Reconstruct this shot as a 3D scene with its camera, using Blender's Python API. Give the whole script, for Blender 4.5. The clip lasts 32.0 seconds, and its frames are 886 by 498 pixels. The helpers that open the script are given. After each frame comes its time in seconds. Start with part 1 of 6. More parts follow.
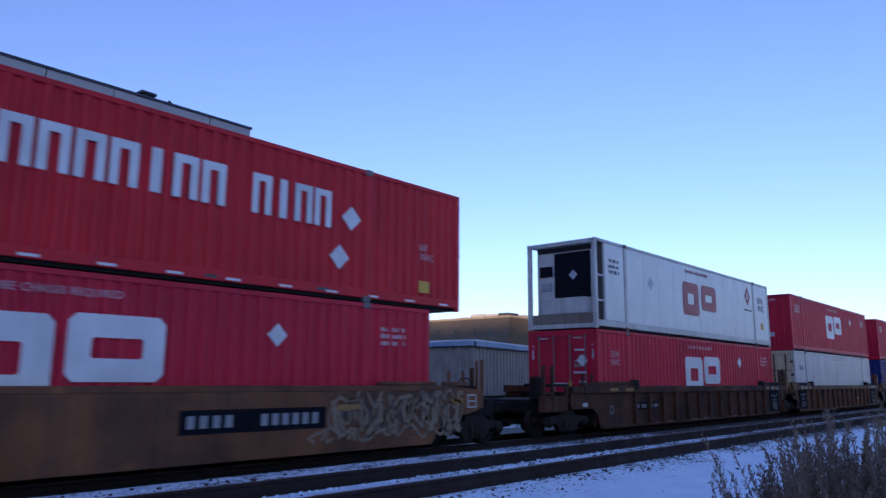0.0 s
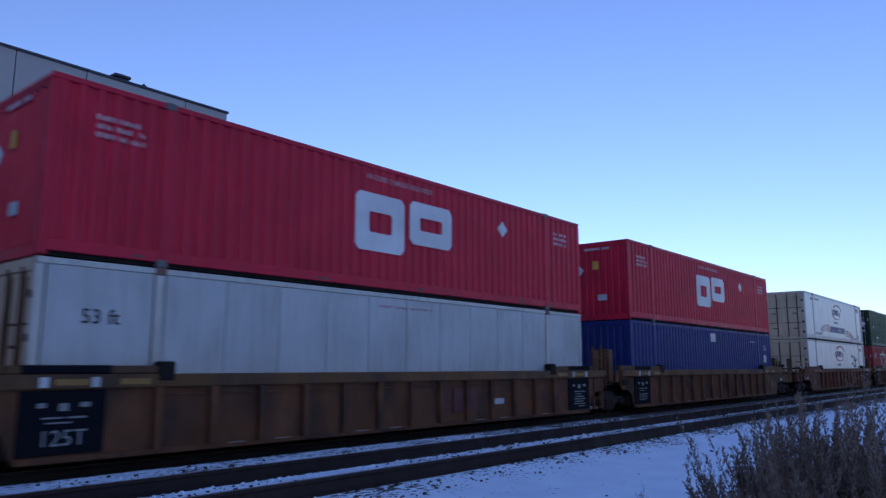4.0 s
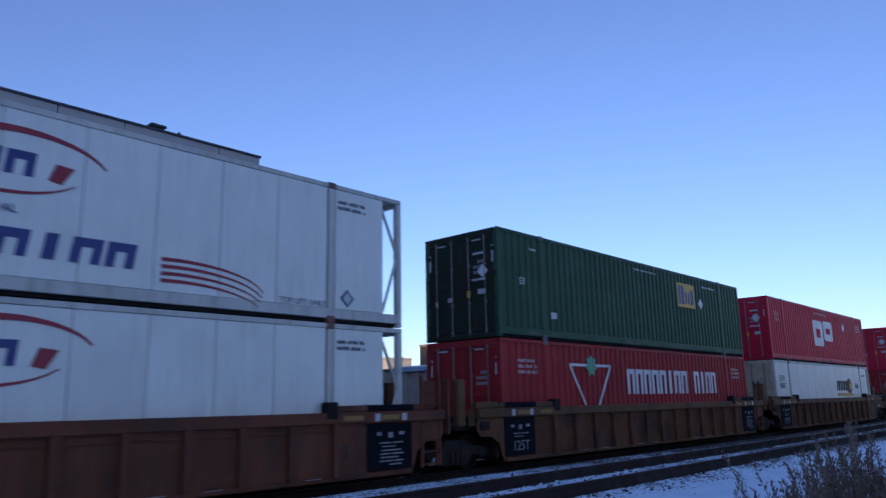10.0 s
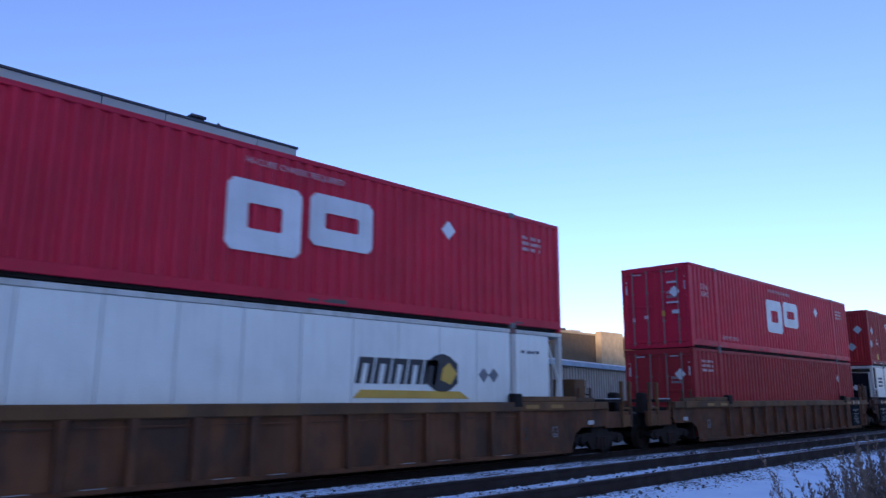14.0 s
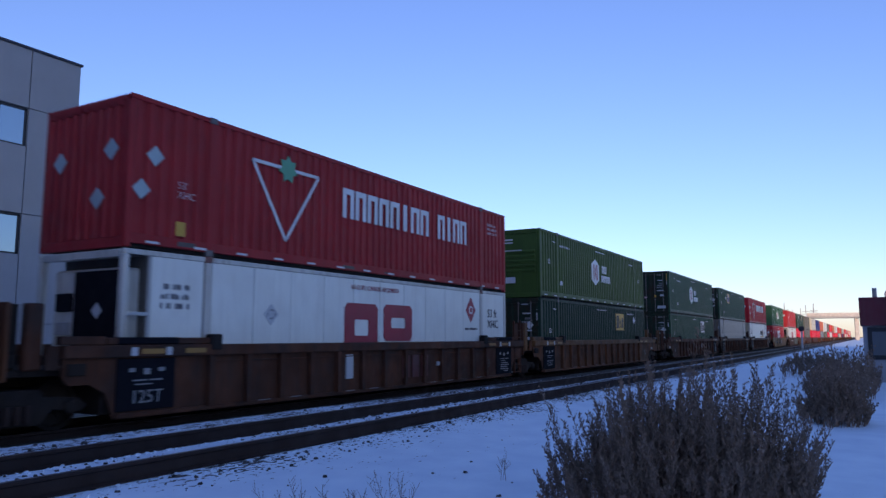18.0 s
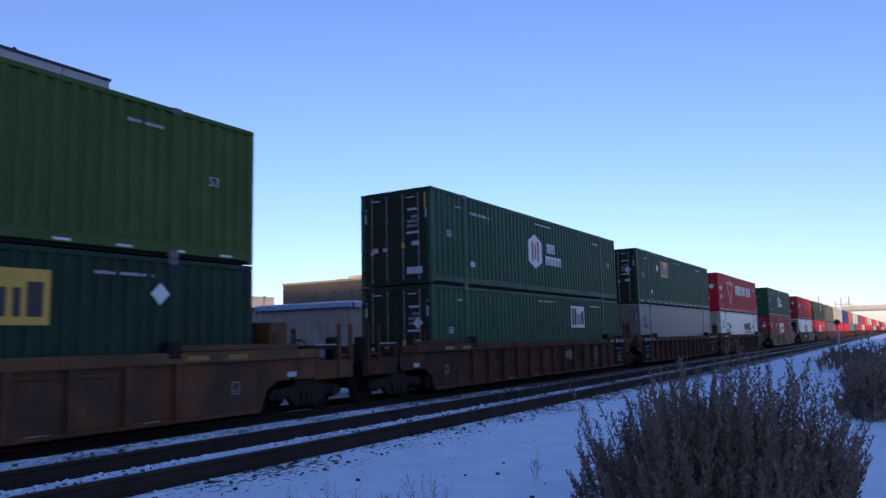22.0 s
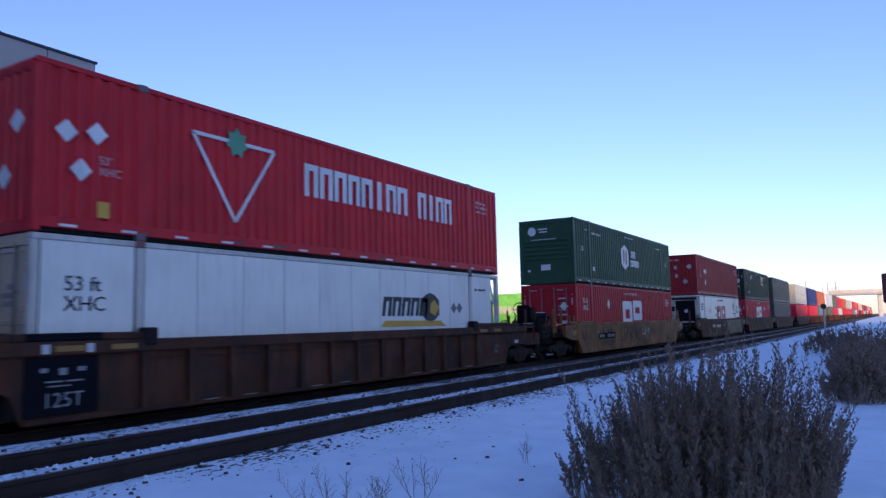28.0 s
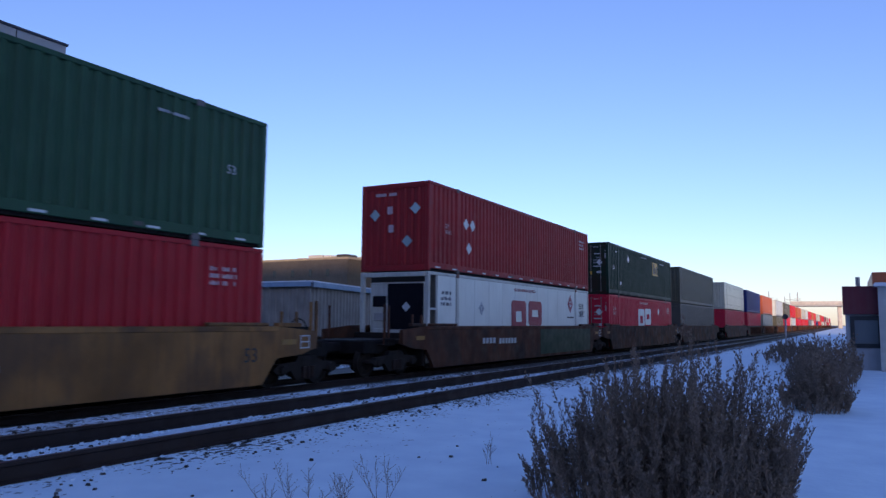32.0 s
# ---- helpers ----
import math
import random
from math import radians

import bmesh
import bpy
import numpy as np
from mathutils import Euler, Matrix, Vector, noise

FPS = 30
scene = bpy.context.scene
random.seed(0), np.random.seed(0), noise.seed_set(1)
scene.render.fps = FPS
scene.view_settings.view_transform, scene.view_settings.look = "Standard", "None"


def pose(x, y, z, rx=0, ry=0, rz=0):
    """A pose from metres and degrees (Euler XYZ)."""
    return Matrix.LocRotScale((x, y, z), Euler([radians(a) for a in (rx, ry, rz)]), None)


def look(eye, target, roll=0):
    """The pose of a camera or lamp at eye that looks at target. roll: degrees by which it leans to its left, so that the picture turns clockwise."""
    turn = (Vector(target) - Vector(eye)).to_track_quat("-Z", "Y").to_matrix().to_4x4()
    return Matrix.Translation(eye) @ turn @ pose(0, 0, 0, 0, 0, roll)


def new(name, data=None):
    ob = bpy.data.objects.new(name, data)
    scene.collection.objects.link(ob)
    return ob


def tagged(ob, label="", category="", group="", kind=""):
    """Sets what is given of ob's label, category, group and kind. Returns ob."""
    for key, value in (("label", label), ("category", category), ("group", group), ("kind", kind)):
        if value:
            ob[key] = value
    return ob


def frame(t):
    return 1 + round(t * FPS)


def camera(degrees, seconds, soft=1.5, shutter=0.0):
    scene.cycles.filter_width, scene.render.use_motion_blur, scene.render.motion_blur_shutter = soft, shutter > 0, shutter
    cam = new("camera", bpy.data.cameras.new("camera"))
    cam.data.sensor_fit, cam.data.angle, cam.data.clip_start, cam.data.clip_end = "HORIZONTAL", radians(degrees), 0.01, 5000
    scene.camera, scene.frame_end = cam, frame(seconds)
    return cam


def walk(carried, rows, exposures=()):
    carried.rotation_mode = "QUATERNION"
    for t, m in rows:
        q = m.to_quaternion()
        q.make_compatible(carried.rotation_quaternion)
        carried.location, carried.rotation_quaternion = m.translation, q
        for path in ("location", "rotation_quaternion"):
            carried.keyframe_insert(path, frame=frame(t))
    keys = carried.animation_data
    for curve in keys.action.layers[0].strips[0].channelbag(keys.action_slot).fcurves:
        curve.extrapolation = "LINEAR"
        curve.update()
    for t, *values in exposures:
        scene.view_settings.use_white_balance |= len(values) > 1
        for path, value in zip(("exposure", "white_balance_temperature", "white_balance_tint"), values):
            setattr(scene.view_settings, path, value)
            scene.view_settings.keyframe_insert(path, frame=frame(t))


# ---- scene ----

# The x axis runs along the tracks, y across them, z up; the ground beside the camera is z = 0.
EYE = 1.65
NEAR = 11.50       # y of the containers' near sides
SLIDE = [(0, -0.00), (1, -8.77), (2, -17.62), (3, -26.50), (4, -35.36), (4.5, -39.75), (6.5, -57.23), (7, -61.62), (8, -70.38), (9, -79.14), (10, -87.82), (11, -96.51), (12, -105.20), (13, -113.76), (14, -122.37), (15, -130.97), (15.5, -135.26), (17.5, -152.32), (18, -156.58), (19, -165.11), (20, -173.47), (21, -181.71), (22, -189.88), (23, -198.23), (24, -206.63), (25, -215.02), (25.5, -219.24), (27.5, -236.12), (28, -240.34), (29, -248.72), (30, -257.09), (31, -265.53), (32, -273.96)]
TURNS = [
    (0, -48.45, 10.13, -0.42), (0.5, -48.50, 10.21, -1.41), (1, -48.24, 10.03, -1.04), (1.5, -48.37, 9.97, -1.07),
    (2, -48.21, 9.96, -1.35), (2.5, -48.19, 9.98, -0.97), (3, -49.04, 9.58, -0.61), (3.5, -49.43, 9.31, -0.49),
    (4, -50.08, 9.02, -0.15), (4.5, -51.27, 10.94, 0.39), (6.5, -54.13, 11.46, 0.88), (7, -54.73, 10.52, 1.07),
    (7.5, -53.26, 10.20, 2.16), (8, -51.85, 10.37, 2.06), (8.5, -50.59, 10.82, 1.71), (9, -49.45, 11.53, 1.71),
    (9.5, -48.50, 11.76, 1.56), (10, -47.29, 11.87, 1.12), (10.5, -46.01, 11.96, 1.73), (11, -45.13, 11.85, 1.73),
    (11.5, -44.39, 11.82, 0.89), (12, -43.86, 11.87, 0.44), (12.5, -43.67, 12.00, 0.60), (13, -43.10, 12.23, 1.02),
    (13.5, -43.39, 12.19, 0.51), (14, -44.83, 11.31, -0.21), (14.5, -47.84, 10.23, -0.90), (15, -52.60, 9.63, -0.20),
    (15.5, -57.34, 8.66, 1.53), (17.5, -59.23, 7.12, -0.24), (18, -60.09, 6.83, -0.03), (18.5, -58.92, 6.66, 0.99),
    (19, -58.58, 6.36, 1.04), (19.5, -58.65, 6.36, 1.35), (20, -58.90, 7.03, 1.20), (20.5, -58.69, 6.98, 1.50),
    (21, -58.21, 7.04, 1.70), (21.5, -57.81, 7.05, 1.58), (22, -57.85, 7.00, 1.22), (22.5, -58.21, 6.74, 0.96),
    (23, -58.07, 6.59, 1.34), (23.5, -57.08, 6.49, 1.51), (24, -56.50, 6.39, 1.16), (24.5, -57.24, 6.29, 1.09),
    (25, -57.48, 6.30, 0.94), (25.5, -57.53, 6.23, 1.02), (27.5, -58.45, 5.77, 1.09), (28, -58.63, 5.80, 1.31),
    (28.5, -58.89, 5.70, 0.93), (29, -59.49, 5.67, 0.54), (29.5, -59.76, 5.70, 0.48), (30, -60.08, 5.75, 0.51),
    (30.5, -60.41, 5.73, 0.48), (31, -60.70, 5.84, 0.01), (31.5, -60.84, 5.75, 0.36), (32, -61.08, 5.69, -0.48)]

EXPOSURE = [(0, 1.1, 6650, 46), (2, 0.92, 6650, 42), (7, 0.99, 6650, 42), (9, 0.74, 6650, 40), (10, 0.78, 6650, 40), (11, 1.07, 6650, 40), (13, 1.26, 6650, 43), (14, 1.29, 6650, 43), (15, 1.03, 6650, 43), (18, 0.87, 6650, 43), (21, 0.82, 6650, 43), (25, 1.1, 6650, 43), (29, 1.11, 6650, 46), (30, 0.94, 6650, 43), (32, 0.88, 6650, 43)]    # t, stops, kelvin, tint
cam = camera(62.4, 32.0, soft=1.4, shutter=0.3)
walk(cam, [(t, pose(0, 0, EYE, 90 + pitch, roll, yaw)) for t, yaw, pitch, roll in TURNS], EXPOSURE)

# ---- light ----
SUN_AZ, SUN_EL = -30.0, 8.5    # degrees: the sun stands low behind the camera, down the line, blocked by an added ridge
world = bpy.data.worlds.new("sky")
scene.world = world
world.use_nodes = True
wt = world.node_tree
sky = wt.nodes.new("ShaderNodeTexSky")
sky.sky_type = 'NISHITA'
sky.sun_disc = False
sky.sun_elevation = radians(SUN_EL)
sky.sun_rotation = radians(270 + SUN_AZ)
sky.altitude = 1000
sky.air_density, sky.dust_density, sky.ozone_density = 1.1, 0.75, 4.1
wt.links.new(sky.outputs[0], wt.nodes["Background"].inputs[0])
wt.nodes["Background"].inputs[1].default_value = 0.15
sun = new("sun", bpy.data.lights.new("sun", 'SUN'))
sun.data.energy, sun.data.angle, sun.data.color = 2.0, radians(0.6), (1.0, 0.88, 0.54)
sun.matrix_basis = look((-60 * math.cos(radians(SUN_AZ)), 60 * math.sin(radians(SUN_AZ)), 60 * math.tan(radians(SUN_EL)) + 30), (0, 0, 30))


# ---- materials ----
def material(name):
    m = bpy.data.materials.new(name)
    m.use_nodes = True
    t = m.node_tree
    return m, t, t.nodes["Principled BSDF"]


def noise_node(t, scale, detail=4.0, coords="Object", stretch=(1, 1, 1), vary=False):
    tc = t.nodes.new("ShaderNodeTexCoord")
    mp = t.nodes.new("ShaderNodeMapping")
    mp.inputs["Scale"].default_value = stretch
    n = t.nodes.new("ShaderNodeTexNoise")
    n.inputs["Scale"].default_value, n.inputs["Detail"].default_value = scale, detail
    t.links.new(tc.outputs[coords], mp.inputs[0])
    if vary:
        oi = t.nodes.new("ShaderNodeObjectInfo")
        k = t.nodes.new("ShaderNodeMath")
        k.operation = 'MULTIPLY'
        k.inputs[1].default_value = 53.0
        t.links.new(oi.outputs["Random"], k.inputs[0])
        n.noise_dimensions = '4D'
        t.links.new(k.outputs[0], n.inputs["W"])
    t.links.new(mp.outputs[0], n.inputs["Vector"])
    return n.outputs["Fac"]


def ramp(t, fac, stops):
    r = t.nodes.new("ShaderNodeValToRGB")
    while len(r.color_ramp.elements) < len(stops):
        r.color_ramp.elements.new(0.5)
    for e, (pos, col) in zip(r.color_ramp.elements, stops):
        e.position, e.color = pos, (*col, 1) if len(col) == 3 else col
    t.links.new(fac, r.inputs[0])
    return r.outputs["Color"]


def mix(t, a, b, fac, mode='MIX'):
    m = t.nodes.new("ShaderNodeMix")
    m.data_type, m.blend_type = 'RGBA', mode
    for sock, v in ((m.inputs[6], a), (m.inputs[7], b), (m.inputs[0], fac)):
        if isinstance(v, (int, float)):
            sock.default_value = v
        elif isinstance(v, tuple):
            sock.default_value = (*v, 1)
        else:
            t.links.new(v, sock)
    return m.outputs[2]


def bump(t, b, height, strength, distance):
    n = t.nodes.new("ShaderNodeBump")
    n.inputs["Strength"].default_value, n.inputs["Distance"].default_value = strength, distance
    t.links.new(height, n.inputs["Height"])
    t.links.new(n.outputs[0], b.inputs["Normal"])


def paint(name, col, rough=0.45, dirt=0.35, grime=(0.10, 0.085, 0.07), metal=0.0, spec=0.5, fade_by=0.18, patches=0.0):
    """Weathered paint on steel: faded patches, rain streaks running down, fine grain."""
    m, t, b = material(name)
    fade = ramp(t, noise_node(t, 0.9, 5, vary=True), [(0.3, tuple(c * (1 - fade_by) for c in col)), (0.7, tuple(min(1, c * (1 + 0.6 * fade_by)) for c in col))])
    streak = ramp(t, noise_node(t, 2.2, 6, stretch=(4, 4, 0.35), vary=True), [(0.48, (0, 0, 0)), (0.78, (1, 1, 1))])
    k = t.nodes.new("ShaderNodeMath")
    k.operation = 'MULTIPLY'
    k.inputs[1].default_value = dirt
    t.links.new(streak, k.inputs[0])
    c = mix(t, fade, grime, k.outputs[0])
    if patches:
        soot = ramp(t, noise_node(t, 1.3, 8, stretch=(1, 1, 0.7), vary=True), [(0.46, (0, 0, 0)), (0.62, (1, 1, 1))])
        ks = t.nodes.new("ShaderNodeMath")
        ks.operation = 'MULTIPLY'
        ks.inputs[1].default_value = patches
        t.links.new(soot, ks.inputs[0])
        c = mix(t, c, grime, ks.outputs[0])
    fine = ramp(t, noise_node(t, 40, 3), [(0.3, (0.9, 0.9, 0.9)), (0.7, (1, 1, 1))])
    t.links.new(mix(t, c, fine, 1.0, 'MULTIPLY'), b.inputs["Base Color"])
    rr = ramp(t, noise_node(t, 3.0, 4), [(0.3, (rough * 0.8,) * 3), (0.75, (min(1, rough * 1.35),) * 3)])
    t.links.new(rr, b.inputs["Roughness"])
    b.inputs["Metallic"].default_value = metal
    b.inputs["Specular IOR Level"].default_value = spec
    bump(t, b, noise_node(t, 5, 3), 0.12, 0.02)
    return m


RED = paint("crimson_paint", (0.62, 0.016, 0.043), 0.45, 0.13, (0.16, 0.03, 0.04), spec=0.25)
RED_DIRTY = paint("dull_crimson_paint", (0.42, 0.015, 0.03), 0.5, 0.2, (0.14, 0.03, 0.035), spec=0.25)
TYRE_RED = paint("scarlet_paint", (0.64, 0.018, 0.028), 0.45, 0.13, (0.16, 0.03, 0.03), spec=0.25)
TYRE_DULL = paint("faded_scarlet_paint", (0.37, 0.02, 0.023), 0.5, 0.25, (0.12, 0.03, 0.03), spec=0.25)
GREEN = paint("forest_green_paint", (0.017, 0.082, 0.044), 0.45, 0.25, (0.012, 0.02, 0.018), spec=0.2)
GREEN_LIGHT = paint("moss_green_paint", (0.046, 0.098, 0.02), 0.45, 0.25, (0.02, 0.03, 0.012), spec=0.2)
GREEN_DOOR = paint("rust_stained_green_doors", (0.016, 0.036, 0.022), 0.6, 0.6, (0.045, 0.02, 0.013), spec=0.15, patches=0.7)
GREEN_DARK = paint("dark_green_paint", (0.012, 0.042, 0.027), 0.45, 0.3, (0.008, 0.014, 0.012), spec=0.15)
BLUE = paint("navy_blue_paint", (0.008, 0.028, 0.15), 0.45, 0.2, (0.01, 0.015, 0.04), spec=0.25)
GREY_BOX = paint("pale_grey_paint", (0.105, 0.138, 0.155), 0.4, 0.25, (0.12, 0.11, 0.10), fade_by=0.08)
OLIVE = paint("olive_grey_paint", (0.085, 0.082, 0.055), 0.45, 0.35)
ORANGE = paint("orange_paint", (0.5, 0.10, 0.03), 0.45, 0.3)
CREAM = paint("cream_paint", (0.55, 0.50, 0.38), 0.3, 0.35)
WHITE = paint("white_laminate", (0.70, 0.74, 0.68), 0.36, 0.2, (0.30, 0.29, 0.25), fade_by=0.06, patches=0.12)
WHITE_DIRTY = paint("soiled_white_laminate", (0.42, 0.46, 0.46), 0.4, 0.4, (0.20, 0.175, 0.14), fade_by=0.1, patches=0.2)
PALE_DOOR = paint("cream_container_doors", (0.5, 0.43, 0.31), 0.5, 0.45, (0.22, 0.15, 0.09), patches=0.2)
TAN_DOOR = paint("soiled_grey_tan_doors", (0.23, 0.18, 0.13), 0.5, 0.6, (0.09, 0.06, 0.045), patches=0.4)
CREAM_DOOR = paint("rust_streaked_cream_doors", (0.62, 0.49, 0.33), 0.5, 0.5, (0.2, 0.11, 0.06))
WELL_RUST = paint("rust_brown_freight_car_paint", (0.20, 0.076, 0.032), 0.65, 0.5, (0.06, 0.032, 0.025), spec=0.2, patches=0.65, fade_by=0.38)
REFLECT = paint("amber_reflector", (0.30, 0.145, 0.025), 0.5, 0.3)
WELL = paint("brown_freight_car_paint", (0.155, 0.058, 0.026), 0.65, 0.55, (0.036, 0.026, 0.022), spec=0.2, patches=0.65, fade_by=0.38)
WELL_RED = paint("reddish_freight_car_paint", (0.17, 0.052, 0.028), 0.65, 0.5, (0.05, 0.028, 0.022), spec=0.2, patches=0.55, fade_by=0.3)
WELL_DARK = paint("dark_brown_freight_car_paint", (0.095, 0.034, 0.018), 0.7, 0.5, (0.026, 0.019, 0.017), spec=0.2, patches=0.65, fade_by=0.38)
WELL_TAN = paint("yellow_brown_freight_car_paint", (0.27, 0.12, 0.04), 0.6, 0.5, (0.08, 0.045, 0.03), spec=0.2, patches=0.65, fade_by=0.38)
CHORD = paint("tan_chord_paint", (0.16, 0.072, 0.028), 0.6, 0.5, (0.055, 0.036, 0.028), spec=0.2, patches=0.65, fade_by=0.38)
BLACK = paint("black_panel_paint", (0.008, 0.009, 0.014), 0.7, 0.25, (0.016, 0.015, 0.015), spec=0.05)
TRUCK_IRON = paint("rusty_cast_iron", (0.024, 0.017, 0.014), 0.75, 0.5, (0.012, 0.010, 0.010), spec=0.2, patches=0.5)
RUST = paint("rust_red_steel", (0.11, 0.048, 0.026), 0.8, 0.5, (0.03, 0.02, 0.016), patches=0.5)
STENCIL = paint("faded_stencil_paint", (0.22, 0.245, 0.26), 0.5, 0.3)
DARK_GREY = paint("dark_grey_paint", (0.075, 0.075, 0.07), 0.45, 0.4)
STEEL = paint("greasy_steel", (0.016, 0.014, 0.014), 0.7, 0.3, (0.03, 0.025, 0.022), spec=0.12)
FRAME_WHITE = paint("soiled_white_frame", (0.52, 0.53, 0.48), 0.4, 0.55, (0.14, 0.10, 0.07), fade_by=0.14, patches=0.15)
SEAM = paint("dark_seam", (0.085, 0.078, 0.07), 0.7, 0.3)
RAIL_STEEL = paint("rusty_rail_steel", (0.034, 0.021, 0.018), 0.75, 0.4, (0.03, 0.02, 0.018), spec=0.2)
RAIL_HEAD = paint("worn_rail_head", (0.12, 0.11, 0.11), 0.35, 0.3, metal=0.7)
RODS = paint("dulled_lock_rod_steel", (0.17, 0.15, 0.14), 0.6, 0.5)
CAST_RED = paint("rusted_red_casting", (0.20, 0.075, 0.06), 0.7, 0.5, patches=0.4)
CAST_DIM = paint("soiled_steel_casting", (0.13, 0.12, 0.12), 0.6, 0.5, patches=0.4)
DEEP_RED = paint("deep_red_paint", (0.46, 0.014, 0.022), 0.45, 0.18, (0.14, 0.02, 0.025), spec=0.25)
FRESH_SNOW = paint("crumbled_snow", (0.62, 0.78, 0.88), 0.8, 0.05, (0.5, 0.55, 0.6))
GALV = paint("galvanised_casting", (0.33, 0.33, 0.33), 0.5, 0.4)
MARK_WHITE = paint("white_marking", (0.62, 0.66, 0.66), 0.4, 0.12)
MARK_RED = paint("red_marking", (0.34, 0.014, 0.035), 0.4, 0.1)
MARK_BLUE = paint("blue_marking", (0.015, 0.035, 0.17), 0.4, 0.1)
MARK_BLACK = paint("black_marking", (0.02, 0.02, 0.025), 0.45, 0.1)
MARK_GREEN = paint("green_marking", (0.03, 0.30, 0.17), 0.4, 0.1)
MARK_YELLOW = paint("amber_marking", (0.62, 0.34, 0.04), 0.45, 0.15)
MARK_PALE = paint("pale_pink_marking", (0.55, 0.36, 0.38), 0.45, 0.2)
MARK_GREY = paint("pale_grey_marking", (0.45, 0.50, 0.52), 0.45, 0.2)
TAG_TAN = paint("faded_tan_spray_paint", (0.22, 0.16, 0.10), 0.6, 0.5, (0.1, 0.06, 0.04), patches=0.5)
TAG_DARK = paint("faded_dark_spray_paint", (0.055, 0.032, 0.026), 0.65, 0.5, (0.12, 0.06, 0.03), patches=0.5)
INK = paint("faded_black_stencil", (0.13, 0.14, 0.16), 0.5, 0.3)
MARK_RUST = paint("faded_red_emblem", (0.10, 0.02, 0.02), 0.6, 0.4)
MARK_MINT = paint("weathered_sign", (0.30, 0.42, 0.44), 0.45, 0.2)


# ---- mesh helpers ----
class Build:
    """Collects verts and faces of one mesh."""

    def __init__(self):
        self.v, self.f = [], []

    def add(self, verts, faces):
        n = len(self.v)
        self.v += verts
        self.f += [tuple(n + i for i in f) for f in faces]
        return self

    def box(self, x0, x1, y0, y1, z0, z1):
        return self.add([(x0, y0, z0), (x1, y0, z0), (x1, y1, z0), (x0, y1, z0), (x0, y0, z1), (x1, y0, z1), (x1, y1, z1), (x0, y1, z1)],
                        [(0, 3, 2, 1), (4, 5, 6, 7), (0, 1, 5, 4), (1, 2, 6, 5), (2, 3, 7, 6), (3, 0, 4, 7)])

    def rbox(self, x0, x1, y0, y1, z0, z1, c=0.015):
        """A box with its edges chamfered."""
        c = min(c, (x1 - x0) * 0.3, (y1 - y0) * 0.3, (z1 - z0) * 0.3)
        v, idx = [], {}
        for i, X in enumerate((x0, x1)):
            for j, Y in enumerate((y0, y1)):
                for k, Z in enumerate((z0, z1)):
                    sx, sy, sz = (c, -c)[i], (c, -c)[j], (c, -c)[k]
                    idx[i, j, k, 0], idx[i, j, k, 1], idx[i, j, k, 2] = len(v), len(v) + 1, len(v) + 2
                    v += [(X, Y + sy, Z + sz), (X + sx, Y, Z + sz), (X + sx, Y + sy, Z)]
        f = []
        for a in (0, 1):
            q = [idx[a, 0, 0, 0], idx[a, 1, 0, 0], idx[a, 1, 1, 0], idx[a, 0, 1, 0]]
            f.append(tuple(q if a else q[::-1]))
            q = [idx[0, a, 0, 1], idx[1, a, 0, 1], idx[1, a, 1, 1], idx[0, a, 1, 1]]
            f.append(tuple(q[::-1] if a else q))
            q = [idx[0, 0, a, 2], idx[1, 0, a, 2], idx[1, 1, a, 2], idx[0, 1, a, 2]]
            f.append(tuple(q if a else q[::-1]))
        for a in (0, 1):
            for b in (0, 1):
                f.append((idx[a, b, 0, 0], idx[a, b, 1, 0], idx[a, b, 1, 1], idx[a, b, 0, 1]))
                f.append((idx[a, 0, b, 0], idx[a, 1, b, 0], idx[a, 1, b, 2], idx[a, 0, b, 2]))
                f.append((idx[0, a, b, 1], idx[1, a, b, 1], idx[1, a, b, 2], idx[0, a, b, 2]))
        for i in (0, 1):
            for j in (0, 1):
                for k in (0, 1):
                    f.append((idx[i, j, k, 0], idx[i, j, k, 1], idx[i, j, k, 2]))
        return self.add(v, f)

    def tube(self, a, b, r, n=8, r2=None):
        """A capped rod from a to b."""
        a, b = Vector(a), Vector(b)
        d = (b - a).normalized()
        s = d.cross(Vector((0.3, 0.5, 0.8))).normalized()
        w = d.cross(s)
        r2 = r if r2 is None else r2
        ring = [(math.cos(2 * math.pi * i / n), math.sin(2 * math.pi * i / n)) for i in range(n)]
        v = [tuple(a + r * (c * s + q * w)) for c, q in ring] + [tuple(b + r2 * (c * s + q * w)) for c, q in ring]
        f = [(i, (i + 1) % n, n + (i + 1) % n, n + i) for i in range(n)] + [tuple(range(n))[::-1], tuple(range(n, 2 * n))]
        return self.add(v, f)

    def sweep(self, pts, r, n=6, closed=False):
        """One bent rod through the points."""
        pts = [Vector(q) for q in pts]
        m = len(pts)
        v, f = [], []
        for i, q in enumerate(pts):
            d = (pts[(i + 1) % m] - pts[i - 1]) if closed or 0 < i < m - 1 else (pts[1] - pts[0] if i == 0 else pts[-1] - pts[-2])
            d.normalize()
            s_ = d.cross(Vector((1, 0.02, 0.03))) if abs(d.x) < 0.9 else d.cross(Vector((0, 1, 0.03)))
            s_.normalize()
            w = d.cross(s_)
            v += [tuple(q + r * (math.cos(2 * math.pi * k / n) * s_ + math.sin(2 * math.pi * k / n) * w)) for k in range(n)]
        for i in range(m if closed else m - 1):
            j = (i + 1) % m
            f += [(i * n + k, i * n + (k + 1) % n, j * n + (k + 1) % n, j * n + k) for k in range(n)]
        return self.add(v, f)

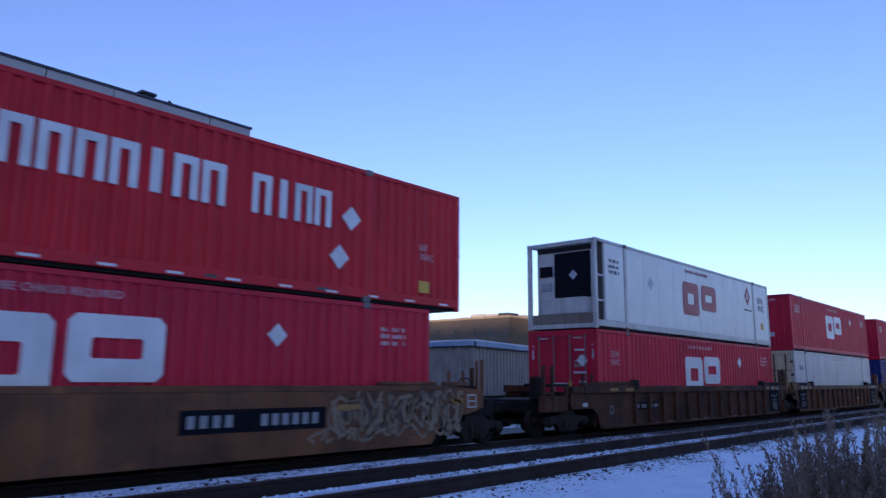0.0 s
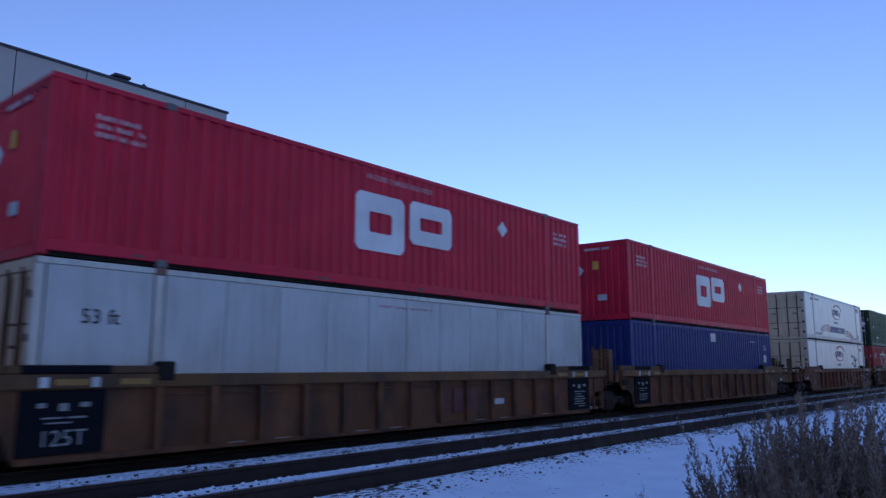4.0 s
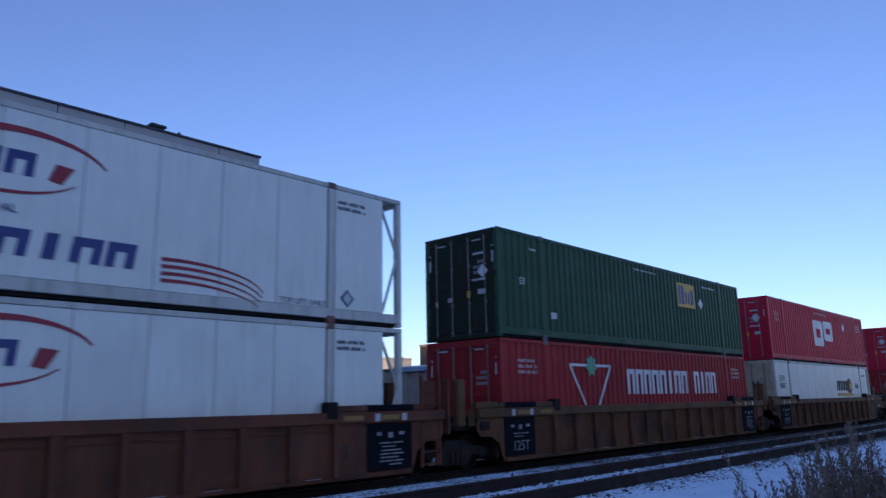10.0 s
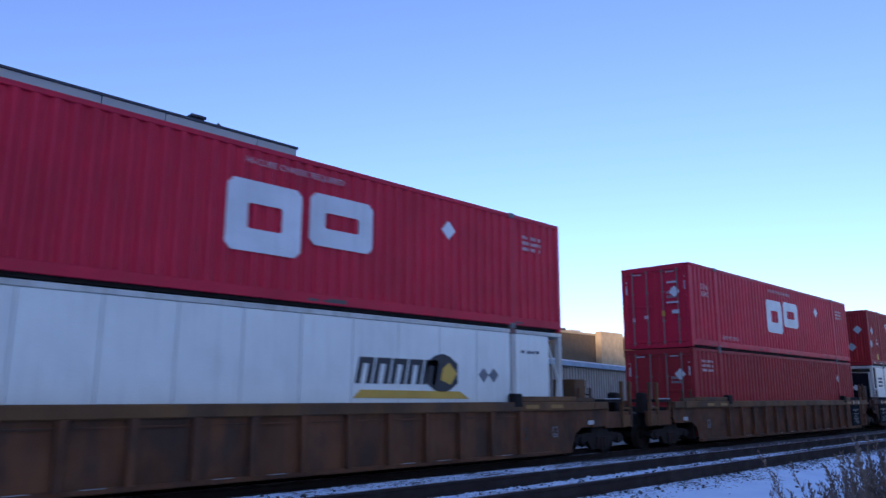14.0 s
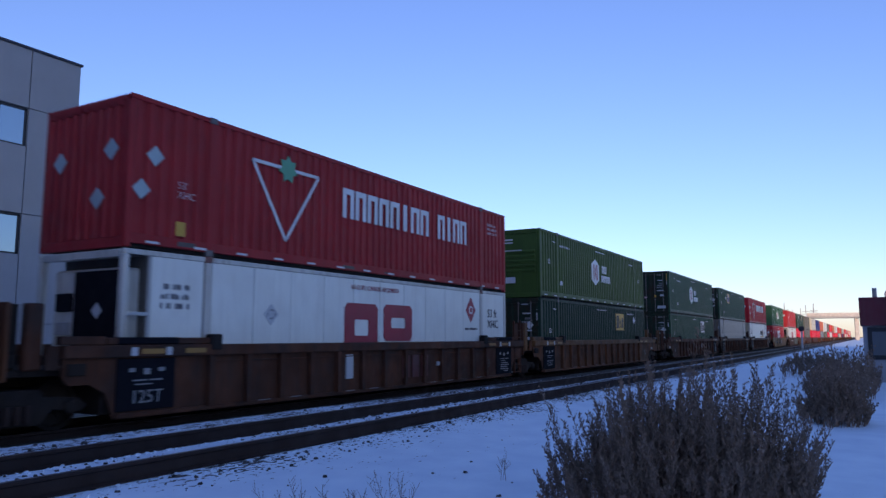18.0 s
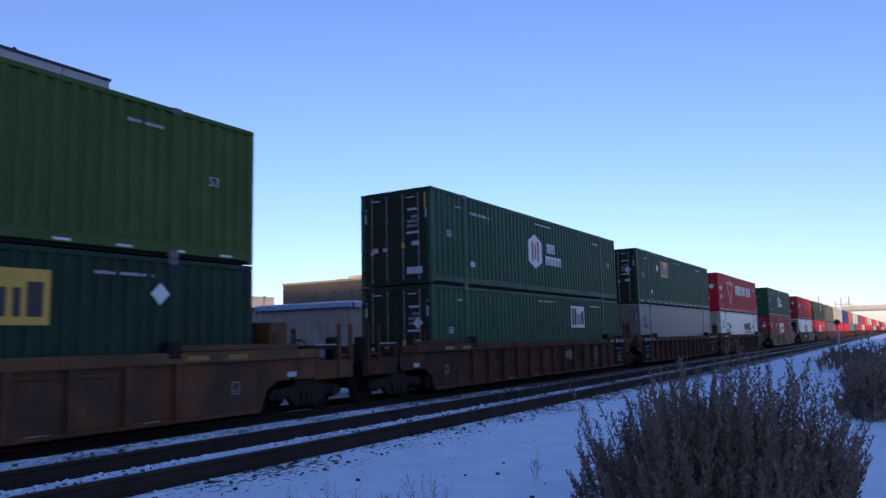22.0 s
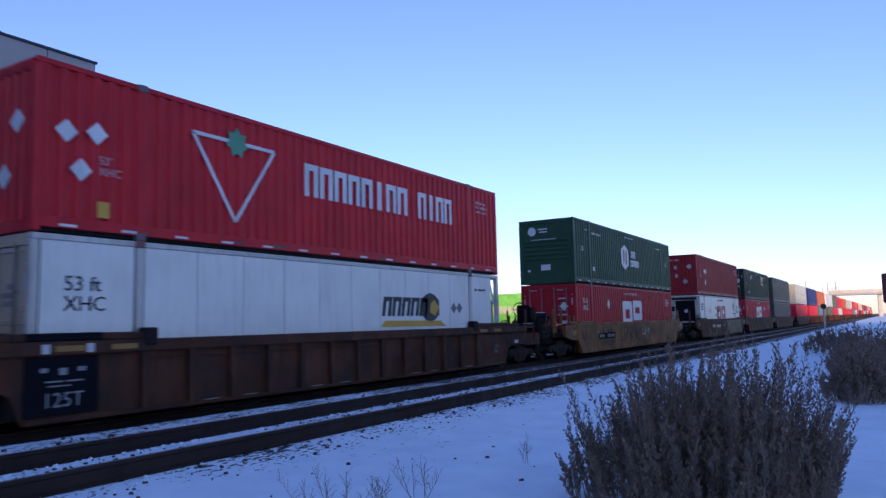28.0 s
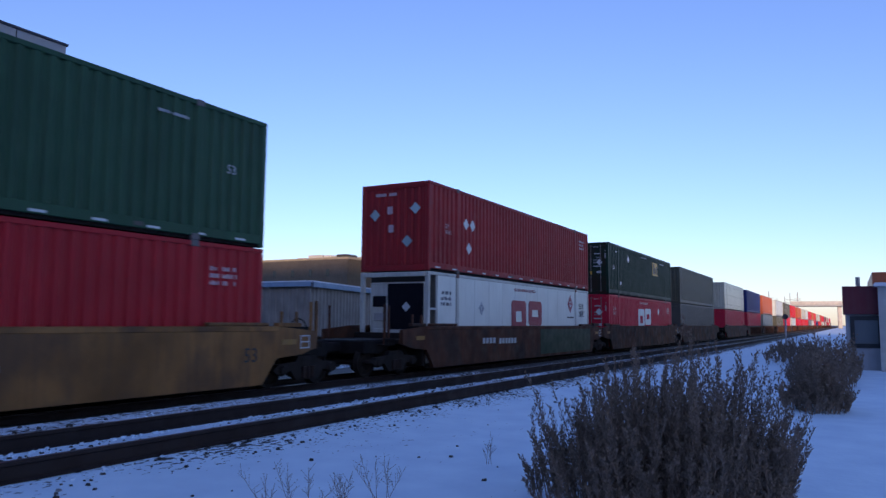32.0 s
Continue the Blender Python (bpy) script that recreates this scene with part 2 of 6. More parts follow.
    def lathe(self, cx, cz, profile, n=20):
        """Turned about an axis along y: profile of (y, radius)."""
        v, f, m = [], [], len(profile)
        for i in range(n):
            c, s = math.cos(2 * math.pi * i / n), math.sin(2 * math.pi * i / n)
            v += [(cx + r * c, y, cz + r * s) for y, r in profile]
        for i in range(n):
            for k in range(m - 1):
                j = (i + 1) % n
                f.append((i * m + k, i * m + k + 1, j * m + k + 1, j * m + k))
        return self.add(v, f)

    def plate(self, outline, y0, y1):
        """An outline in x, z given depth from y0 to y1."""
        n = len(outline)
        v = [(x, y0, z) for x, z in outline] + [(x, y1, z) for x, z in outline]
        f = [tuple(range(n)), tuple(range(n, 2 * n))[::-1]] + [(i, n + i, n + (i + 1) % n, (i + 1) % n) for i in range(n)]
        return self.add(v, f)

    def mesh(self, name, mat):
        me = bpy.data.meshes.new(name)
        me.from_pydata(self.v, [], self.f)
        bm = bmesh.new()
        bm.from_mesh(me)
        bmesh.ops.recalc_face_normals(bm, faces=bm.faces)
        bm.to_mesh(me)
        bm.free()
        if mat:
            me.materials.append(mat)
        return me


CACHE = {}


def shared(key, name, mat, make):
    """The mesh of that key in that material, made once."""
    k = (key, mat.name)
    if k not in CACHE:
        b = Build()
        make(b)
        CACHE[k] = b.mesh(name, mat)
    return CACHE[k]


def part(name, me, parent, label="", at=(0, 0, 0)):
    ob = new(name, me)
    ob.parent = parent
    ob.location = at
    if label:
        tagged(ob, label)
    return ob


def lettering(text, mat, height):
    """A mesh of built-in letters in the plane of a near side, facing -y."""
    k = ("text", text, mat.name, height)
    if k not in CACHE:
        cu = bpy.data.curves.new("lettering", 'FONT')
        cu.body, cu.size, cu.extrude = text, height * 1.38, 0.003
        cu.resolution_u = 2
        cu.space_line = 0.85
        tmp = bpy.data.objects.new("lettering", cu)
        scene.collection.objects.link(tmp)
        me = bpy.data.meshes.new_from_object(tmp.evaluated_get(bpy.context.evaluated_depsgraph_get()))
        bpy.data.objects.remove(tmp)
        me.transform(Matrix.Rotation(radians(90), 4, 'X'))
        me.materials.clear()
        me.materials.append(mat)
        CACHE[k] = me
    return CACHE[k]


# ---- ground and tracks ----
def snow_ground():
    m, t, b = material("snow_and_ballast")
    geo = t.nodes.new("ShaderNodeNewGeometry")
    sep = t.nodes.new("ShaderNodeSeparateXYZ")
    t.links.new(geo.outputs["Position"], sep.inputs[0])
    rng = t.nodes.new("ShaderNodeMapRange")
    rng.inputs["From Min"].default_value, rng.inputs["From Max"].default_value = 0.0, 20.0
    t.links.new(sep.outputs["Y"], rng.inputs["Value"])
    # share of bare ballast across the line; under the train it paints shade too
    bare = ramp(t, rng.outputs[0], [(0.0, (0.10,) * 3), (0.27, (0.13,) * 3), (0.31, (0.25,) * 3), (0.34, (0.34,) * 3), (0.36, (0.25,) * 3),
                                    (0.42, (0.26,) * 3), (0.47, (0.29,) * 3), (0.548, (0.34,) * 3), (0.566, (0.98,) * 3), (0.74, (0.9,) * 3), (0.82, (0.2,) * 3)])
    along = t.nodes.new("ShaderNodeMapRange")
    along.inputs["From Min"].default_value, along.inputs["From Max"].default_value, along.inputs["To Max"].default_value = 12.0, 32.0, 0.34
    t.links.new(sep.outputs["X"], along.inputs["Value"])
    worn = t.nodes.new("ShaderNodeMath")
    worn.operation = 'MULTIPLY_ADD'
    t.links.new(along.outputs[0], worn.inputs[0])
    t.links.new(ramp(t, rng.outputs[0], [(0.30, (0, 0, 0)), (0.34, (1, 1, 1))]), worn.inputs[1])
    t.links.new(bare, worn.inputs[2])
    bare = worn.outputs[0]
    n1 = noise_node(t, 12.0, 6, stretch=(0.75, 1.4, 1))
    n2 = noise_node(t, 0.7, 3)
    add = t.nodes.new("ShaderNodeMath")
    add.operation = 'MULTIPLY_ADD'
    add.inputs[1].default_value = 0.5
    t.links.new(n2, add.inputs[0])
    t.links.new(n1, add.inputs[2])
    sub = t.nodes.new("ShaderNodeMath")
    sub.operation = 'SUBTRACT'
    t.links.new(bare, sub.inputs[0])
    t.links.new(add.outputs[0], sub.inputs[1])
    shift = t.nodes.new("ShaderNodeMath")
    shift.operation = 'ADD'
    shift.inputs[1].default_value = 0.38
    t.links.new(sub.outputs[0], shift.inputs[0])
    fac = ramp(t, shift.outputs[0], [(0.0, (0, 0, 0)), (0.035, (1, 1, 1))])
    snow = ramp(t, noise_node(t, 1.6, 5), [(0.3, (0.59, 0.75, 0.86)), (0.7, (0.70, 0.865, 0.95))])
    stone = ramp(t, noise_node(t, 22, 3), [(0.35, (0.022, 0.02, 0.02)), (0.7, (0.085, 0.078, 0.075))])
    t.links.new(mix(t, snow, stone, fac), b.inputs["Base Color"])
    b.inputs["Roughness"].default_value = 0.75
    bump(t, b, noise_node(t, 9, 5), 0.35, 0.03)
    return m


SNOW = snow_ground()


def bed_height(x, y):
    """Height of the ground across the line: verge, near track's bed, dip, train's track bed."""
    pts = [(-40, -0.15), (-6, 0.0), (3.5, 0.0), (5.2, 0.03), (6.3, 0.08), (6.8, 0.115), (7.1, 0.12), (7.6, 0.14), (8.25, 0.12), (8.6, 0.115), (9.1, 0.10), (9.9, 0.05), (11.0, 0.04), (11.35, -0.08), (14.4, -0.10), (16, -0.05), (30, 0.0), (60, 0)]
    z = float(np.interp(y, [a for a, _ in pts], [c for _, c in pts]))
    near = max(0.0, 1 - math.hypot(x, y) / 90)
    return z + near * (0.035 if y < 5.5 else 0.008) * noise.noise((x * 0.45, y * 0.45, 3)) + near * (0.016 if y < 5.5 else 0.006) * noise.noise((x * 1.7, y * 1.7, 9))


def spread(stops):
    out = []
    for a, c, step in stops:
        out += list(np.arange(a, c, step))
    return out + [stops[-1][1]]


xs = spread([(-3000, -600, 600), (-600, -60, 60), (-60, 0, 6), (0, 30, 0.3), (30, 70, 1.2), (70, 200, 10), (200, 800, 60), (800, 3600, 700)])
ys = spread([(-3000, -300, 450), (-300, -30, 45), (-30, -4, 2), (-4, 12, 0.25), (12, 32, 2), (32, 110, 13), (110, 600, 70), (600, 3300, 900)])
g = Build()
g.v = [(float(x), float(y), bed_height(x, y)) for x in xs for y in ys]
ny = len(ys)
g.f = [(i * ny + j, (i + 1) * ny + j, (i + 1) * ny + j + 1, i * ny + j + 1) for i in range(len(xs) - 1) for j in range(ny - 1)]
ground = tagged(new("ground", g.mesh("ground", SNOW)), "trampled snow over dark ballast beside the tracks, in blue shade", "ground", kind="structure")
for poly in ground.data.polygons:
    poly.use_smooth = True

RAIL_SHAPE = [(-0.07, 0), (0.07, 0), (0.07, 0.012), (0.012, 0.03), (0.01, 0.13), (0.036, 0.145), (0.036, 0.168), (0.028, 0.178), (-0.028, 0.178), (-0.036, 0.168), (-0.036, 0.145), (-0.01, 0.13), (-0.012, 0.03), (-0.07, 0.012)]


def rail(y, z, parent, tall=1.12):
    b = Build()
    n = len(RAIL_SHAPE)
    stops = [-60, 0, 20, 60, 200, 1200]
    for x in stops:
        b.v += [(x, y + a, z + 0.18 - 0.18 * tall + c * tall) for a, c in RAIL_SHAPE]
    for k in range(len(stops) - 1):
        b.f += [(k * n + i, k * n + (i + 1) % n, (k + 1) * n + (i + 1) % n, (k + 1) * n + i) for i in range(n)]
    ob = part("rail", b.mesh("rail", RAIL_STEEL), parent, "rusty steel rail with a worn head")
    h = Build().box(-60, 1200, y - 0.027, y + 0.027, z + 0.176, z + 0.181)
    part("rail_head", h.mesh("rail_head", RAIL_HEAD), ob)


TIE = paint("creosoted_timber", (0.06, 0.045, 0.035), 0.8, 0.4)


def track(yc, top, name, label):
    base = tagged(new(name), label, "railway track", kind="structure")
    for dy in (-0.755, 0.755):
        rail(yc + dy, top - 0.18, base)
    me = shared("tie", "sleeper", TIE, lambda b: b.rbox(-0.115, 0.115, -1.3, 1.3, -0.16, 0, 0.012))
    pl = shared("tieplate", "tie_plate", RAIL_STEEL, lambda b: b.rbox(-0.1, 0.1, -0.17, 0.17, 0, 0.016, 0.004))
    far = Build()
    for k in range(700):
        x = 1.0 + 0.53 * k
        if k < 110:
            tie = part("sleeper", me, base, at=(x, yc, top - 0.25))
            for dy in (-0.755, 0.755):
                part("tie_plate", pl, tie, at=(0, dy, 0))
        else:
            far.box(x - 0.115, x + 0.115, yc - 1.3, yc + 1.3, top - 0.36, top - 0.25)
    tagged(part("distant_sleepers", far.mesh("distant_sleepers", TIE), base), kind="stuff")
    return base


track(7.685, 0.32, "near_track", "empty railway track with rusty rails and snow between them")
track(12.80, 0.07, "train_track", "railway track under the train, dark with ballast and shade")


def ballast(n, y0, y1, x0, x1, r0, r1, seed, name, label, snow=False):
    rnd = random.Random(seed)
    b = Build()
    for _ in range(n):
        x = x0 + (x1 - x0) * rnd.random() ** 1.6
        y = rnd.uniform(y0, y1)
        if min(abs(y - 8.44), abs(y - 6.93)) < 0.1:
            continue
        r = rnd.uniform(r0, r1) * (0.5 + rnd.random())
        z = bed_height(x, y)
        v = []
        for i in range(5):
            a = i * 1.2566 + rnd.random() * 0.5
            v.append((x + r * math.cos(a) * rnd.uniform(0.7, 1.3), y + r * math.sin(a) * rnd.uniform(0.7, 1.3), z - 0.01))
        for i in range(5):
            vx, vy, _ = v[i]
            v.append((x + (vx - x) * 0.62, y + (vy - y) * 0.62, z + r * rnd.uniform(0.45, 0.8)))
        b.add(v, [(5, 6, 7, 8, 9)] + [(i, (i + 1) % 5, 5 + (i + 1) % 5, 5 + i) for i in range(5)])
    if snow:
        return tagged(new(name, b.mesh(name, FRESH_SNOW)), label, "snow", kind="stuff")
    m, t, p = material(name)
    gi = t.nodes.new("ShaderNodeNewGeometry")
    t.links.new(ramp(t, gi.outputs["Random Per Island"], [(0, (0.02, 0.018, 0.018)), (0.8, (0.075, 0.07, 0.068)), (1, (0.2, 0.2, 0.21))]), p.inputs["Base Color"])
    p.inputs["Roughness"].default_value = 0.85
    return tagged(new(name, b.mesh(name, m)), label, "ballast", kind="stuff")


ballast(620, 6.1, 6.85, 2, 60, 0.01, 0.03, 4, "ballast_stones", "dark ballast stones poking out of the snow")
ballast(500, 8.55, 10.8, 2, 60, 0.02, 0.045, 5, "ballast_stones", "dark ballast stones between the two tracks")
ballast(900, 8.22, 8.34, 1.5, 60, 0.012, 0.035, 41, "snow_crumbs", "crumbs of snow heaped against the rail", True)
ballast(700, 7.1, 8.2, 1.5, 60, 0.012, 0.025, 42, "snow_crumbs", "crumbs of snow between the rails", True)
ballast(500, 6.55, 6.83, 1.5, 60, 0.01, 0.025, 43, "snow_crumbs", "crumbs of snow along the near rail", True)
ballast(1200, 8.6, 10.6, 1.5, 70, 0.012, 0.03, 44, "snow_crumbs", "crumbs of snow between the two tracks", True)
ballast(900, 7.2, 8.3, 1.5, 60, 0.012, 0.03, 45, "ballast_stones", "dark stones showing through snow between the rails")
ballast(60, 3.0, 5.7, 3, 25, 0.01, 0.028, 6, "snow_clods", "dark clods scattered over the snow")

# ---- containers ----
WIDE, TALL, LONG = 2.59, 2.87, 16.154
UPPER, LOWER = 3.272, 0.375    # z of the two floors in a stack


def corrugated(b, x0, x1, z0, z1, y, inward, pitch=0.285, depth=0.052):
    """A sheet with upright trapezoid ribs; inward is +1 where the box lies at higher y."""
    n = max(1, round((x1 - x0) / pitch))
    w = (x1 - x0) / n
    prof = []
    for k in range(n):
        a = x0 + k * w
        prof += [(a, 0), (a + 0.36 * w, 0), (a + 0.5 * w, depth), (a + 0.86 * w, depth)]
    prof.append((x1, 0))
    m = len(prof)
    v = [(x, y + inward * d, z0) for x, d in prof] + [(x, y + inward * d, z1) for x, d in prof]
    b.add(v, [(i, i + 1, m + i + 1, m + i) for i in range(m - 1)])


class Box:
    """One container; marks lie on its near side."""

    def __init__(self, label, body, length=LONG, left="door", right="wall", smooth=False, far=False, rail_marks=False, rim=None, lift=1.98, door_mat=None):
        self.L, self.body, self.far = length, body, far
        self.thing = tagged(new("shipping_container"), label, "container", "containers on the train")
        p, L = self.thing, length
        rim = rim or (FRAME_WHITE if smooth and body in (WHITE, WHITE_DIRTY) else body)
        h = TALL
        key = (L, smooth, far, lift)
        part("underframe", shared(("under", L), "underframe", STEEL, lambda b: b.box(0.06, L - 0.06, 0.09, WIDE - 0.09, 0.01, 0.14)), p)
        part("roof", shared(("roof", L, smooth), "roof", body, lambda b: b.box(0.02, L - 0.02, 0.06, WIDE - 0.06, h - 0.05, h - 0.012)), p)
        for y in (0, WIDE - 0.07):
            part("bottom_rail", shared(("brail", L), "bottom_rail", rim, lambda b: b.rbox(0.12, L - 0.12, 0, 0.07, 0.075, 0.27, 0.012)), p, at=(0, y, 0))
            part("top_rail", shared(("trail", L), "top_rail", rim, lambda b: b.rbox(0.0, L, 0, 0.07, h - 0.1, h, 0.012)), p, at=(0, y, 0))
        if far:
            cp = shared("cpostf", "corner_post", rim, lambda b: b.box(0, 0.14, 0, 0.14, 0, h - 0.1))
            for x in (0, L - 0.14):
                for y in (-0.004, WIDE - 0.136):
                    part("corner_post", cp, p, at=(x, y, 0))
        else:
            cp = shared("cpost", "corner_post", rim, lambda b: b.rbox(0, 0.14, 0, 0.14, 0.0, h - 0.1, 0.02))
            for x in (0, L - 0.14):
                for y in (-0.004, WIDE - 0.136):
                    part("corner_post", cp, p, at=(x, y, 0))
        secs = [(0.14, lift - 0.08), (lift + 0.08, L - lift - 0.08), (L - lift + 0.08, L - 0.14)]
        if smooth:
            secs = [(a + 0.022, c_ - 0.022) for a, c_ in secs]
        if left == "reefer":
            secs[0] = (0.62, secs[0][1])
        if right == "frame":
            secs[2] = (secs[2][0], L - 0.55)
        for y in (-0.012, WIDE - 0.048):
            for x in (lift, L - lift):
                po = part("lift_post", shared("lpost", "lift_post", rim, lambda b: b.rbox(-0.08, 0.08, 0, 0.06, 0.0, h, 0.012)), p, at=(x, y, 0))
                if not far and y < 0:
                    cm = CAST_DIM if not smooth else CAST_RED
                    for z in (-0.012, h - 0.12):
                        part("corner_casting", shared("cast", "corner_casting", cm, lambda b: b.rbox(-0.1, 0.1, -0.012, 0.10, 0, 0.135, 0.015)), po, "scuffed corner casting", at=(0, 0, z))
        if smooth:
            lo = secs[0][0]
            part("insulated_body", shared(("core", key, left, right), "insulated_body", SEAM, lambda b: b.box(lo + 0.02, secs[2][1] - 0.02, 0.03, WIDE - 0.03, 0.1, h - 0.06)), p)
            for x0, x1 in secs:
                n = max(1, round((x1 - x0) / 1.21))
                w = (x1 - x0) / n
                me = shared(("panel", round(w, 3)), "panel", body, lambda b: b.rbox(0.006, w - 0.006, 0.0, 0.035, 0.275, h - 0.105, 0.008))
                for k in range(n):
                    part("panel", me, p, at=(x0 + k * w, 0.012, 0))
        else:
            for x0, x1 in secs:
                part("side_panel", shared(("corr", round(x1 - x0, 3)), "side_panel", body, lambda b: corrugated(b, 0, x1 - x0, 0.26, h - 0.09, 0, 1)), p, at=(x0, 0.008, 0))
            part("side_panel", shared(("corrfar", L), "side_panel", body, lambda b: corrugated(b, 0.1, L - 0.1, 0.26, h - 0.09, WIDE, -1, 0.57)), p)
        if rail_marks:
            me = shared("rmark", "reflector", MARK_WHITE, lambda b: b.box(0, 0.3, -0.004, 0.0, 0.105, 0.15))
            k = 0.45
            while k < L - 0.5:
                part("reflector", me, p, "white reflective strip", at=(k, 0, 0))
                k += 1.14
        if not far and not smooth:
            rnd = random.Random(round(L * 10) + len(label))
            for k in range(5):
                x, w = rnd.uniform(0.5, L - 0.8), rnd.uniform(0.12, 0.5)
                part("scuff", Build().box(x, x + w, -0.003, 0.01, 0.12, 0.12 + rnd.uniform(0.03, 0.09)).mesh("scuff", SEAM), p, "dark scuff on the lower rail")
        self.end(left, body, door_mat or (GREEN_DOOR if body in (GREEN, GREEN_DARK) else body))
        self.right_end(right, body, rim)

    def end(self, kind, body, dm):
        """The end at x = 0, which faces down the line."""
        p, h = self.thing, TALL
        if kind == "door":
            part("header", shared("hdr", "header", dm, lambda b: b.rbox(0.0, 0.1, 0.136, WIDE - 0.136, h - 0.2, h - 0.006, 0.01)), p)
            part("door_sill", shared("sill", "door_sill", dm, lambda b: b.rbox(0.0, 0.1, 0.136, WIDE - 0.136, 0.0, 0.16, 0.01)), p)
            def leaf(b):
                b.rbox(0.05, 0.09, 0, 1.155, 0.17, h - 0.21, 0.01)
            cross = shared("dcross", "door_rail", dm, lambda b: b.rbox(0.028, 0.055, 0.0, 1.155, 0, 0.09, 0.012))
            stile = shared("dstile", "door_stile", dm, lambda b: b.rbox(0.026, 0.055, 0, 0.07, 0.17, h - 0.21, 0.012))
            def rod(b):
                b.tube((0.005, 0, 0.1), (0.005, 0, h - 0.14), 0.021, 8)
                for z in (0.16, 0.9, 1.9, h - 0.24):
                    b.rbox(-0.012, 0.04, -0.04, 0.04, z, z + 0.06, 0.008)
            def bar_(b):
                b.rbox(-0.01, 0.05, -0.028, 0.028, 0.17, h - 0.21, 0.012)
                b.tube((-0.02, 0, 0.1), (-0.02, 0, h - 0.14), 0.022, 8)
            rods = shared("rodc", "lock_rod", RUST, bar_) if dm is CREAM_DOOR else shared("rod", "lock_rod", RODS, rod)
            part("gasket", shared("gasket", "gasket", SEAM, lambda b: b.box(0.05, 0.07, WIDE / 2 - 0.045, WIDE / 2 + 0.035, 0.16, h - 0.2)), p)
            hinge = shared("hinge", "hinge", RUST if dm is CREAM_DOOR else dm, lambda b: b.rbox(-0.012, 0.03, -0.07, 0.07, 0, 0.12, 0.01))
            for k in range(2):
                d = part("door", shared("leaf", "door", dm, leaf), p, at=(0, 0.138 + k * 1.16, 0))
                if not self.far:
                    for zz in (0.18, h - 0.3) if dm is CREAM_DOOR else (0.18, 1.4, h - 0.3):
                        part("door_rail", cross, d, at=(0, 0, zz))
                    if dm is CREAM_DOOR:
                        for zz in (0.95, 1.85):
                            part("door_strap", shared("dstrap", "door_strap", RUST, lambda b: b.rbox(0.03, 0.056, 0.06, 1.1, 0, 0.035, 0.006)), d, "thin rusty strap", at=(0, 0, zz))
                            part("lock_handle", shared("dlock", "lock_handle", RUST, lambda b: b.rbox(-0.02, 0.03, 0.28, 0.6, 0, 0.05, 0.01)), d, "rusty lock handle", at=(0, 0, zz - 0.35))
                    for yy in (0, 1.085):
                        part("door_stile", stile, d, at=(0, yy, 0))
                    for yy in (0.3, 0.86):
                        part("lock_rod", rods, d, "dull steel lock rod", at=(0, yy, 0))
                    for zz in (0.35, 0.95, 1.6, 2.25):
                        part("hinge", hinge, d, at=(0, 0.0 if k == 0 else 1.16, zz))
                    if dm is not CREAM_DOOR:
                        part("reflector", shared("drh", "reflector", MARK_GREY, lambda b: b.box(0.018, 0.03, 0.55, 0.85, h - 0.275, h - 0.24)), d, "white reflective strip", at=(0, -0.12 + 0.1 * k, 0))
                        part("reflector", shared("drv", "reflector", MARK_GREY, lambda b: b.box(0.018, 0.03, 0, 0.05, 1.95, 2.4)), d, "white reflective strip", at=(0, 0.02 + 1.07 * k, 0))
                        if k == 0:
                            tagged(part("stencil", shared("dst", "stencil", STENCIL, lambda b: [b.box(0.038, 0.05, 0.37 + 0.075 * q, 0.42 + 0.075 * q, z, z + 0.085) for z in (1.7, 1.84, 1.98) for q in range(5 if z < 1.9 else 3)]), d), kind="stuff")
        elif kind == "wall":
            def sheet(b):
                corrugated(b, 0.13, WIDE - 0.13, 0.2, h - 0.1, 0, 1, 0.27)
                b.v = [(y, x, z) for x, y, z in b.v]
            part("front_wall", shared("frontwall", "front_wall", body, sheet), p)
            beam = shared("endbeam", "end_beam", body, lambda b: b.rbox(0.0, 0.09, 0.136, WIDE - 0.136, 0.0, 0.19, 0.012))
            part("end_beam", beam, p)
            part("end_beam", beam, p, at=(0, 0, h - 0.2))
        elif kind == "ribbed":
            def sheet(b):
                b.box(0.04, 0.08, 0.13, WIDE - 0.13, 0.1, h - 0.1)
            fw = part("front_wall", shared("ribwall", "front_wall", body, sheet), p)
            for k in range(5):
                part("rib", shared("endrib", "rib", body, lambda b: b.rbox(0.0, 0.05, 0.22, WIDE - 0.22, 0, 0.11, 0.03)), fw, at=(0, 0, 1.06 + k * 0.2))
            beam = shared("endbeam", "end_beam", body, lambda b: b.rbox(0.0, 0.09, 0.136, WIDE - 0.136, 0.0, 0.19, 0.012))
            part("end_beam", beam, p)
            part("end_beam", beam, p, at=(0, 0, h - 0.2))
        elif kind == "reefer":
            unit = part("cooling_unit", shared("reef", "cooling_unit", FRAME_WHITE, lambda b: b.rbox(0.2, 0.62, 0.25, WIDE - 0.25, 0.35, 2.55, 0.05)), p, "white box-shaped refrigeration unit")
            part("grille", shared("reefg", "grille", BLACK, lambda b: b.rbox(0.15, 0.21, 0.28, 1.62, 1.0, 2.5, 0.02)), unit, "black radiator grille")
            part("hatch", shared("reefh", "hatch", BLACK, lambda b: b.rbox(0.15, 0.21, 1.7, 2.2, 1.75, 2.1, 0.015)), unit)
            part("control_panel", shared("reefc", "control_panel", GALV, lambda b: b.rbox(0.15, 0.21, 1.75, 2.15, 1.3, 1.55, 0.01)), unit)
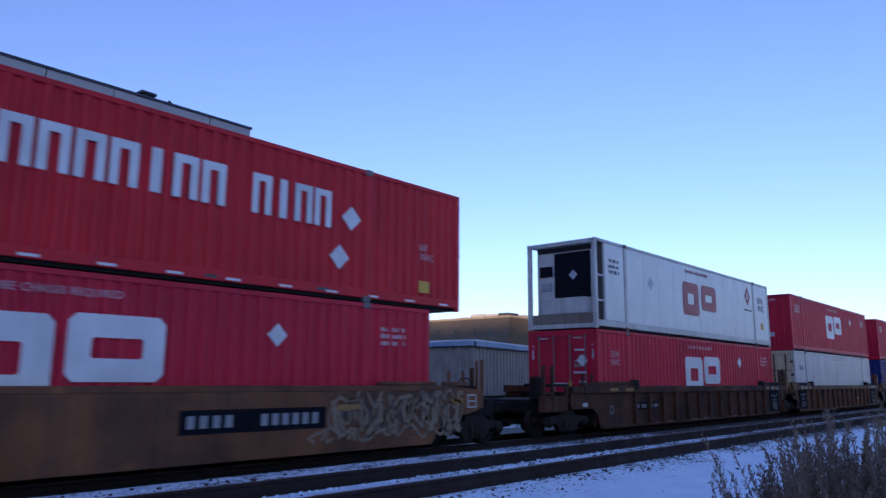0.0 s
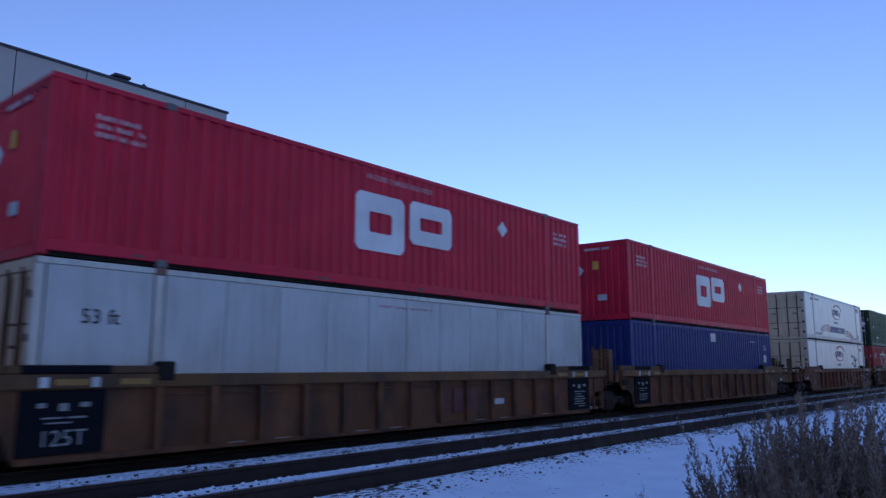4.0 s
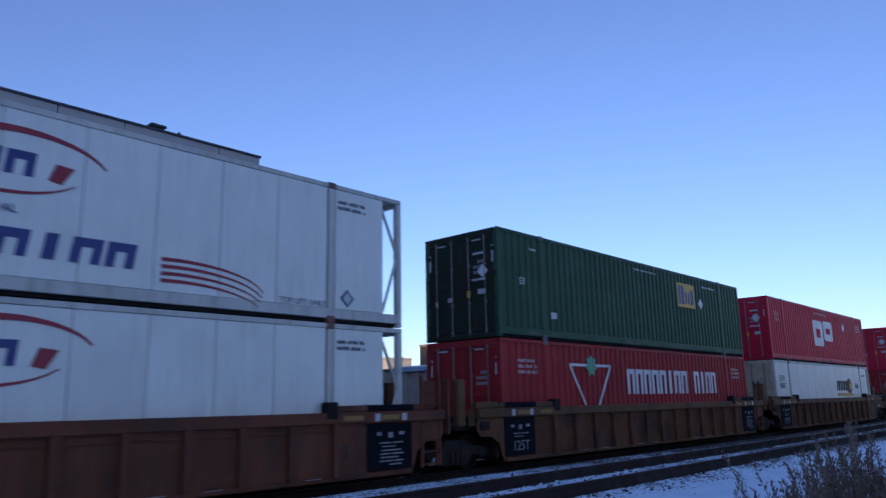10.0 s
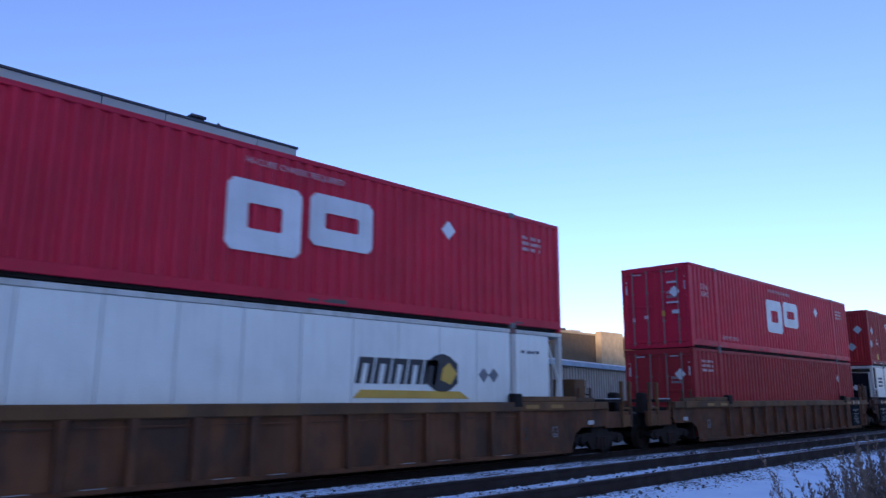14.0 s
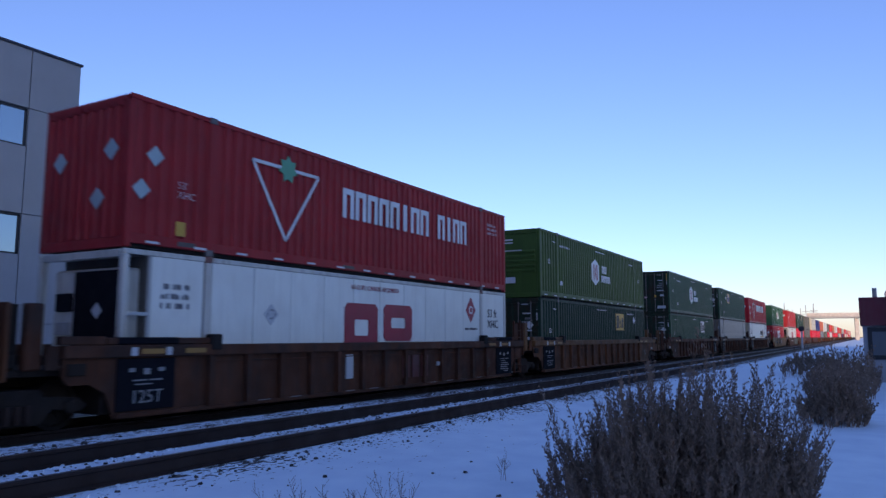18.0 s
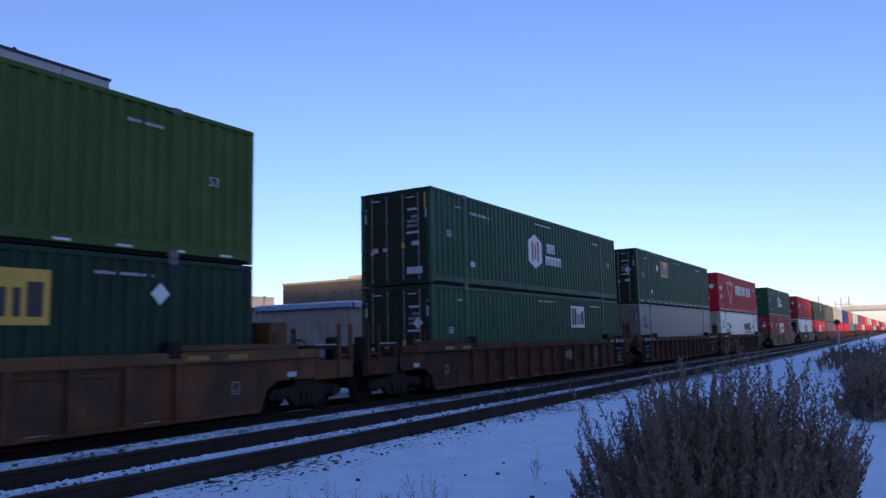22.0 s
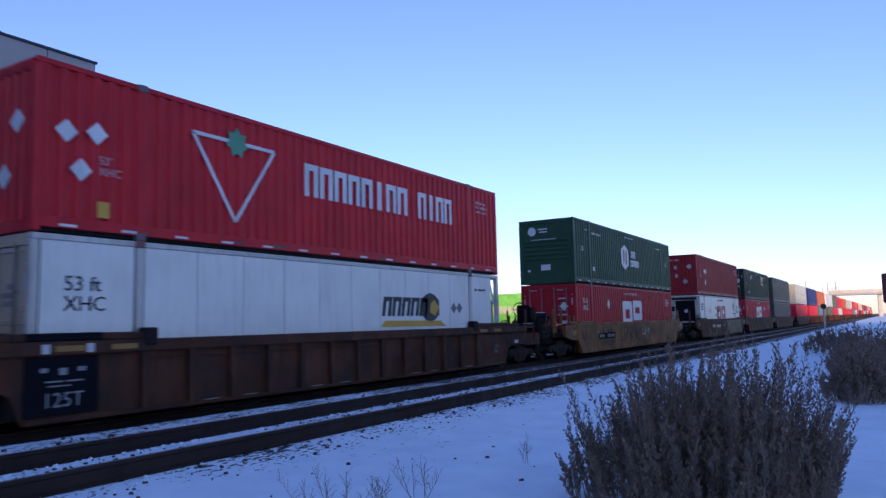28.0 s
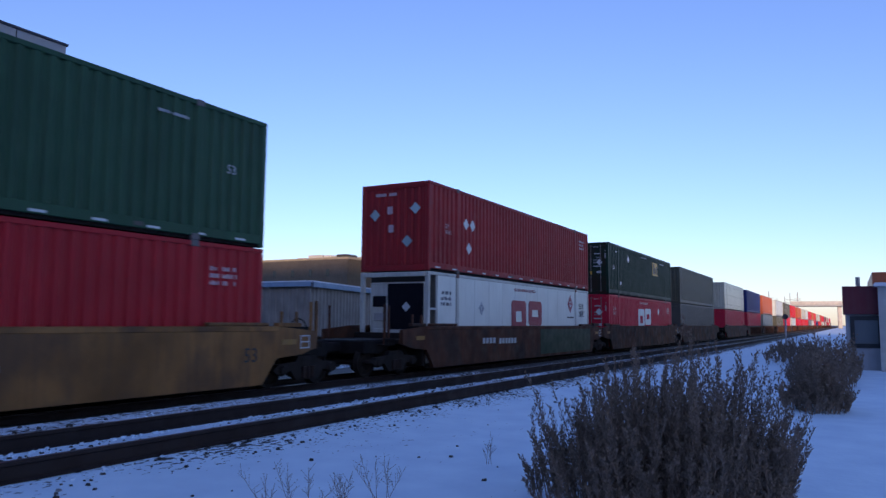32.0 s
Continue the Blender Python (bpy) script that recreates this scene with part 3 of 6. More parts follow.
            part("lower_cover", shared("reefl", "lower_cover", FRAME_WHITE, lambda b: b.rbox(0.15, 0.21, 0.4, WIDE - 0.45, 0.5, 1.05, 0.03)), unit)
            part("drip_panel", shared("reefdp", "drip_panel", TAN_DOOR, lambda b: b.rbox(0.08, 0.14, 0.14, WIDE - 0.14, 0.16, 0.5, 0.02)), p, "rust-stained lower panel")
            part("front_wall", shared("reefw", "front_wall", WHITE_DIRTY, lambda b: b.box(0.58, 0.66, 0.05, WIDE - 0.05, 0.1, h - 0.06)), p)
            [part("cross_beam", shared("reefx", "cross_beam", FRAME_WHITE, lambda b: b.rbox(0, 0.1, 0.136, WIDE - 0.136, 0, 0.14, 0.012)), p, at=(0, 0, z)) for z in (0.02, h - 0.16)]
            # Dark sheet over the white wall paints in shade behind the unit.
            part("recess", shared("reefb", "recess", SEAM, lambda b: b.box(0.54, 0.575, 0.06, WIDE - 0.06, 0.12, h - 0.1)), p)
            for z in (0.85, 1.65):
                part("frame_rung", shared("reefr", "frame_rung", WHITE_DIRTY, lambda b: b.rbox(0.1, 0.6, 0.01, 0.07, 0, 0.07, 0.012)), p, at=(0, 0, z))
            part("diamond_placard", shared("reefd", "diamond_placard", MARK_GREY, lambda b: b.add([(0.145, 0.9 + a, 1.75 + c) for a, c in ((-0.16, 0), (0, 0.16), (0.16, 0), (0, -0.16))], [(0, 1, 2, 3)])), p)

    def right_end(self, kind, body, rim):
        p, L, h = self.thing, self.L, TALL
        if kind == "wall":
            part("end_wall", shared(("ewall", L), "end_wall", body, lambda b: b.box(L - 0.09, L - 0.03, 0.12, WIDE - 0.12, 0.02, h - 0.02)), p)
        else:
            part("end_wall", shared(("ewallf", L), "end_wall", body, lambda b: b.box(L - 0.62, L - 0.55, 0.04, WIDE - 0.04, 0.1, h - 0.06)), p)
            def brace(b):
                b.tube((L - 0.55, 0.05, h - 0.3), (L - 0.1, 0.05, h * 0.55), 0.035, 6)
                b.tube((L - 0.1, 0.05, h * 0.55), (L - 0.55, 0.05, 0.3), 0.035, 6)
            part("brace", shared(("brace", L), "brace", rim, brace), p)
            [part("cross_beam", shared(("rcx", L), "cross_beam", rim, lambda b: b.rbox(L - 0.1, L, 0.136, WIDE - 0.136, 0, 0.12, 0.012)), p, at=(0, 0, z)) for z in (0.02, h - 0.14)]

    # marks on the near side, all given in metres from the near side's lower corner
    def rect(self, x0, x1, z0, z1, mat, name="marking", y=-0.005):
        b = Build().box(x0, x1, y, 0.012, z0, z1)
        return part(name, b.mesh(name, mat), self.thing)

    def shape(self, outlines, mat, name="emblem", y=-0.006):
        b = Build()
        for o in outlines:
            b.plate(o, y, 0.012)
        return part(name, b.mesh(name, mat), self.thing)

    def ring(self, x0, x1, z0, z1, w, mat, name="emblem", c=0.12):
        """A plain rectangular ring with clipped corners."""
        out = [(x0 + c, z0), (x1 - c, z0), (x1, z0 + c), (x1, z1 - c), (x1 - c, z1), (x0 + c, z1), (x0, z1 - c), (x0, z0 + c)]
        d = c * 0.3
        inn = [(x0 + w + d, z0 + w), (x1 - w - d, z0 + w), (x1 - w, z0 + w + d), (x1 - w, z1 - w - d), (x1 - w - d, z1 - w), (x0 + w + d, z1 - w), (x0 + w, z1 - w - d), (x0 + w, z0 + w + d)]
        v = [(x, -0.006, z) for x, z in out + inn] + [(x, 0.012, z) for x, z in out + inn]
        f = []
        for i in range(8):
            j = (i + 1) % 8
            f += [(i, j, 8 + j, 8 + i), (i, 16 + i, 16 + j, j), (8 + i, 8 + j, 24 + j, 24 + i)]
        return part(name, Build().add(v, f).mesh(name, mat), self.thing)

    def diamond(self, x, z, r, mat=None):
        return self.shape([[(x - r, z), (x, z - r), (x + r, z), (x, z + r)]], mat or MARK_WHITE, "diamond_placard")

    def bars(self, x0, x1, z0, z1, rows, mat, words=3):
        """Writing too small to read: rows of plain bars."""
        b, n = Build(), rows
        step = (z1 - z0) / n
        rnd = random.Random(int(x0 * 100 + z0 * 10 + rows))
        for r in range(n):
            x, k = x0, 0
            while x < x1 - 0.02 and k < 20:
                w = min(x1 - x, (x1 - x0) / words * rnd.uniform(0.55, 1.0))
                tall = step * 0.58
                cw = max(0.035, tall * 0.62)
                for q in range(max(1, int(w / cw))):
                    if rnd.random() < 0.93:
                        b.box(x + q * cw, x + q * cw + cw * rnd.choice((0.45, 0.62, 0.7)), -0.005, 0.012, z0 + r * step, z0 + r * step + tall * rnd.choice((0.75, 1, 1)))
                x += w + (x1 - x0) * 0.05
                k += 1
        return tagged(part("small_print", b.mesh("small_print", mat), self.thing), kind="stuff")

    def text(self, s, x, z, h, mat):
        """Readable words, each a part, side by side or in lines."""
        for row, line in enumerate(s.split("\n")):
            at = x
            for w in line.split(" "):
                me = lettering(w, mat, h)
                part("lettering", me, self.thing, at=(at, -0.008, z - row * h * 1.28))
                at += max(v.co.x for v in me.vertices) + 0.5 * h

    def word(self, x0, x1, z0, z1, n, mat, lean=0.0, name="emblem"):
        """A brand's word as a row of plain upright blocks, slotted or solid."""
        w, h = (x1 - x0) / n, z1 - z0
        t_, c = w * 0.27, w * 0.86
        slot = [(0, 0), (t_, 0), (t_, h - t_), (c - t_, h - t_), (c - t_, 0), (c, 0), (c, h), (0, h)]
        bar_ = [(c * 0.3, 0), (c * 0.7, 0), (c * 0.7, h), (c * 0.3, h)]
        for k in range(n):
            kind = 1 if (n, k) in ((8, 5), (4, 1)) else 0
            def block_(b):
                for o in ([slot], [bar_])[kind]:
                    b.plate([(x + lean * z, z) for x, z in o], -0.006, 0.012)
            part(name, shared(("block", kind, round(w, 3), round(h, 3), lean), name, mat, block_), self.thing, at=(x0 + k * w, 0, z0))

    def two_rings(self, mat=None):
        mat = mat or MARK_WHITE
        self.ring(6.4, 7.96, 0.88, 2.19, 0.42, mat)
        self.ring(8.15, 9.7, 1.2, 2.24, 0.36, mat)
        self.text("HI-CUBE CHASSIS REQUIRED", 6.72, 2.5, 0.125, MARK_PALE if mat is MARK_WHITE else MARK_RED)

    def tyre(self, x=0.0, mat=None, triangle=True):
        """The tyre shop's triangle, leaf patch and word."""
        if triangle:
            A, B, C = (3.12 + x, 2.26), (5.36 + x, 2.26), (4.23 + x, 0.58)
            b = Build()
            for p0, p1 in ((A, B), (B, C), (C, A)):
                dx, dz = p1[0] - p0[0], p1[1] - p0[1]
                l = math.hypot(dx, dz)
                ux, uz = -dz / l * 0.038, dx / l * 0.038
                b.plate([(p0[0] + ux, p0[1] + uz), (p0[0] - ux, p0[1] - uz), (p1[0] - ux, p1[1] - uz), (p1[0] + ux, p1[1] + uz)], -0.006, 0.012)
            part("triangle_emblem", b.mesh("triangle_emblem", MARK_WHITE), self.thing)
            pts = []
            for k in range(14):
                a, r = math.pi * k / 7, 0.33 if k % 2 == 0 else 0.22
                pts.append((4.26 + x + r * 0.95 * math.sin(a), 2.25 + r * math.cos(a)))
            self.shape([pts], MARK_GREEN, "leaf_patch", -0.012)
        self.word(6.35 + x, 10.7 + x, 1.43, 2.2, 8, MARK_WHITE)
        self.word(11.2 + x, 13.16 + x, 1.43, 2.2, 4, MARK_WHITE)

    def hexagon(self, word=True):
        c, hz = 7.16, 1.55
        self.shape([[(c - 0.58, hz - 0.38), (c, hz - 0.64), (c + 0.58, hz - 0.38), (c + 0.58, hz + 0.38), (c, hz + 0.64), (c - 0.58, hz + 0.38)]], MARK_WHITE, "hexagon_emblem")
        for a, w, hh in ((-0.235, 0.065, 0.38), (0.235, 0.065, 0.38), (0.0, 0.05, 0.3)):
            self.shape([[(c + a - w, hz - hh), (c + a + w, hz - hh), (c + a + w, hz + hh), (c + a - w, hz + hh)]], MARK_RED, "emblem_bar", -0.012)
        if word:
            self.word(8.25, 9.0, 1.58, 1.95, 3, MARK_WHITE)
            self.word(8.1, 9.6, 1.12, 1.46, 5, MARK_WHITE)
        self.bars(7.25, 8.8, 2.58, 2.66, 1, MARK_WHITE, 3)
        self.text("53", 0.86, 1.46, 0.2, MARK_WHITE)
        self.rect(2.3, 2.56, 0.62, 0.8, MARK_GREY)
        self.bars(1.4, 1.75, 2.42, 2.5, 1, MARK_WHITE, 2)
        self.bars(2.3, 3.6, 2.3, 2.46, 1, MARK_GREY, 2)
        self.bars(13.1, 13.9, 2.4, 2.5, 1, MARK_GREY, 2)
        self.text("53", 14.95, 1.5, 0.2, MARK_GREY)

    def square_badge(self, base, ink, dx=0.0):
        self.rect(10.4 + dx, 11.85 + dx, 1.62, 2.5, base, "square_badge")
        for x0, x1, z0, z1 in ((10.5, 10.68, 1.72, 2.4), (10.74, 10.95, 1.72, 2.4), (11.05, 11.17, 1.75, 2.2), (11.27, 11.39, 1.75, 2.2), (11.48, 11.74, 1.75, 2.3)):
            part("badge_block", Build().box(x0 + dx, x1 + dx, -0.012, 0.0, z0, z1).mesh("badge_block", ink), self.thing)


def end_marks(box, items):
    """Small signs on the end that faces down the line: (y0, y1, z0, z1, material)."""
    for y0, y1, z0, z1, mat in items:
        b = Build().box(-0.034, -0.028, y0, y1, z0, z1)
        part("sign", b.mesh("sign", mat), box.thing)


def end_diamond(box, y, z, r, mat):
    b = Build().add([(-0.012, y + a, z + c) for a, c in ((-r, 0), (0, r), (r, 0), (0, -r))], [(0, 1, 2, 3)])
    part("diamond_placard", b.mesh("diamond_placard", mat), box.thing)


DOOR_SIGNS = [(0.4, 0.66, 1.14, 1.27, MARK_GREY), (0.92, 1.03, 1.08, 1.26, MARK_YELLOW), (0.4, 0.85, 1.5, 1.56, MARK_GREY), (1.55, 1.72, 1.02, 1.14, MARK_PALE), (2.08, 2.18, 0.95, 1.08, MARK_PALE), (0.45, 0.8, 2.2, 2.26, MARK_GREY)]


def red_rings(label="crimson corrugated steel container with two white ring emblems", body=None, left="door", placard=(11.93, 2.08), bold=None, **kw):
    c = Box(label, body or RED, left=left, **kw)
    c.two_rings()
    c.diamond(*placard, 0.22)
    if left == "door":
        c.text("53 ft\nXHC", 0.8, 2.02, 0.2 if not bold else 0.24, bold or MARK_PALE)
    else:
        c.bars(0.72, 1.55, 1.98, 2.42, 3, MARK_PALE, 2)
    c.bars(14.6, 15.35, 2.0, 2.45, 3, MARK_PALE, 2)
    if left == "door":
        end_marks(c, DOOR_SIGNS)
        end_diamond(c, 0.55, 1.9, 0.2, MARK_WHITE)
    else:
        end_marks(c, [(1.15, 1.38, 1.85, 2.15, MARK_YELLOW), (0.85, 1.2, 0.7, 0.92, MARK_GREY), (0.7, 1.0, 2.56, 2.64, MARK_PALE), (1.08, 1.7, 2.56, 2.64, MARK_PALE)])
        end_diamond(c, 1.95, 1.85, 0.2, MARK_WHITE)
    return c


def tyre_box(label, body, left="wall", diamonds=True, mint=False, triangle=True, **kw):
    c = Box(label, body, left=left, rail_marks=True, **kw)
    c.tyre(triangle=triangle)
    dm = MARK_MINT if mint else MARK_WHITE
    if diamonds:
        for x, z in ((0.53, 1.72), (1.08, 1.78), (0.8, 1.1))[1 if mint else 0:]:
            c.diamond(x - (0.5 if mint else 0), z, 0.2, dm)
        c.text("53'\nXHC", 1.12, 1.25, 0.15, MARK_PALE)
        c.rect(1.12, 1.34, 0.32, 0.6, MARK_YELLOW)
        end_diamond(c, 0.5, 1.85, 0.22, dm)
        end_diamond(c, 2.05, 1.75, 0.22, dm)
        end_diamond(c, 0.85, 0.95, 0.22, dm)
    c.bars(14.7, 15.4, 2.0, 2.45, 3, MARK_PALE, 2)
    return c


def reefer_rings(label, length=LONG):
    c = Box(label, WHITE, left="reefer", smooth=True)
    c.ring(6.5, 7.96, 0.88, 2.14, 0.42, MARK_RED)
    c.ring(8.25, 9.7, 1.15, 2.16, 0.36, MARK_RED)
    c.text("HI-CUBE CHASSIS REQUIRED", 6.75, 2.5, 0.125, MARK_RED)
    c.shape([[(13.05, 2.15), (13.4, 1.75), (13.75, 2.15), (13.4, 2.58)]], MARK_RED, "red_diamond", -0.002)
    c.ring(13.27, 13.53, 2.03, 2.29, 0.05, MARK_WHITE, "white_ring", 0.06)
    c.bars(13.0, 13.9, 1.5, 1.62, 1, MARK_BLACK, 2)
    c.text("53 ft\nXHC", 14.62, 1.95, 0.29, MARK_BLACK)
    c.shape([[(3.6, 1.77), (3.83, 1.53), (4.06, 1.77), (3.83, 2.0)]], MARK_GREY, "diamond_placard", -0.002)
    c.ring(3.7, 3.96, 1.66, 1.88, 0.03, INK, "placard_frame", 0.1)
    c.bars(0.85, 1.55, 1.8, 2.35, 3, INK, 2)
    c.rect(15.0, 15.3, 0.75, 1.05, MARK_YELLOW)
    return c


def bison_box(label):
    c = Box(label, WHITE, left="door", right="frame", smooth=True, door_mat=PALE_DOOR)
    c.text("53 ft\nXHC", 0.55, 1.95, 0.26, MARK_BLACK)
    c.word(9.35, 11.6, 1.5, 2.02, 5, MARK_BLACK, 0.2, "dark_emblem_word")
    pts = [(11.75 + 0.55 * math.cos(a) * (1.0 if k % 2 else 0.85), 1.75 + 0.42 * math.sin(a)) for k, a in enumerate(np.linspace(0, 2 * math.pi, 12, endpoint=False))]
    c.shape([pts], MARK_BLACK, "dark_emblem")
    c.shape([[(11.7, 1.6), (12.0, 1.5), (12.2, 1.75), (11.95, 1.98), (11.75, 1.85)]], MARK_YELLOW, "amber_emblem", -0.012)
    c.shape([[(9.3, 1.22), (12.6, 1.2), (12.3, 1.36), (9.5, 1.38)]], MARK_YELLOW, "amber_band")
    c.diamond(13.1, 1.74, 0.16, INK)
    c.diamond(13.45, 1.74, 0.16, INK)
    c.bars(14.4, 15.2, 2.3, 2.42, 1, INK, 2)
    return c


def arc(cx, cz, rx, rz, a0, a1, w0, w1, n=14):
    """A crescent band between two angles in degrees, its width going from w0 to w1."""
    outer, inner = [], []
    for k in range(n + 1):
        a = radians(a0 + (a1 - a0) * k / n)
        w = (w0 + (w1 - w0) * k / n) / 2
        outer.append((cx + (rx + w) * math.cos(a), cz + (rz + w) * math.sin(a)))
        inner.append((cx + (rx - w) * math.cos(a), cz + (rz - w) * math.sin(a)))
    return [outer + inner[::-1]]


def rail_road_box(label, full):
    c = Box(label, WHITE, left="door", right="frame", smooth=True, door_mat=CREAM_DOOR)
    dz = 0.0 if full else 0.12
    c.shape(arc(8.35, 1.95 + dz, 1.3, 0.52, 18, 140, 0.03, 0.14), MARK_RED, "red_swoosh")
    c.shape(arc(8.1, 2.0 + dz, 1.2, 0.5, 170, 330, 0.12, 0.02), MARK_RED, "red_swoosh")
    c.word(7.2, 8.6, 1.78 + dz, 2.15 + dz, 3, MARK_BLUE, 0.1, "blue_emblem_word")
    c.shape([[(8.75, 1.78 + dz), (8.95, 1.74 + dz), (9.12, 2.02 + dz), (8.85, 2.05 + dz)]], MARK_RED, "red_emblem")
    c.text("INTERMODAL", 7.25, 1.2 + dz, 0.13, MARK_BLUE)
    if full:
        c.word(5.95, 10.2, 0.58, 0.98, 8, MARK_BLUE, 0.15, "blue_emblem_word")
        for k in range(4):
            z = 1.0 - 0.12 * k
            c.shape(arc(5.2, z - 0.45, 1.7, 0.47, 168 - 6 * k, 70, 0.012, 0.065), MARK_RED, "red_stripe")
            c.shape(arc(10.9, z - 0.65, 1.7, 0.47, 100, 8 + 4 * k, 0.065, 0.012), MARK_RED, "red_stripe")
        c.text("TOP LIFT ONLY", 2.2, 0.33, 0.15, INK)
        c.text("TOP LIFT ONLY", 12.95, 0.3, 0.11, INK)
        c.bars(2.3, 3.4, 2.5, 2.62, 1, INK, 3)
        c.rect(1.5, 1.78, 2.42, 2.56, INK)
        c.diamond(14.6, 0.5, 0.18, INK)
        c.shape([[(14.48, 0.5), (14.6, 0.62), (14.72, 0.5), (14.6, 0.38)]], MARK_GREY, "placard_face", y=-0.009)
    c.bars(14.35, 15.1, 2.35, 2.6, 2, INK, 2)
    return c


def hex_box(label, body, left="ribbed"):
    c = Box(label, body, left=left, rail_marks=(left == "ribbed"))
    c.hexagon()
    if left == "ribbed":
        for y, mat in ((1.95, MARK_WHITE),):
            b = Build().add([(-0.012, y + 0.2 * math.cos(a), 2.35 + 0.2 * math.sin(a)) for a in np.linspace(0, 2 * math.pi, 10, endpoint=False)], [tuple(range(10))])
            part("round_sign", b.mesh("round_sign", mat), c.thing)
        end_marks(c, [(1.2, 1.65, 2.4, 2.46, MARK_WHITE), (1.2, 1.6, 2.28, 2.33, MARK_WHITE), (1.1, 1.55, 0.6, 0.85, MARK_WHITE), (0.8, 2.0, 1.95, 1.99, MARK_GREY), (2.05, 2.2, 0.55, 0.65, MARK_WHITE)])
    else:
        end_marks(c, DOOR_SIGNS + [(0.3, 0.85, 0.3, 0.5, MARK_GREY), (1.9, 2.1, 1.0, 1.15, MARK_PALE), (0.15, 0.2, 2.2, 2.7, MARK_YELLOW)])
    return c


def badge_box(label, body, base, ink, left="door", diamond_at=None, dx=0.0, rail_marks=False):
    c = Box(label, body, left=left, rail_marks=rail_marks)
    c.square_badge(base, ink, dx)
    if diamond_at:
        c.diamond(*diamond_at, 0.2)
    c.text("53", 0.88, 1.43, 0.2, MARK_WHITE)
    c.rect(2.34, 2.6, 0.6, 0.78, MARK_GREY)
    c.bars(7.3, 8.85, 2.58, 2.66, 1, MARK_GREY, 3)
    c.bars(1.4, 1.75, 2.42, 2.52, 1, MARK_WHITE, 2)
    c.bars(12.6, 13.8, 2.5, 2.6, 1, MARK_GREY, 2)
    if left == "door":
        end_marks(c, DOOR_SIGNS)
        end_diamond(c, 0.5, 1.75, 0.18, MARK_WHITE)
    return c


def plain_box(label, body, left="wall", smooth=False, far=True):
    return Box(label, body, left=left, smooth=smooth, far=far)


# ---- well cars ----
SIDE = -0.12       # y of a well's side sheet from the containers' near side
TOP = 1.50         # z of the top chord


def truck(parent, x):
    """A two-axle truck centred at x under the car."""
    tr = part("truck", shared("trframe", "truck", TRUCK_IRON, lambda b: [
        b.plate([(-1.2, 0.5), (-1.05, 0.63), (-0.42, 0.68), (-0.36, 0.8), (0.36, 0.8), (0.42, 0.68), (1.05, 0.63), (1.2, 0.5), (1.08, 0.4), (0.6, 0.47), (0.38, 0.24), (-0.38, 0.24), (-0.6, 0.47), (-1.08, 0.4)], y, y + 0.14) for y in (0.06, 2.39)]
        and b.rbox(-0.3, 0.3, 0.1, 2.5, 0.5, 0.8, 0.03)), parent, "cast steel truck frame", at=(x, 0, 0.0))
    wheels = shared("wheels", "wheelset", TRUCK_IRON, wheel_shape)
    caps = shared("cap", "bearing_cap", TRUCK_IRON, lambda b: b.lathe(0, 0, [(0, 0.0), (0, 0.1), (0.06, 0.13), (0.16, 0.13)], 12))
    springs = shared("springs", "spring_nest", RAIL_STEEL, lambda b: [b.tube((dx, 0, -0.14), (dx, 0, 0.14), 0.06, 8) for dx in (-0.16, 0, 0.16)])
    for dx in (-0.89, 0.89):
        WHEELSETS.append(part("wheelset", wheels, tr, at=(dx, 1.295, 0.49)))
        part("bearing_cap", caps, tr, at=(dx, 0.0, 0.49))
    part("spring_nest", springs, tr, at=(0, 0.03, 0.42))
    return tr


def wheel_shape(b):
    """Axle and two flanged wheels, about their own middle."""
    b.tube((0, -1.1, 0), (0, 1.1, 0), 0.08, 10)
    for s in (-1, 1):
        b.lathe(0, 0, [(s * 0.66, 0.1), (s * 0.68, 0.33), (s * 0.665, 0.36), (s * 0.665, 0.445), (s * 0.69, 0.43), (s * 0.81, 0.42), (s * 0.81, 0.36), (s * 0.755, 0.33), (s * 0.745, 0.14), (s * 0.80, 0.12), (s * 0.80, 0.0)], 24)
        for k in range(2):
            a = k * math.pi
            b.rbox(0.2 * math.cos(a) - 0.03, 0.2 * math.cos(a) + 0.03, s * 0.75 - 0.01, s * 0.75 + 0.012, 0.2 * math.sin(a) - 0.03, 0.2 * math.sin(a) + 0.03, 0.005)


WHEELSETS = []


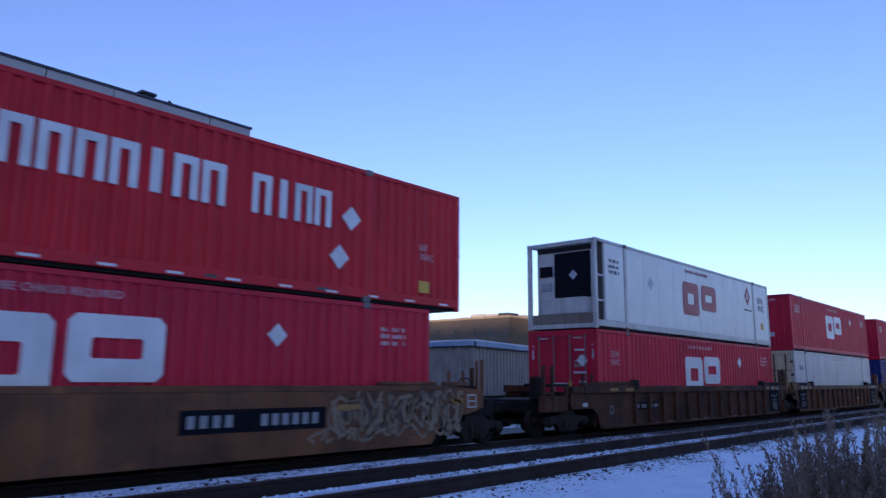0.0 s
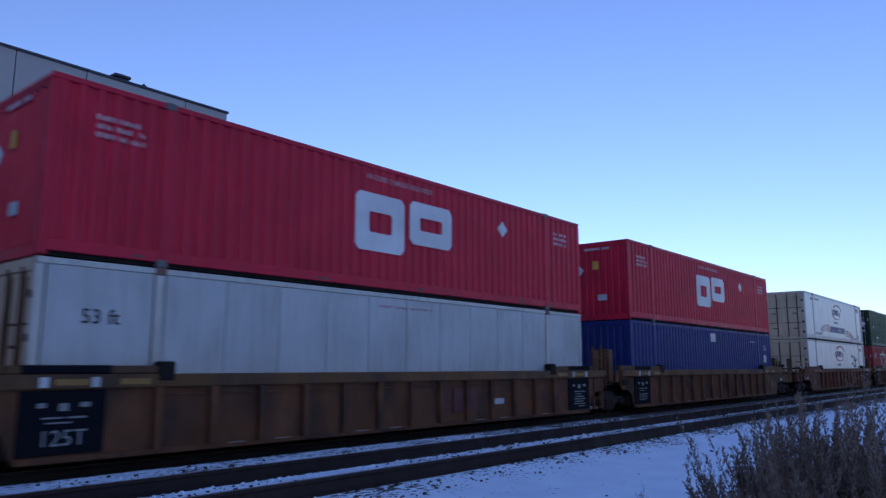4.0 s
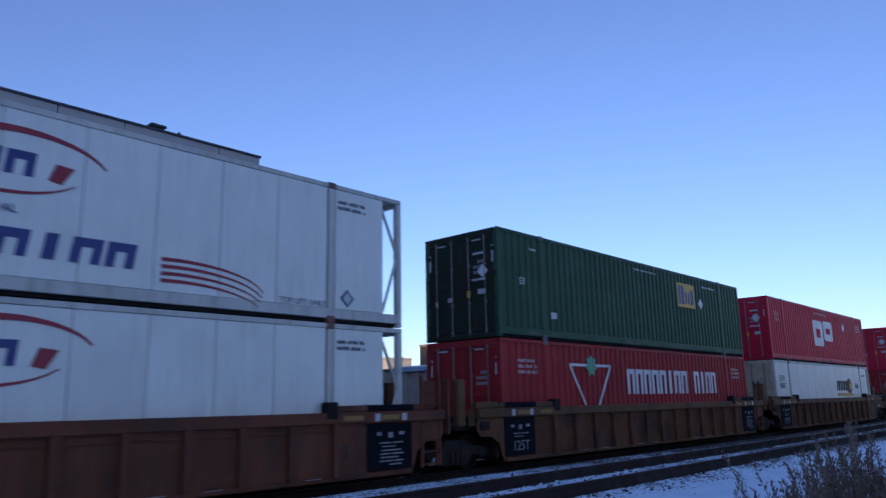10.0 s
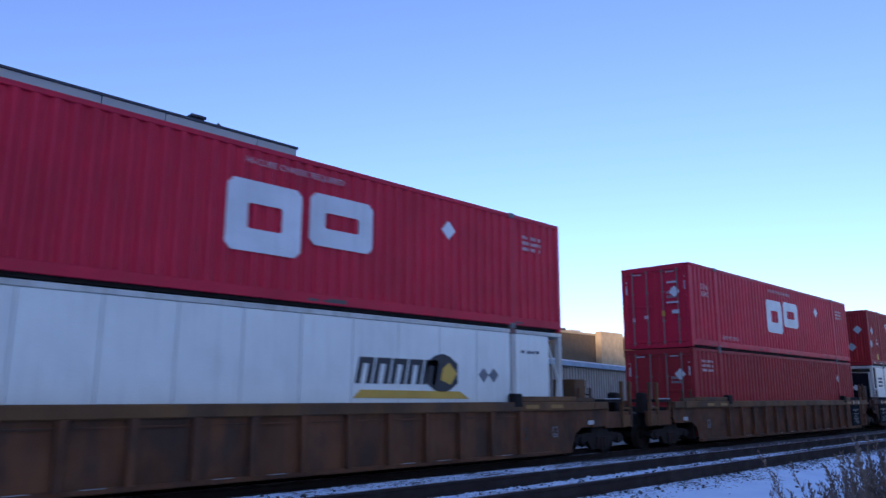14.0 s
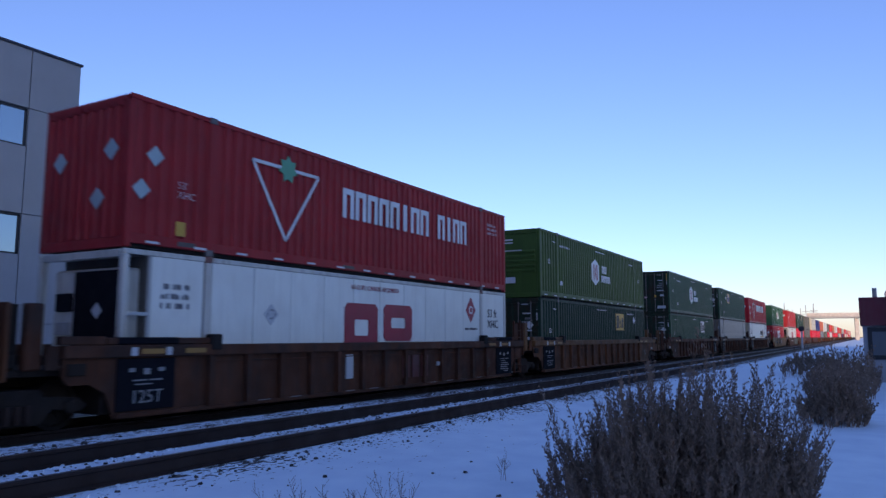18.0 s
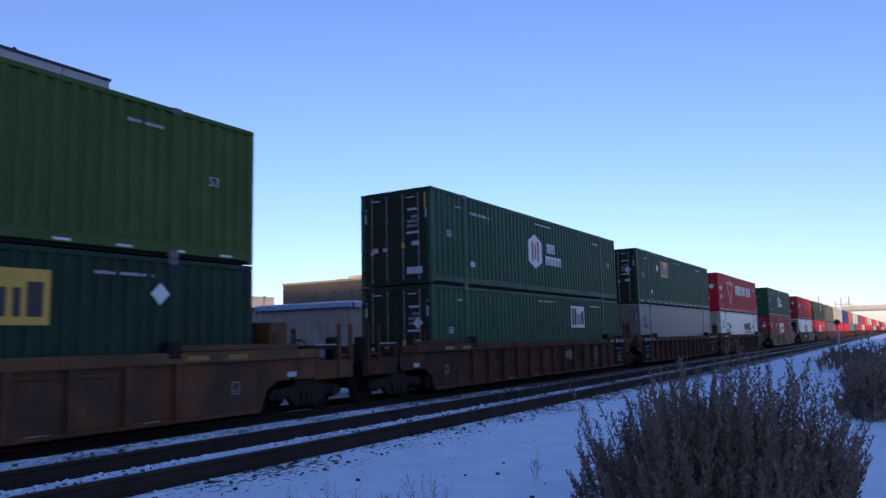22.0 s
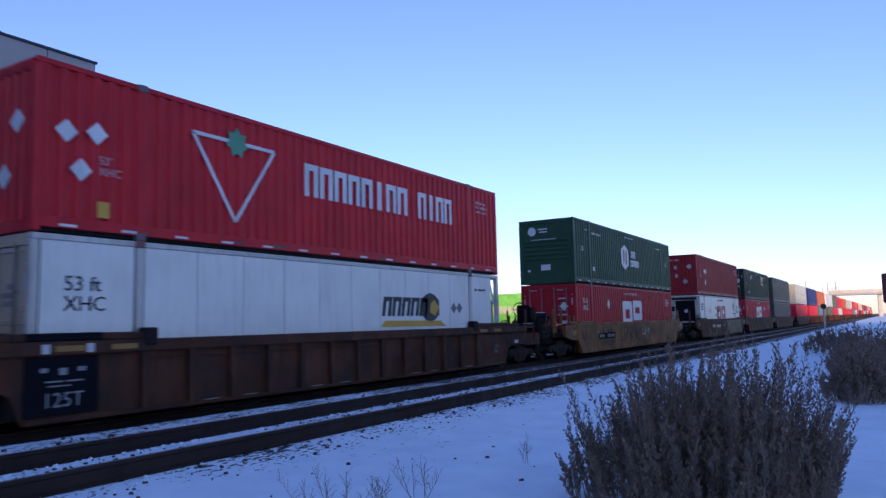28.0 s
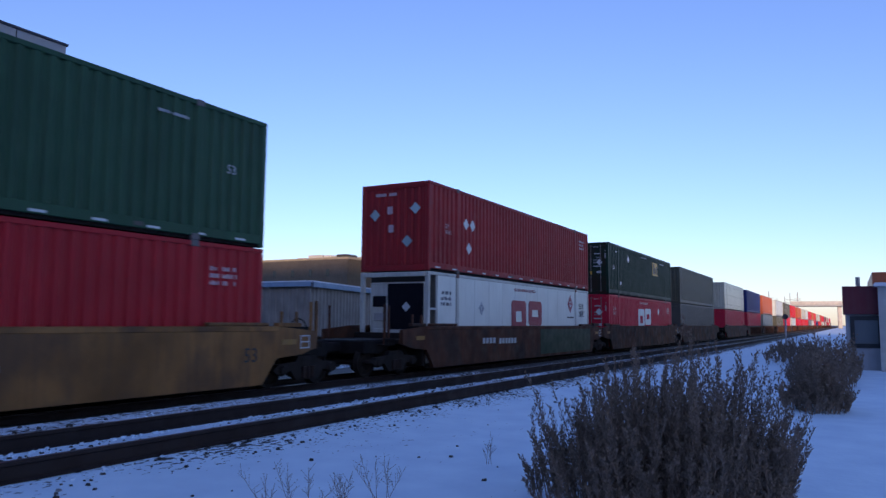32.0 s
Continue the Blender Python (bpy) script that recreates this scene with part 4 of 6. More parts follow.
def well_car(label, ribbed=True, mat=None, far=False, head=False, tail=True, panels=(True, True), lettered="125T", bare_tail=False):
    """One well, measured from its container's lower corner; head and tail: has a coupler at that end and a truck of its own."""
    mat = mat or WELL
    panels = (panels[0] and not head, panels[1] and not tail)
    p = tagged(new("well_car"), label, "freight car", "well cars of the train")
    L = LONG
    floor_ = shared("wfloor", "well_floor", STEEL, lambda b: [b.box(0.0, L, 0.0, 0.12, 0.22, 0.34), b.box(0.0, L, WIDE - 0.12, WIDE, 0.22, 0.34)] + [b.box(x, x + 0.5, 0.0, WIDE, 0.22, 0.34) for x in (0.3, 4.0, 7.8, 11.6, 15.3)])
    part("well_floor", floor_, p)
    if ribbed:
        ch = CHORD if mat is WELL else mat
        def sheet(b):
            a = [(-1.12, 0.98), (-1.0, 0.84), (-0.62, 0.84), (-0.32, 0.68), (-0.14, 0.24), (L + 0.14, 0.24), (L + 0.32, 0.68), (L + 0.62, 0.84), (L + 1.0, 0.84), (L + 1.12, 0.98), (L + 1.12, 1.3), (-1.12, 1.3)]
            b.plate(a, SIDE, SIDE + 0.03)
        for y, nm in ((0, "near"), (WIDE + 0.21, "far")):
            part("side_sheet", shared("sheet", "side_sheet", mat, sheet), p, at=(0, y, 0))
            part("top_chord", shared("chord", "top_chord", ch, lambda b: b.rbox(-1.15, L + 1.12, SIDE - 0.1, SIDE + 0.1, 1.28, TOP, 0.02)), p, at=(0, y, 0))
            part("bottom_chord", shared("bchord", "bottom_chord", mat, lambda b: b.rbox(-0.1, L + 0.1, SIDE - 0.06, SIDE + 0.1, 0.22, 0.31, 0.015)), p, at=(0, y, 0))
        rib = shared("rib", "rib", mat, lambda b: b.plate([(-0.055, 0.3), (0.055, 0.3), (0.07, 1.29), (-0.07, 1.29)], SIDE - 0.11, SIDE + 0.005))
        for k in range(13):
            part("rib", rib, p, at=(1.97 + 1.0175 * k, 0, 0))
        if not far:
            for k in range(0, 13, 2):
                part("rib", rib, p, at=(1.97 + 1.0175 * k, WIDE + 0.29, 0))
            cap = shared("gcap", "guide_rail", ch, lambda b: b.rbox(-0.35, 1.95, SIDE - 0.06, SIDE + 0.09, TOP + 0.002, TOP + 0.13, 0.02))
            blk = shared("gblk", "guide_block", STEEL, lambda b: b.rbox(1.93, 2.22, SIDE - 0.12, SIDE + 0.1, TOP - 0.12, TOP + 0.2, 0.03))
            dark = shared("dpanel", "stencil_panel", BLACK, lambda b: b.rbox(-0.12, 1.12, SIDE - 0.035, SIDE, 0.34, 1.26, 0.008))
            dcap = shared("dcap", "dark_guide_cover", BLACK, lambda b: b.rbox(-0.16, 1.18, SIDE - 0.066, SIDE + 0.094, TOP + 0.006, TOP + 0.136, 0.02))
            refl = shared("refl", "reflector", REFLECT, lambda b: b.box(0, 0.5, SIDE - 0.106, SIDE - 0.09, 1.34, 1.43))
            refw = shared("refw", "reflector", MARK_GREY, lambda b: b.box(0, 0.13, SIDE - 0.106, SIDE - 0.09, 1.31, 1.46))
            step = shared("foot", "rib_foot", GALV, lambda b: b.box(0, 0.35, SIDE - 0.075, SIDE - 0.055, 0.3, 0.312))
            for mirror in (0, 1):
                def put(nm, me, lbl="", x=0.0):
                    ob = part(nm, me, p, lbl)
                    if mirror:
                        ob.matrix_basis = Matrix.Translation((L, 0, 0)) @ Matrix.Diagonal((-1, 1, 1, 1)) @ Matrix.Translation((x, 0, 0))
                    else:
                        ob.location = (x, 0, 0)
                    return ob
                put("guide_rail", cap)
                put("guide_block", blk)
                if panels[mirror]:
                    put("stencil_panel", dark, "black panel with white stencils")
                    put("dark_guide_cover", dcap)
                    put("reflector", refw, x=0.1)
                    put("reflector", refw, x=0.85)
                put("reflector", refl, "amber reflector strip", x=0.32)
                put("reflector", refl, "amber reflector strip", x=1.3)
                x0 = 0.0 if not mirror else L - 1.0
                if panels[mirror]:
                    b = Build()
                    for a, c, z0, z1 in ((0.12, 0.24, 1.02, 1.09), (0.74, 0.88, 1.02, 1.09), (0.43, 0.56, 0.97, 1.08), (0.2, 0.5, 0.86, 0.885), (0.56, 0.84, 0.86, 0.885), (0.25, 0.62, 0.79, 0.81)):
                        b.box(x0 + a, x0 + c, SIDE - 0.043, SIDE - 0.03, z0, z1)
                    tagged(part("stencil", b.mesh("stencil", STENCIL), p), kind="stuff")
                    if not mirror and lettered:
                        part("lettering", lettering(lettered, STENCIL, 0.24), p, at=(0.16, SIDE - 0.042, 0.47))
                    else:
                        tagged(part("stencil", shared(("stb", mirror), "stencil", STENCIL, lambda b: [b.box(x0 + u, x0 + v, SIDE - 0.043, SIDE - 0.03, z, z + 0.028) for z, u, v in ((0.43, 0.45, 0.8), (0.5, 0.2, 0.55), (0.5, 0.6, 0.84), (0.57, 0.22, 0.7), (0.64, 0.2, 0.46), (0.64, 0.52, 0.86), (0.71, 0.24, 0.78))]), p), kind="stuff")
            part("lettering", lettering("53", MARK_BLACK, 0.3), p, at=(L - 2.0, SIDE - 0.006, 0.6))
            for k in (1, 2, 4, 5, 8, 9, 11):
                part("rib_foot", step, p, "worn bare steel edge", at=(2.3 + 1.0175 * k, 0, 0))
    else:
        def sheet(b):
            b.plate([(-1.75, 1.0), (-1.2, 0.86), (-0.35, 0.8), (-0.1, 0.5), (0.1, 0.24), (L - 0.1, 0.24), (L + 0.1, 0.5), (L + 0.35, 0.8), (L + 1.2, 0.86), (L + 1.75, 1.0), (L + 1.75, TOP - 0.1), (L + 0.6, TOP), (-0.6, TOP), (-1.75, TOP - 0.1)], SIDE - 0.06, SIDE + 0.06)
        for y in (0, WIDE + 0.24):
            part("side_sheet", shared("smooth", "side_sheet", mat, sheet), p, at=(0, y, 0))
            part("top_chord", shared("schord", "top_chord", mat, lambda b: b.rbox(-0.4, L + 0.4, SIDE - 0.075, SIDE + 0.09, TOP - 0.1, TOP + 0.02, 0.02)), p, at=(0, y, 0))
        for x in (-0.1, L - 1.7):
            part("guide_rail", shared("sguide", "guide_rail", mat, lambda b: b.rbox(0, 1.8, SIDE - 0.04, SIDE + 0.09, TOP + 0.022, TOP + 0.1, 0.02)), p, at=(x, 0, 0))
        if not far:
            part("reflector", shared("srefl", "reflector", REFLECT, lambda b: b.box(0, 0.5, SIDE - 0.068, SIDE - 0.05, 1.1, 1.22)), p, "amber reflector strip", at=(L + 0.5, 0, 0))
            part("reflector", shared("srefl", "reflector", REFLECT, lambda b: None), p, "amber reflector strip", at=(-1.0, 0, 0))
            part("data_plate", shared("dplate", "data_plate", MARK_GREY, lambda b: [b.box(x, x + 0.03, SIDE - 0.066, SIDE - 0.05, 1.0, 1.3) for x in (0, 0.3)] + [b.box(0, 0.33, SIDE - 0.066, SIDE - 0.05, z, z + 0.03) for z in (1.0, 1.14, 1.28)]), p, at=(L + 1.15, 0, 0))
    # end platforms, ladders and running gear
    tint = CHORD if mat is WELL else mat
    m0 = mat.name
    deck = shared(("deck", m0), "end_platform", TRUCK_IRON, lambda b: b.rbox(-1.7, -0.12, 0.1, WIDE - 0.1, 1.0, 1.12, 0.02).rbox(-1.7, -0.2, 1.0, 1.6, 0.78, 1.02, 0.03).rbox(-0.3, -0.12, 0.0, WIDE, 0.3, 1.3, 0.02))
    bar = lambda tag, nm, mt, x0, x1, y0, y1, z0, z1, c=0.012: (nm, shared((tag, m0), nm, mt, lambda b: b.rbox(x0, x1, y0, y1, z0, z1, c)))
    S = SIDE
    post_end = [bar("ep", "end_post", tint, -1.68, -1.40, S + 0.1, S + 0.3, 1.1, 2.18, 0.03), bar("ep2", "end_post", mat, -1.70, -1.40, 2.35, 2.6, 0.95, 2.18, 0.03),
                bar("we", "walkway_edge", tint, -1.2, -0.37, S - 0.05, S + 0.1, TOP + 0.004, TOP + 0.15), bar("gs", "gusset", mat, -1.38, -1.15, S + 0.03, S + 0.08, 1.1, 1.49),
                bar("hk", "cable_box", TRUCK_IRON, -1.05, -0.72, S - 0.06, S - 0.005, 1.0, 1.2)]
    # The dark panel beyond the brown one stands in for a shaded recess.
    ladder_end = [bar("gp1", "grab_post", mat, -1.06, -0.99, S - 0.02, S + 0.05, 0.3, 2.28), bar("gp2", "grab_post", mat, -0.50, -0.43, S - 0.03, S + 0.05, 0.3, 2.24),
                  bar("lp", "ladder_panel", tint, -0.97, -0.58, S + 0.06, S + 0.1, 1.52, 2.13), bar("lp_shade", "ladder_panel", TRUCK_IRON, -1.66, -1.36, S + 0.25, S + 0.3, 1.3, 2.16),
                  bar("lp3", "end_post", mat, -1.40, -1.34, S + 0.02, S + 0.32, 0.95, 2.18), bar("lp4", "end_post", mat, -1.66, -1.36, 2.35, 2.6, 0.95, 2.1)]
    ladder_end += [bar("jb", "brake_cylinder", TRUCK_IRON, -1.66, -1.1, 0.05, 0.5, 1.1, 1.42, 0.06), bar("jb2", "bracket", mat, -1.1, -0.95, S + 0.02, S + 0.1, 0.3, 0.98)]
    ladder_end += [("rung", shared(("ru", z, m0), "rung", mat, lambda b, z=z: b.tube((-0.47, S - 0.01, z), (-1.02, S - 0.01, z), 0.017, 6))) for z in (0.36, 0.62, 0.9, 1.62, 1.88)]
    coupler_end = [bar("cp1", "grab_post", mat, -0.60, -0.53, S - 0.0, S + 0.06, 1.5, 1.86), bar("cp2", "grab_post", mat, -1.12, -1.05, S - 0.0, S + 0.06, 1.5, 1.86), bar("cp3", "walkway_edge", tint, -1.2, -0.37, S - 0.05, S + 0.1, TOP + 0.004, TOP + 0.1)]
    if ribbed:
        coupler_end += [("end_sheet", shared(("es", m0), "end_sheet", mat, lambda b: b.plate([(-1.8, 0.98), (-1.72, 0.84), (-1.1, 0.84), (-1.1, 1.3), (-1.8, 1.3)], S + 0.002, S + 0.04))),
                        bar("ce", "chord_end", tint, -1.8, -1.16, S - 0.08, S + 0.1, 1.29, TOP - 0.01, 0.02), bar("es2", "end_sill", mat, -3.2, -1.82, S + 0.06, S + 0.18, 0.78, 1.22, 0.02),
                        bar("ed", "step_platform", TRUCK_IRON, -2.66, -1.82, S + 0.02, 0.9, 1.47, 1.56), bar("ed2", "snow_strip", MARK_GREY, -2.6, -1.9, S + 0.04, S + 0.12, 1.562, 1.585, 0.006),
                        bar("st", "stiffener", mat, -1.98, -1.86, S + 0.03, S + 0.12, 1.2, 1.47), bar("pl", "placard", MARK_GREY, -1.17, -0.90, S - 0.012, S + 0.003, 0.9, 1.01, 0.004)]
        tall = [bar("c1", "end_post", tint, -3.15, -3.06, S, S + 0.1, 0.78, 2.06, 0.02), bar("c2", "end_post", tint, -2.72, -2.63, S, S + 0.1, 0.78, 2.06, 0.02), bar("c3", "cross_bar", tint, -3.06, -2.71, S + 0.02, S + 0.08, 1.28, 1.34),
                bar("c4", "cross_bar", tint, -3.06, -2.71, S + 0.02, S + 0.1, 0.8, 1.12), bar("c5", "valve_box", TRUCK_IRON, -3.02, -2.76, S + 0.3, S + 0.6, 1.1, 1.75, 0.05), bar("c6", "end_post", mat, -3.18, -3.07, 2.38, 2.5, 0.95, 2.0, 0.02)]
        slim = [bar("s1", "end_post", mat, -2.02, -1.95, S + 0.02, S + 0.1, 1.2, 2.1, 0.02), bar("s2", "end_post", mat, -2.68, -2.61, S + 0.02, S + 0.1, 0.9, 1.5, 0.02), bar("s3", "cross_bar", mat, -2.62, -2.0, S + 0.03, S + 0.08, 1.4, 1.46)]
        low = [bar("d1", "end_post", mat, -3.2, -3.13, S, S + 0.08, 0.85, 1.57), bar("d2", "end_post", mat, -2.5, -2.43, S, S + 0.08, 0.85, 1.57), bar("d3", "cross_bar", mat, -3.2, -2.43, S + 0.01, S + 0.07, 1.24, 1.3), bar("d4", "cross_bar", mat, -3.2, -2.43, S + 0.01, S + 0.09, 1.57, 1.63)]
        crate = [bar("k1", "tool_box", tint, -1.0, -0.5, S + 0.1, 0.7, TOP + 0.02, 2.08, 0.02)]
        coupler_end.append(("data_plate", shared("cdplate", "data_plate", STENCIL, lambda b: [b.box(x - 0.02, x, S - 0.008, S + 0.005, 0.64, 0.89) for x in (0.46, 0.64)] + [b.box(0.44, 0.64, S - 0.008, S + 0.005, z, z + 0.02) for z in (0.64, 0.7, 0.87)])))
    else:
        coupler_end += [bar("cp4", "guard_rail_post", mat, -1.98, -1.92, 0.15, 0.22, 1.0, 2.12), bar("cp5", "guard_rail_post", mat, -2.2, -2.12, 0.15, 0.22, 0.95, 2.15), bar("cp6", "guard_rail_post", mat, -1.98, -1.92, 2.3, 2.37, 1.0, 2.12)]

    def grating(b):
        b.rbox(-2.3, -1.7, 0.1, 2.4, 0.96, 1.0, 0.01)
        for k in range(7):
            b.rbox(-2.28 + 0.085 * k, -2.25 + 0.085 * k, 0.06, 0.1, 1.0, 1.14, 0.005)
        b.rbox(-2.3, -1.7, 0.05, 0.11, 1.14, 1.17, 0.01)

    def hose(b):
        b.sweep([(-1.75 - 0.95 * k / 10, 0.95 + 0.1 * k / 10, 0.72 - 0.48 * math.sin(math.pi * k / 10)) for k in range(11)], 0.03)
    coupler_end += [("end_walkway", shared(("grating", m0), "end_walkway", TRUCK_IRON, grating)), ("air_hose", shared("hose", "air_hose", BLACK, hose))]
    for mirror, coupled in ((0, head), (1, tail)):
        items = [("end_platform", deck)]
        if not far:
            extra = [] if not ribbed or not coupled else ((slim if bare_tail else tall + (crate if lettered == "125T" and mat is WELL else [])) if mirror else (low if label.startswith("reddish") else tall))
            items += coupler_end + extra if coupled else (ladder_end if mirror else post_end) if ribbed else post_end[2:3]
        for nm, me in items:
            part(nm, me, p).matrix_basis = Matrix.Translation((L if mirror else 0, 0, 0)) @ Matrix.Diagonal((-1 if mirror else 1, 1, 1, 1))
    if ribbed and not far:
        st = shared(("stiff", m0), "stiffener", mat, lambda b: b.plate([(0.08, 1.15), (0.94, 1.15), (0.94, 1.175), (0.08, 1.175)], S - 0.045, S + 0.002))
        for k in range(12):
            part("stiffener", st, p, at=(1.97 + 1.0175 * k, 0, 0))
    truck(p, -1.72)
    if tail:
        truck(p, L + 1.72)
    for flag, x, s in ((head, -1.7, -1), (tail, L + 1.7, 1)):
        if flag:
            def coup(b):
                b.rbox(min(0, s * 1.2), max(0, s * 1.2), 0.35, 2.24, 0.72, 1.12, 0.04)
                b.rbox(min(s * 1.2, s * 1.95), max(s * 1.2, s * 1.95), 1.15, 1.44, 0.78, 1.05, 0.04)
                b.rbox(min(s * 1.75, s * 2.0), max(s * 1.75, s * 2.0), 1.08, 1.5, 0.74, 1.08, 0.06)
            part("coupler", shared(("coup", s), "coupler", STEEL, coup), p, at=(x, 0, 0))
            if not far and s > 0:
                def wheel(b):
                    b.sweep([(0, 0.28 * math.cos(math.pi * k / 12), 0.28 * math.sin(math.pi * k / 12)) for k in range(24)], 0.018, 6, True)
                    for k in range(4):
                        a = math.pi * k / 2
                        b.tube((0, 0, 0), (0, 0.28 * math.cos(a), 0.28 * math.sin(a)), 0.012, 5)
                    b.tube((-0.15, 0, 0), (0.03, 0, 0), 0.04, 8)
                part("brake_wheel", shared("bwheel", "brake_wheel", STEEL, wheel), p, "dark steel brake wheel", at=(x + 0.75, 1.0, 1.42))
                part("brake_stand", shared("bstand", "brake_stand", STEEL, lambda b: b.rbox(-0.08, 0.08, 0.9, 1.1, 1.1, 1.5, 0.02).rbox(-0.4, 0.1, 0.5, 1.75, 1.12, 1.5, 0.06)), p, at=(x + 0.65, 0, 0))
    return p


def side_plate(car, x0, x1, z0, z1, y=SIDE - 0.066):
    """A dark number plate with pale bars."""
    pl = part("number_plate", Build().box(x0, x1, y - 0.004, y + 0.01, z0, z1).mesh("number_plate", BLACK), car, "dark plate with pale bars")
    b = Build()
    w = (x1 - x0) / 12
    for k in (0.5, 1.45, 2.4, 3.35, 6.2, 7.1, 8.0, 8.9, 9.8, 10.7):
        b.box(x0 + k * w, x0 + (k + 0.55) * w, y - 0.009, y - 0.002, z0 + 0.24 * (z1 - z0), z1 - 0.24 * (z1 - z0))
    tagged(part("stencil", b.mesh("stencil", STENCIL), pl), kind="stuff")


def bars_on(car, x0, x1, z0, z1, n, mat, y=SIDE - 0.034):
    w = (x1 - x0) / n
    for k in range(n):
        part("stencil", Build().box(x0 + k * w, x0 + (k + 0.7) * w, y - 0.004, y + 0.036, z0, z1).mesh("stencil", mat), car)


def tag_loops(car, x0, x1, z0, z1, mat, n, seed, y=SIDE - 0.064, wide=0.035):
    """Sprayed balloon outlines, side by side and overlapping."""
    rnd = random.Random(seed)
    w, cz, h = (x1 - x0) / n, (z0 + z1) / 2, (z1 - z0) / 2
    for k in range(n):
        cx = x0 + (k + 0.5) * w
        p1, p2, lobes = rnd.uniform(0, 6.28), rnd.uniform(0, 6.28), rnd.choice((2, 3))
        for shrink in (1.0, rnd.uniform(0.3, 0.5)):
            b, m = Build(), 26
            for i in range(m + 1):
                a = 2 * math.pi * i / m
                r = shrink * (0.86 + 0.2 * math.sin(lobes * a + p1) + 0.08 * math.sin(5 * a + p2))
                for q in (r - wide / h / 2, r + wide / h / 2):
                    for d in (-0.004, 0.005):
                        b.v.append((cx + 0.66 * w * q * math.cos(a), y + d, cz + h * q * math.sin(a)))
            for i in range(m):
                o = 4 * i
                b.f += [(o, o + 4, o + 6, o + 2), (o, o + 1, o + 5, o + 4), (o + 2, o + 6, o + 7, o + 3)]
            part("graffiti_stroke", b.mesh("graffiti_stroke", mat), car, "faded sprayed outline")


def graffiti(car, x0, x1, z0, z1, mat, n, seed, y=SIDE - 0.064, wide=0.05):
    """Sprayed loops and strokes in faded paint."""
    rnd = random.Random(seed)
    for k in range(n):
        cx = x0 + (x1 - x0) * (k + 0.5) / n
        cz, h = (z0 + z1) / 2, (z1 - z0) / 2
        pieces, w = [], (x1 - x0) / n
        q0 = (cx + rnd.uniform(-0.5, 0.5) * w, cz + rnd.uniform(-0.9, 0.9) * h)
        for _ in range(4):
            q1 = (cx + rnd.uniform(-0.6, 0.6) * w, cz + rnd.uniform(-0.95, 0.95) * h)
            dx, dz = q1[0] - q0[0], q1[1] - q0[1]
            l = max(0.05, math.hypot(dx, dz))
            nx, nz = -dz / l * wide / 2, dx / l * wide / 2
            pieces.append([(q0[0] + nx, q0[1] + nz), (q0[0] - nx, q0[1] - nz), (q1[0] - nx * 1.3, q1[1] - nz * 1.3), (q1[0] + nx * 1.3, q1[1] + nz * 1.3)])
            q0 = q1
        b = Build()
        for o in pieces:
            b.plate(o, y - 0.003, y + 0.006)
        part("graffiti_stroke", b.mesh("graffiti_stroke", mat), car, "faded sprayed stroke")


# ---- the train: for each well its offset along the line, and what it carries ----
START = [-3.65, 20.14, 39.72, 59.33, 82.85, 102.45, 122.03, 145.50, 165.05, 184.58, 207.63, 227.19, 246.77, 270.22, 293.80, 313.59]
MOVING = []        # thing, offset along the line, floor height


def load(k, upper, lower, car, dx=0.0):
    MOVING.append((upper.thing, START[k] + dx, UPPER))
    MOVING.append((lower.thing, START[k], LOWER))
    MOVING.append((car, START[k], 0.0))


RIBBED = "brown ribbed steel well car with a tan top chord"
c = Box("long scarlet corrugated container with white block emblem", TYRE_RED, length=18.288, left="wall", rail_marks=True, lift=3.05)
c.tyre(x=1.1, triangle=False)
for x, z in ((14.75, 1.72), (14.45, 0.86)):
    c.diamond(x, z, 0.26)
c.text("60'\nXHC", 16.85, 1.32, 0.17, MARK_PALE)
c.rect(16.85, 17.2, 0.35, 0.62, MARK_YELLOW)
c2 = red_rings("crimson corrugated container with white ring emblems", left="wall")
well = well_car("rust-brown smooth-sided well car sprayed with graffiti", ribbed=False, mat=WELL_RUST, head=True)
load(0, c, c2, well, -1.08)
side_plate(well, 9.95, 13.0, 0.72, 1.12)
graffiti(well, 13.2, 17.2, 0.45, 1.4, TAG_TAN, 9, 3, wide=0.09)
tag_loops(well, 13.2, 17.0, 0.42, 1.42, TAG_TAN, 7, 13, wide=0.08)
tag_loops(well, 13.4, 16.8, 0.5, 1.38, TAG_DARK, 6, 14, wide=0.03)
graffiti(well, 12.6, 14.2, 0.4, 0.75, TAG_TAN, 4, 4)
graffiti(well, 13.4, 17.0, 0.5, 1.35, MARK_BLACK, 5, 5)
part("reflector", shared("sr2", "reflector", REFLECT, lambda b: b.box(13.3, 13.9, SIDE - 0.07, SIDE - 0.05, 1.05, 1.15)), well, "amber reflector strip")
well1 = well_car(RIBBED, head=True, tail=False, mat=WELL_DARK)
side_plate(well1, 2.06, 2.90, 0.74, 0.97, SIDE - 0.008)
side_plate(well1, 3.07, 3.72, 0.74, 0.97, SIDE - 0.008)
load(1, reefer_rings("white refrigerated container with red ring emblems"), red_rings("crimson corrugated container with double doors below a white one"), well1)
c2 = Box("dirty white smooth container", WHITE_DIRTY, left="door", smooth=True, door_mat=CREAM_DOOR)
c2.text("53 ft", 0.7, 1.9, 0.24, MARK_BLACK)
c2.bars(7.2, 9.0, 2.54, 2.64, 1, MARK_PALE, 3)
well = well_car(RIBBED, tail=False)
bars_on(well, 9.05, 10.7, 0.52, 1.08, 3, MARK_RUST)
bars_on(well, 11.2, 11.9, 0.66, 0.8, 1, MARK_GREY)
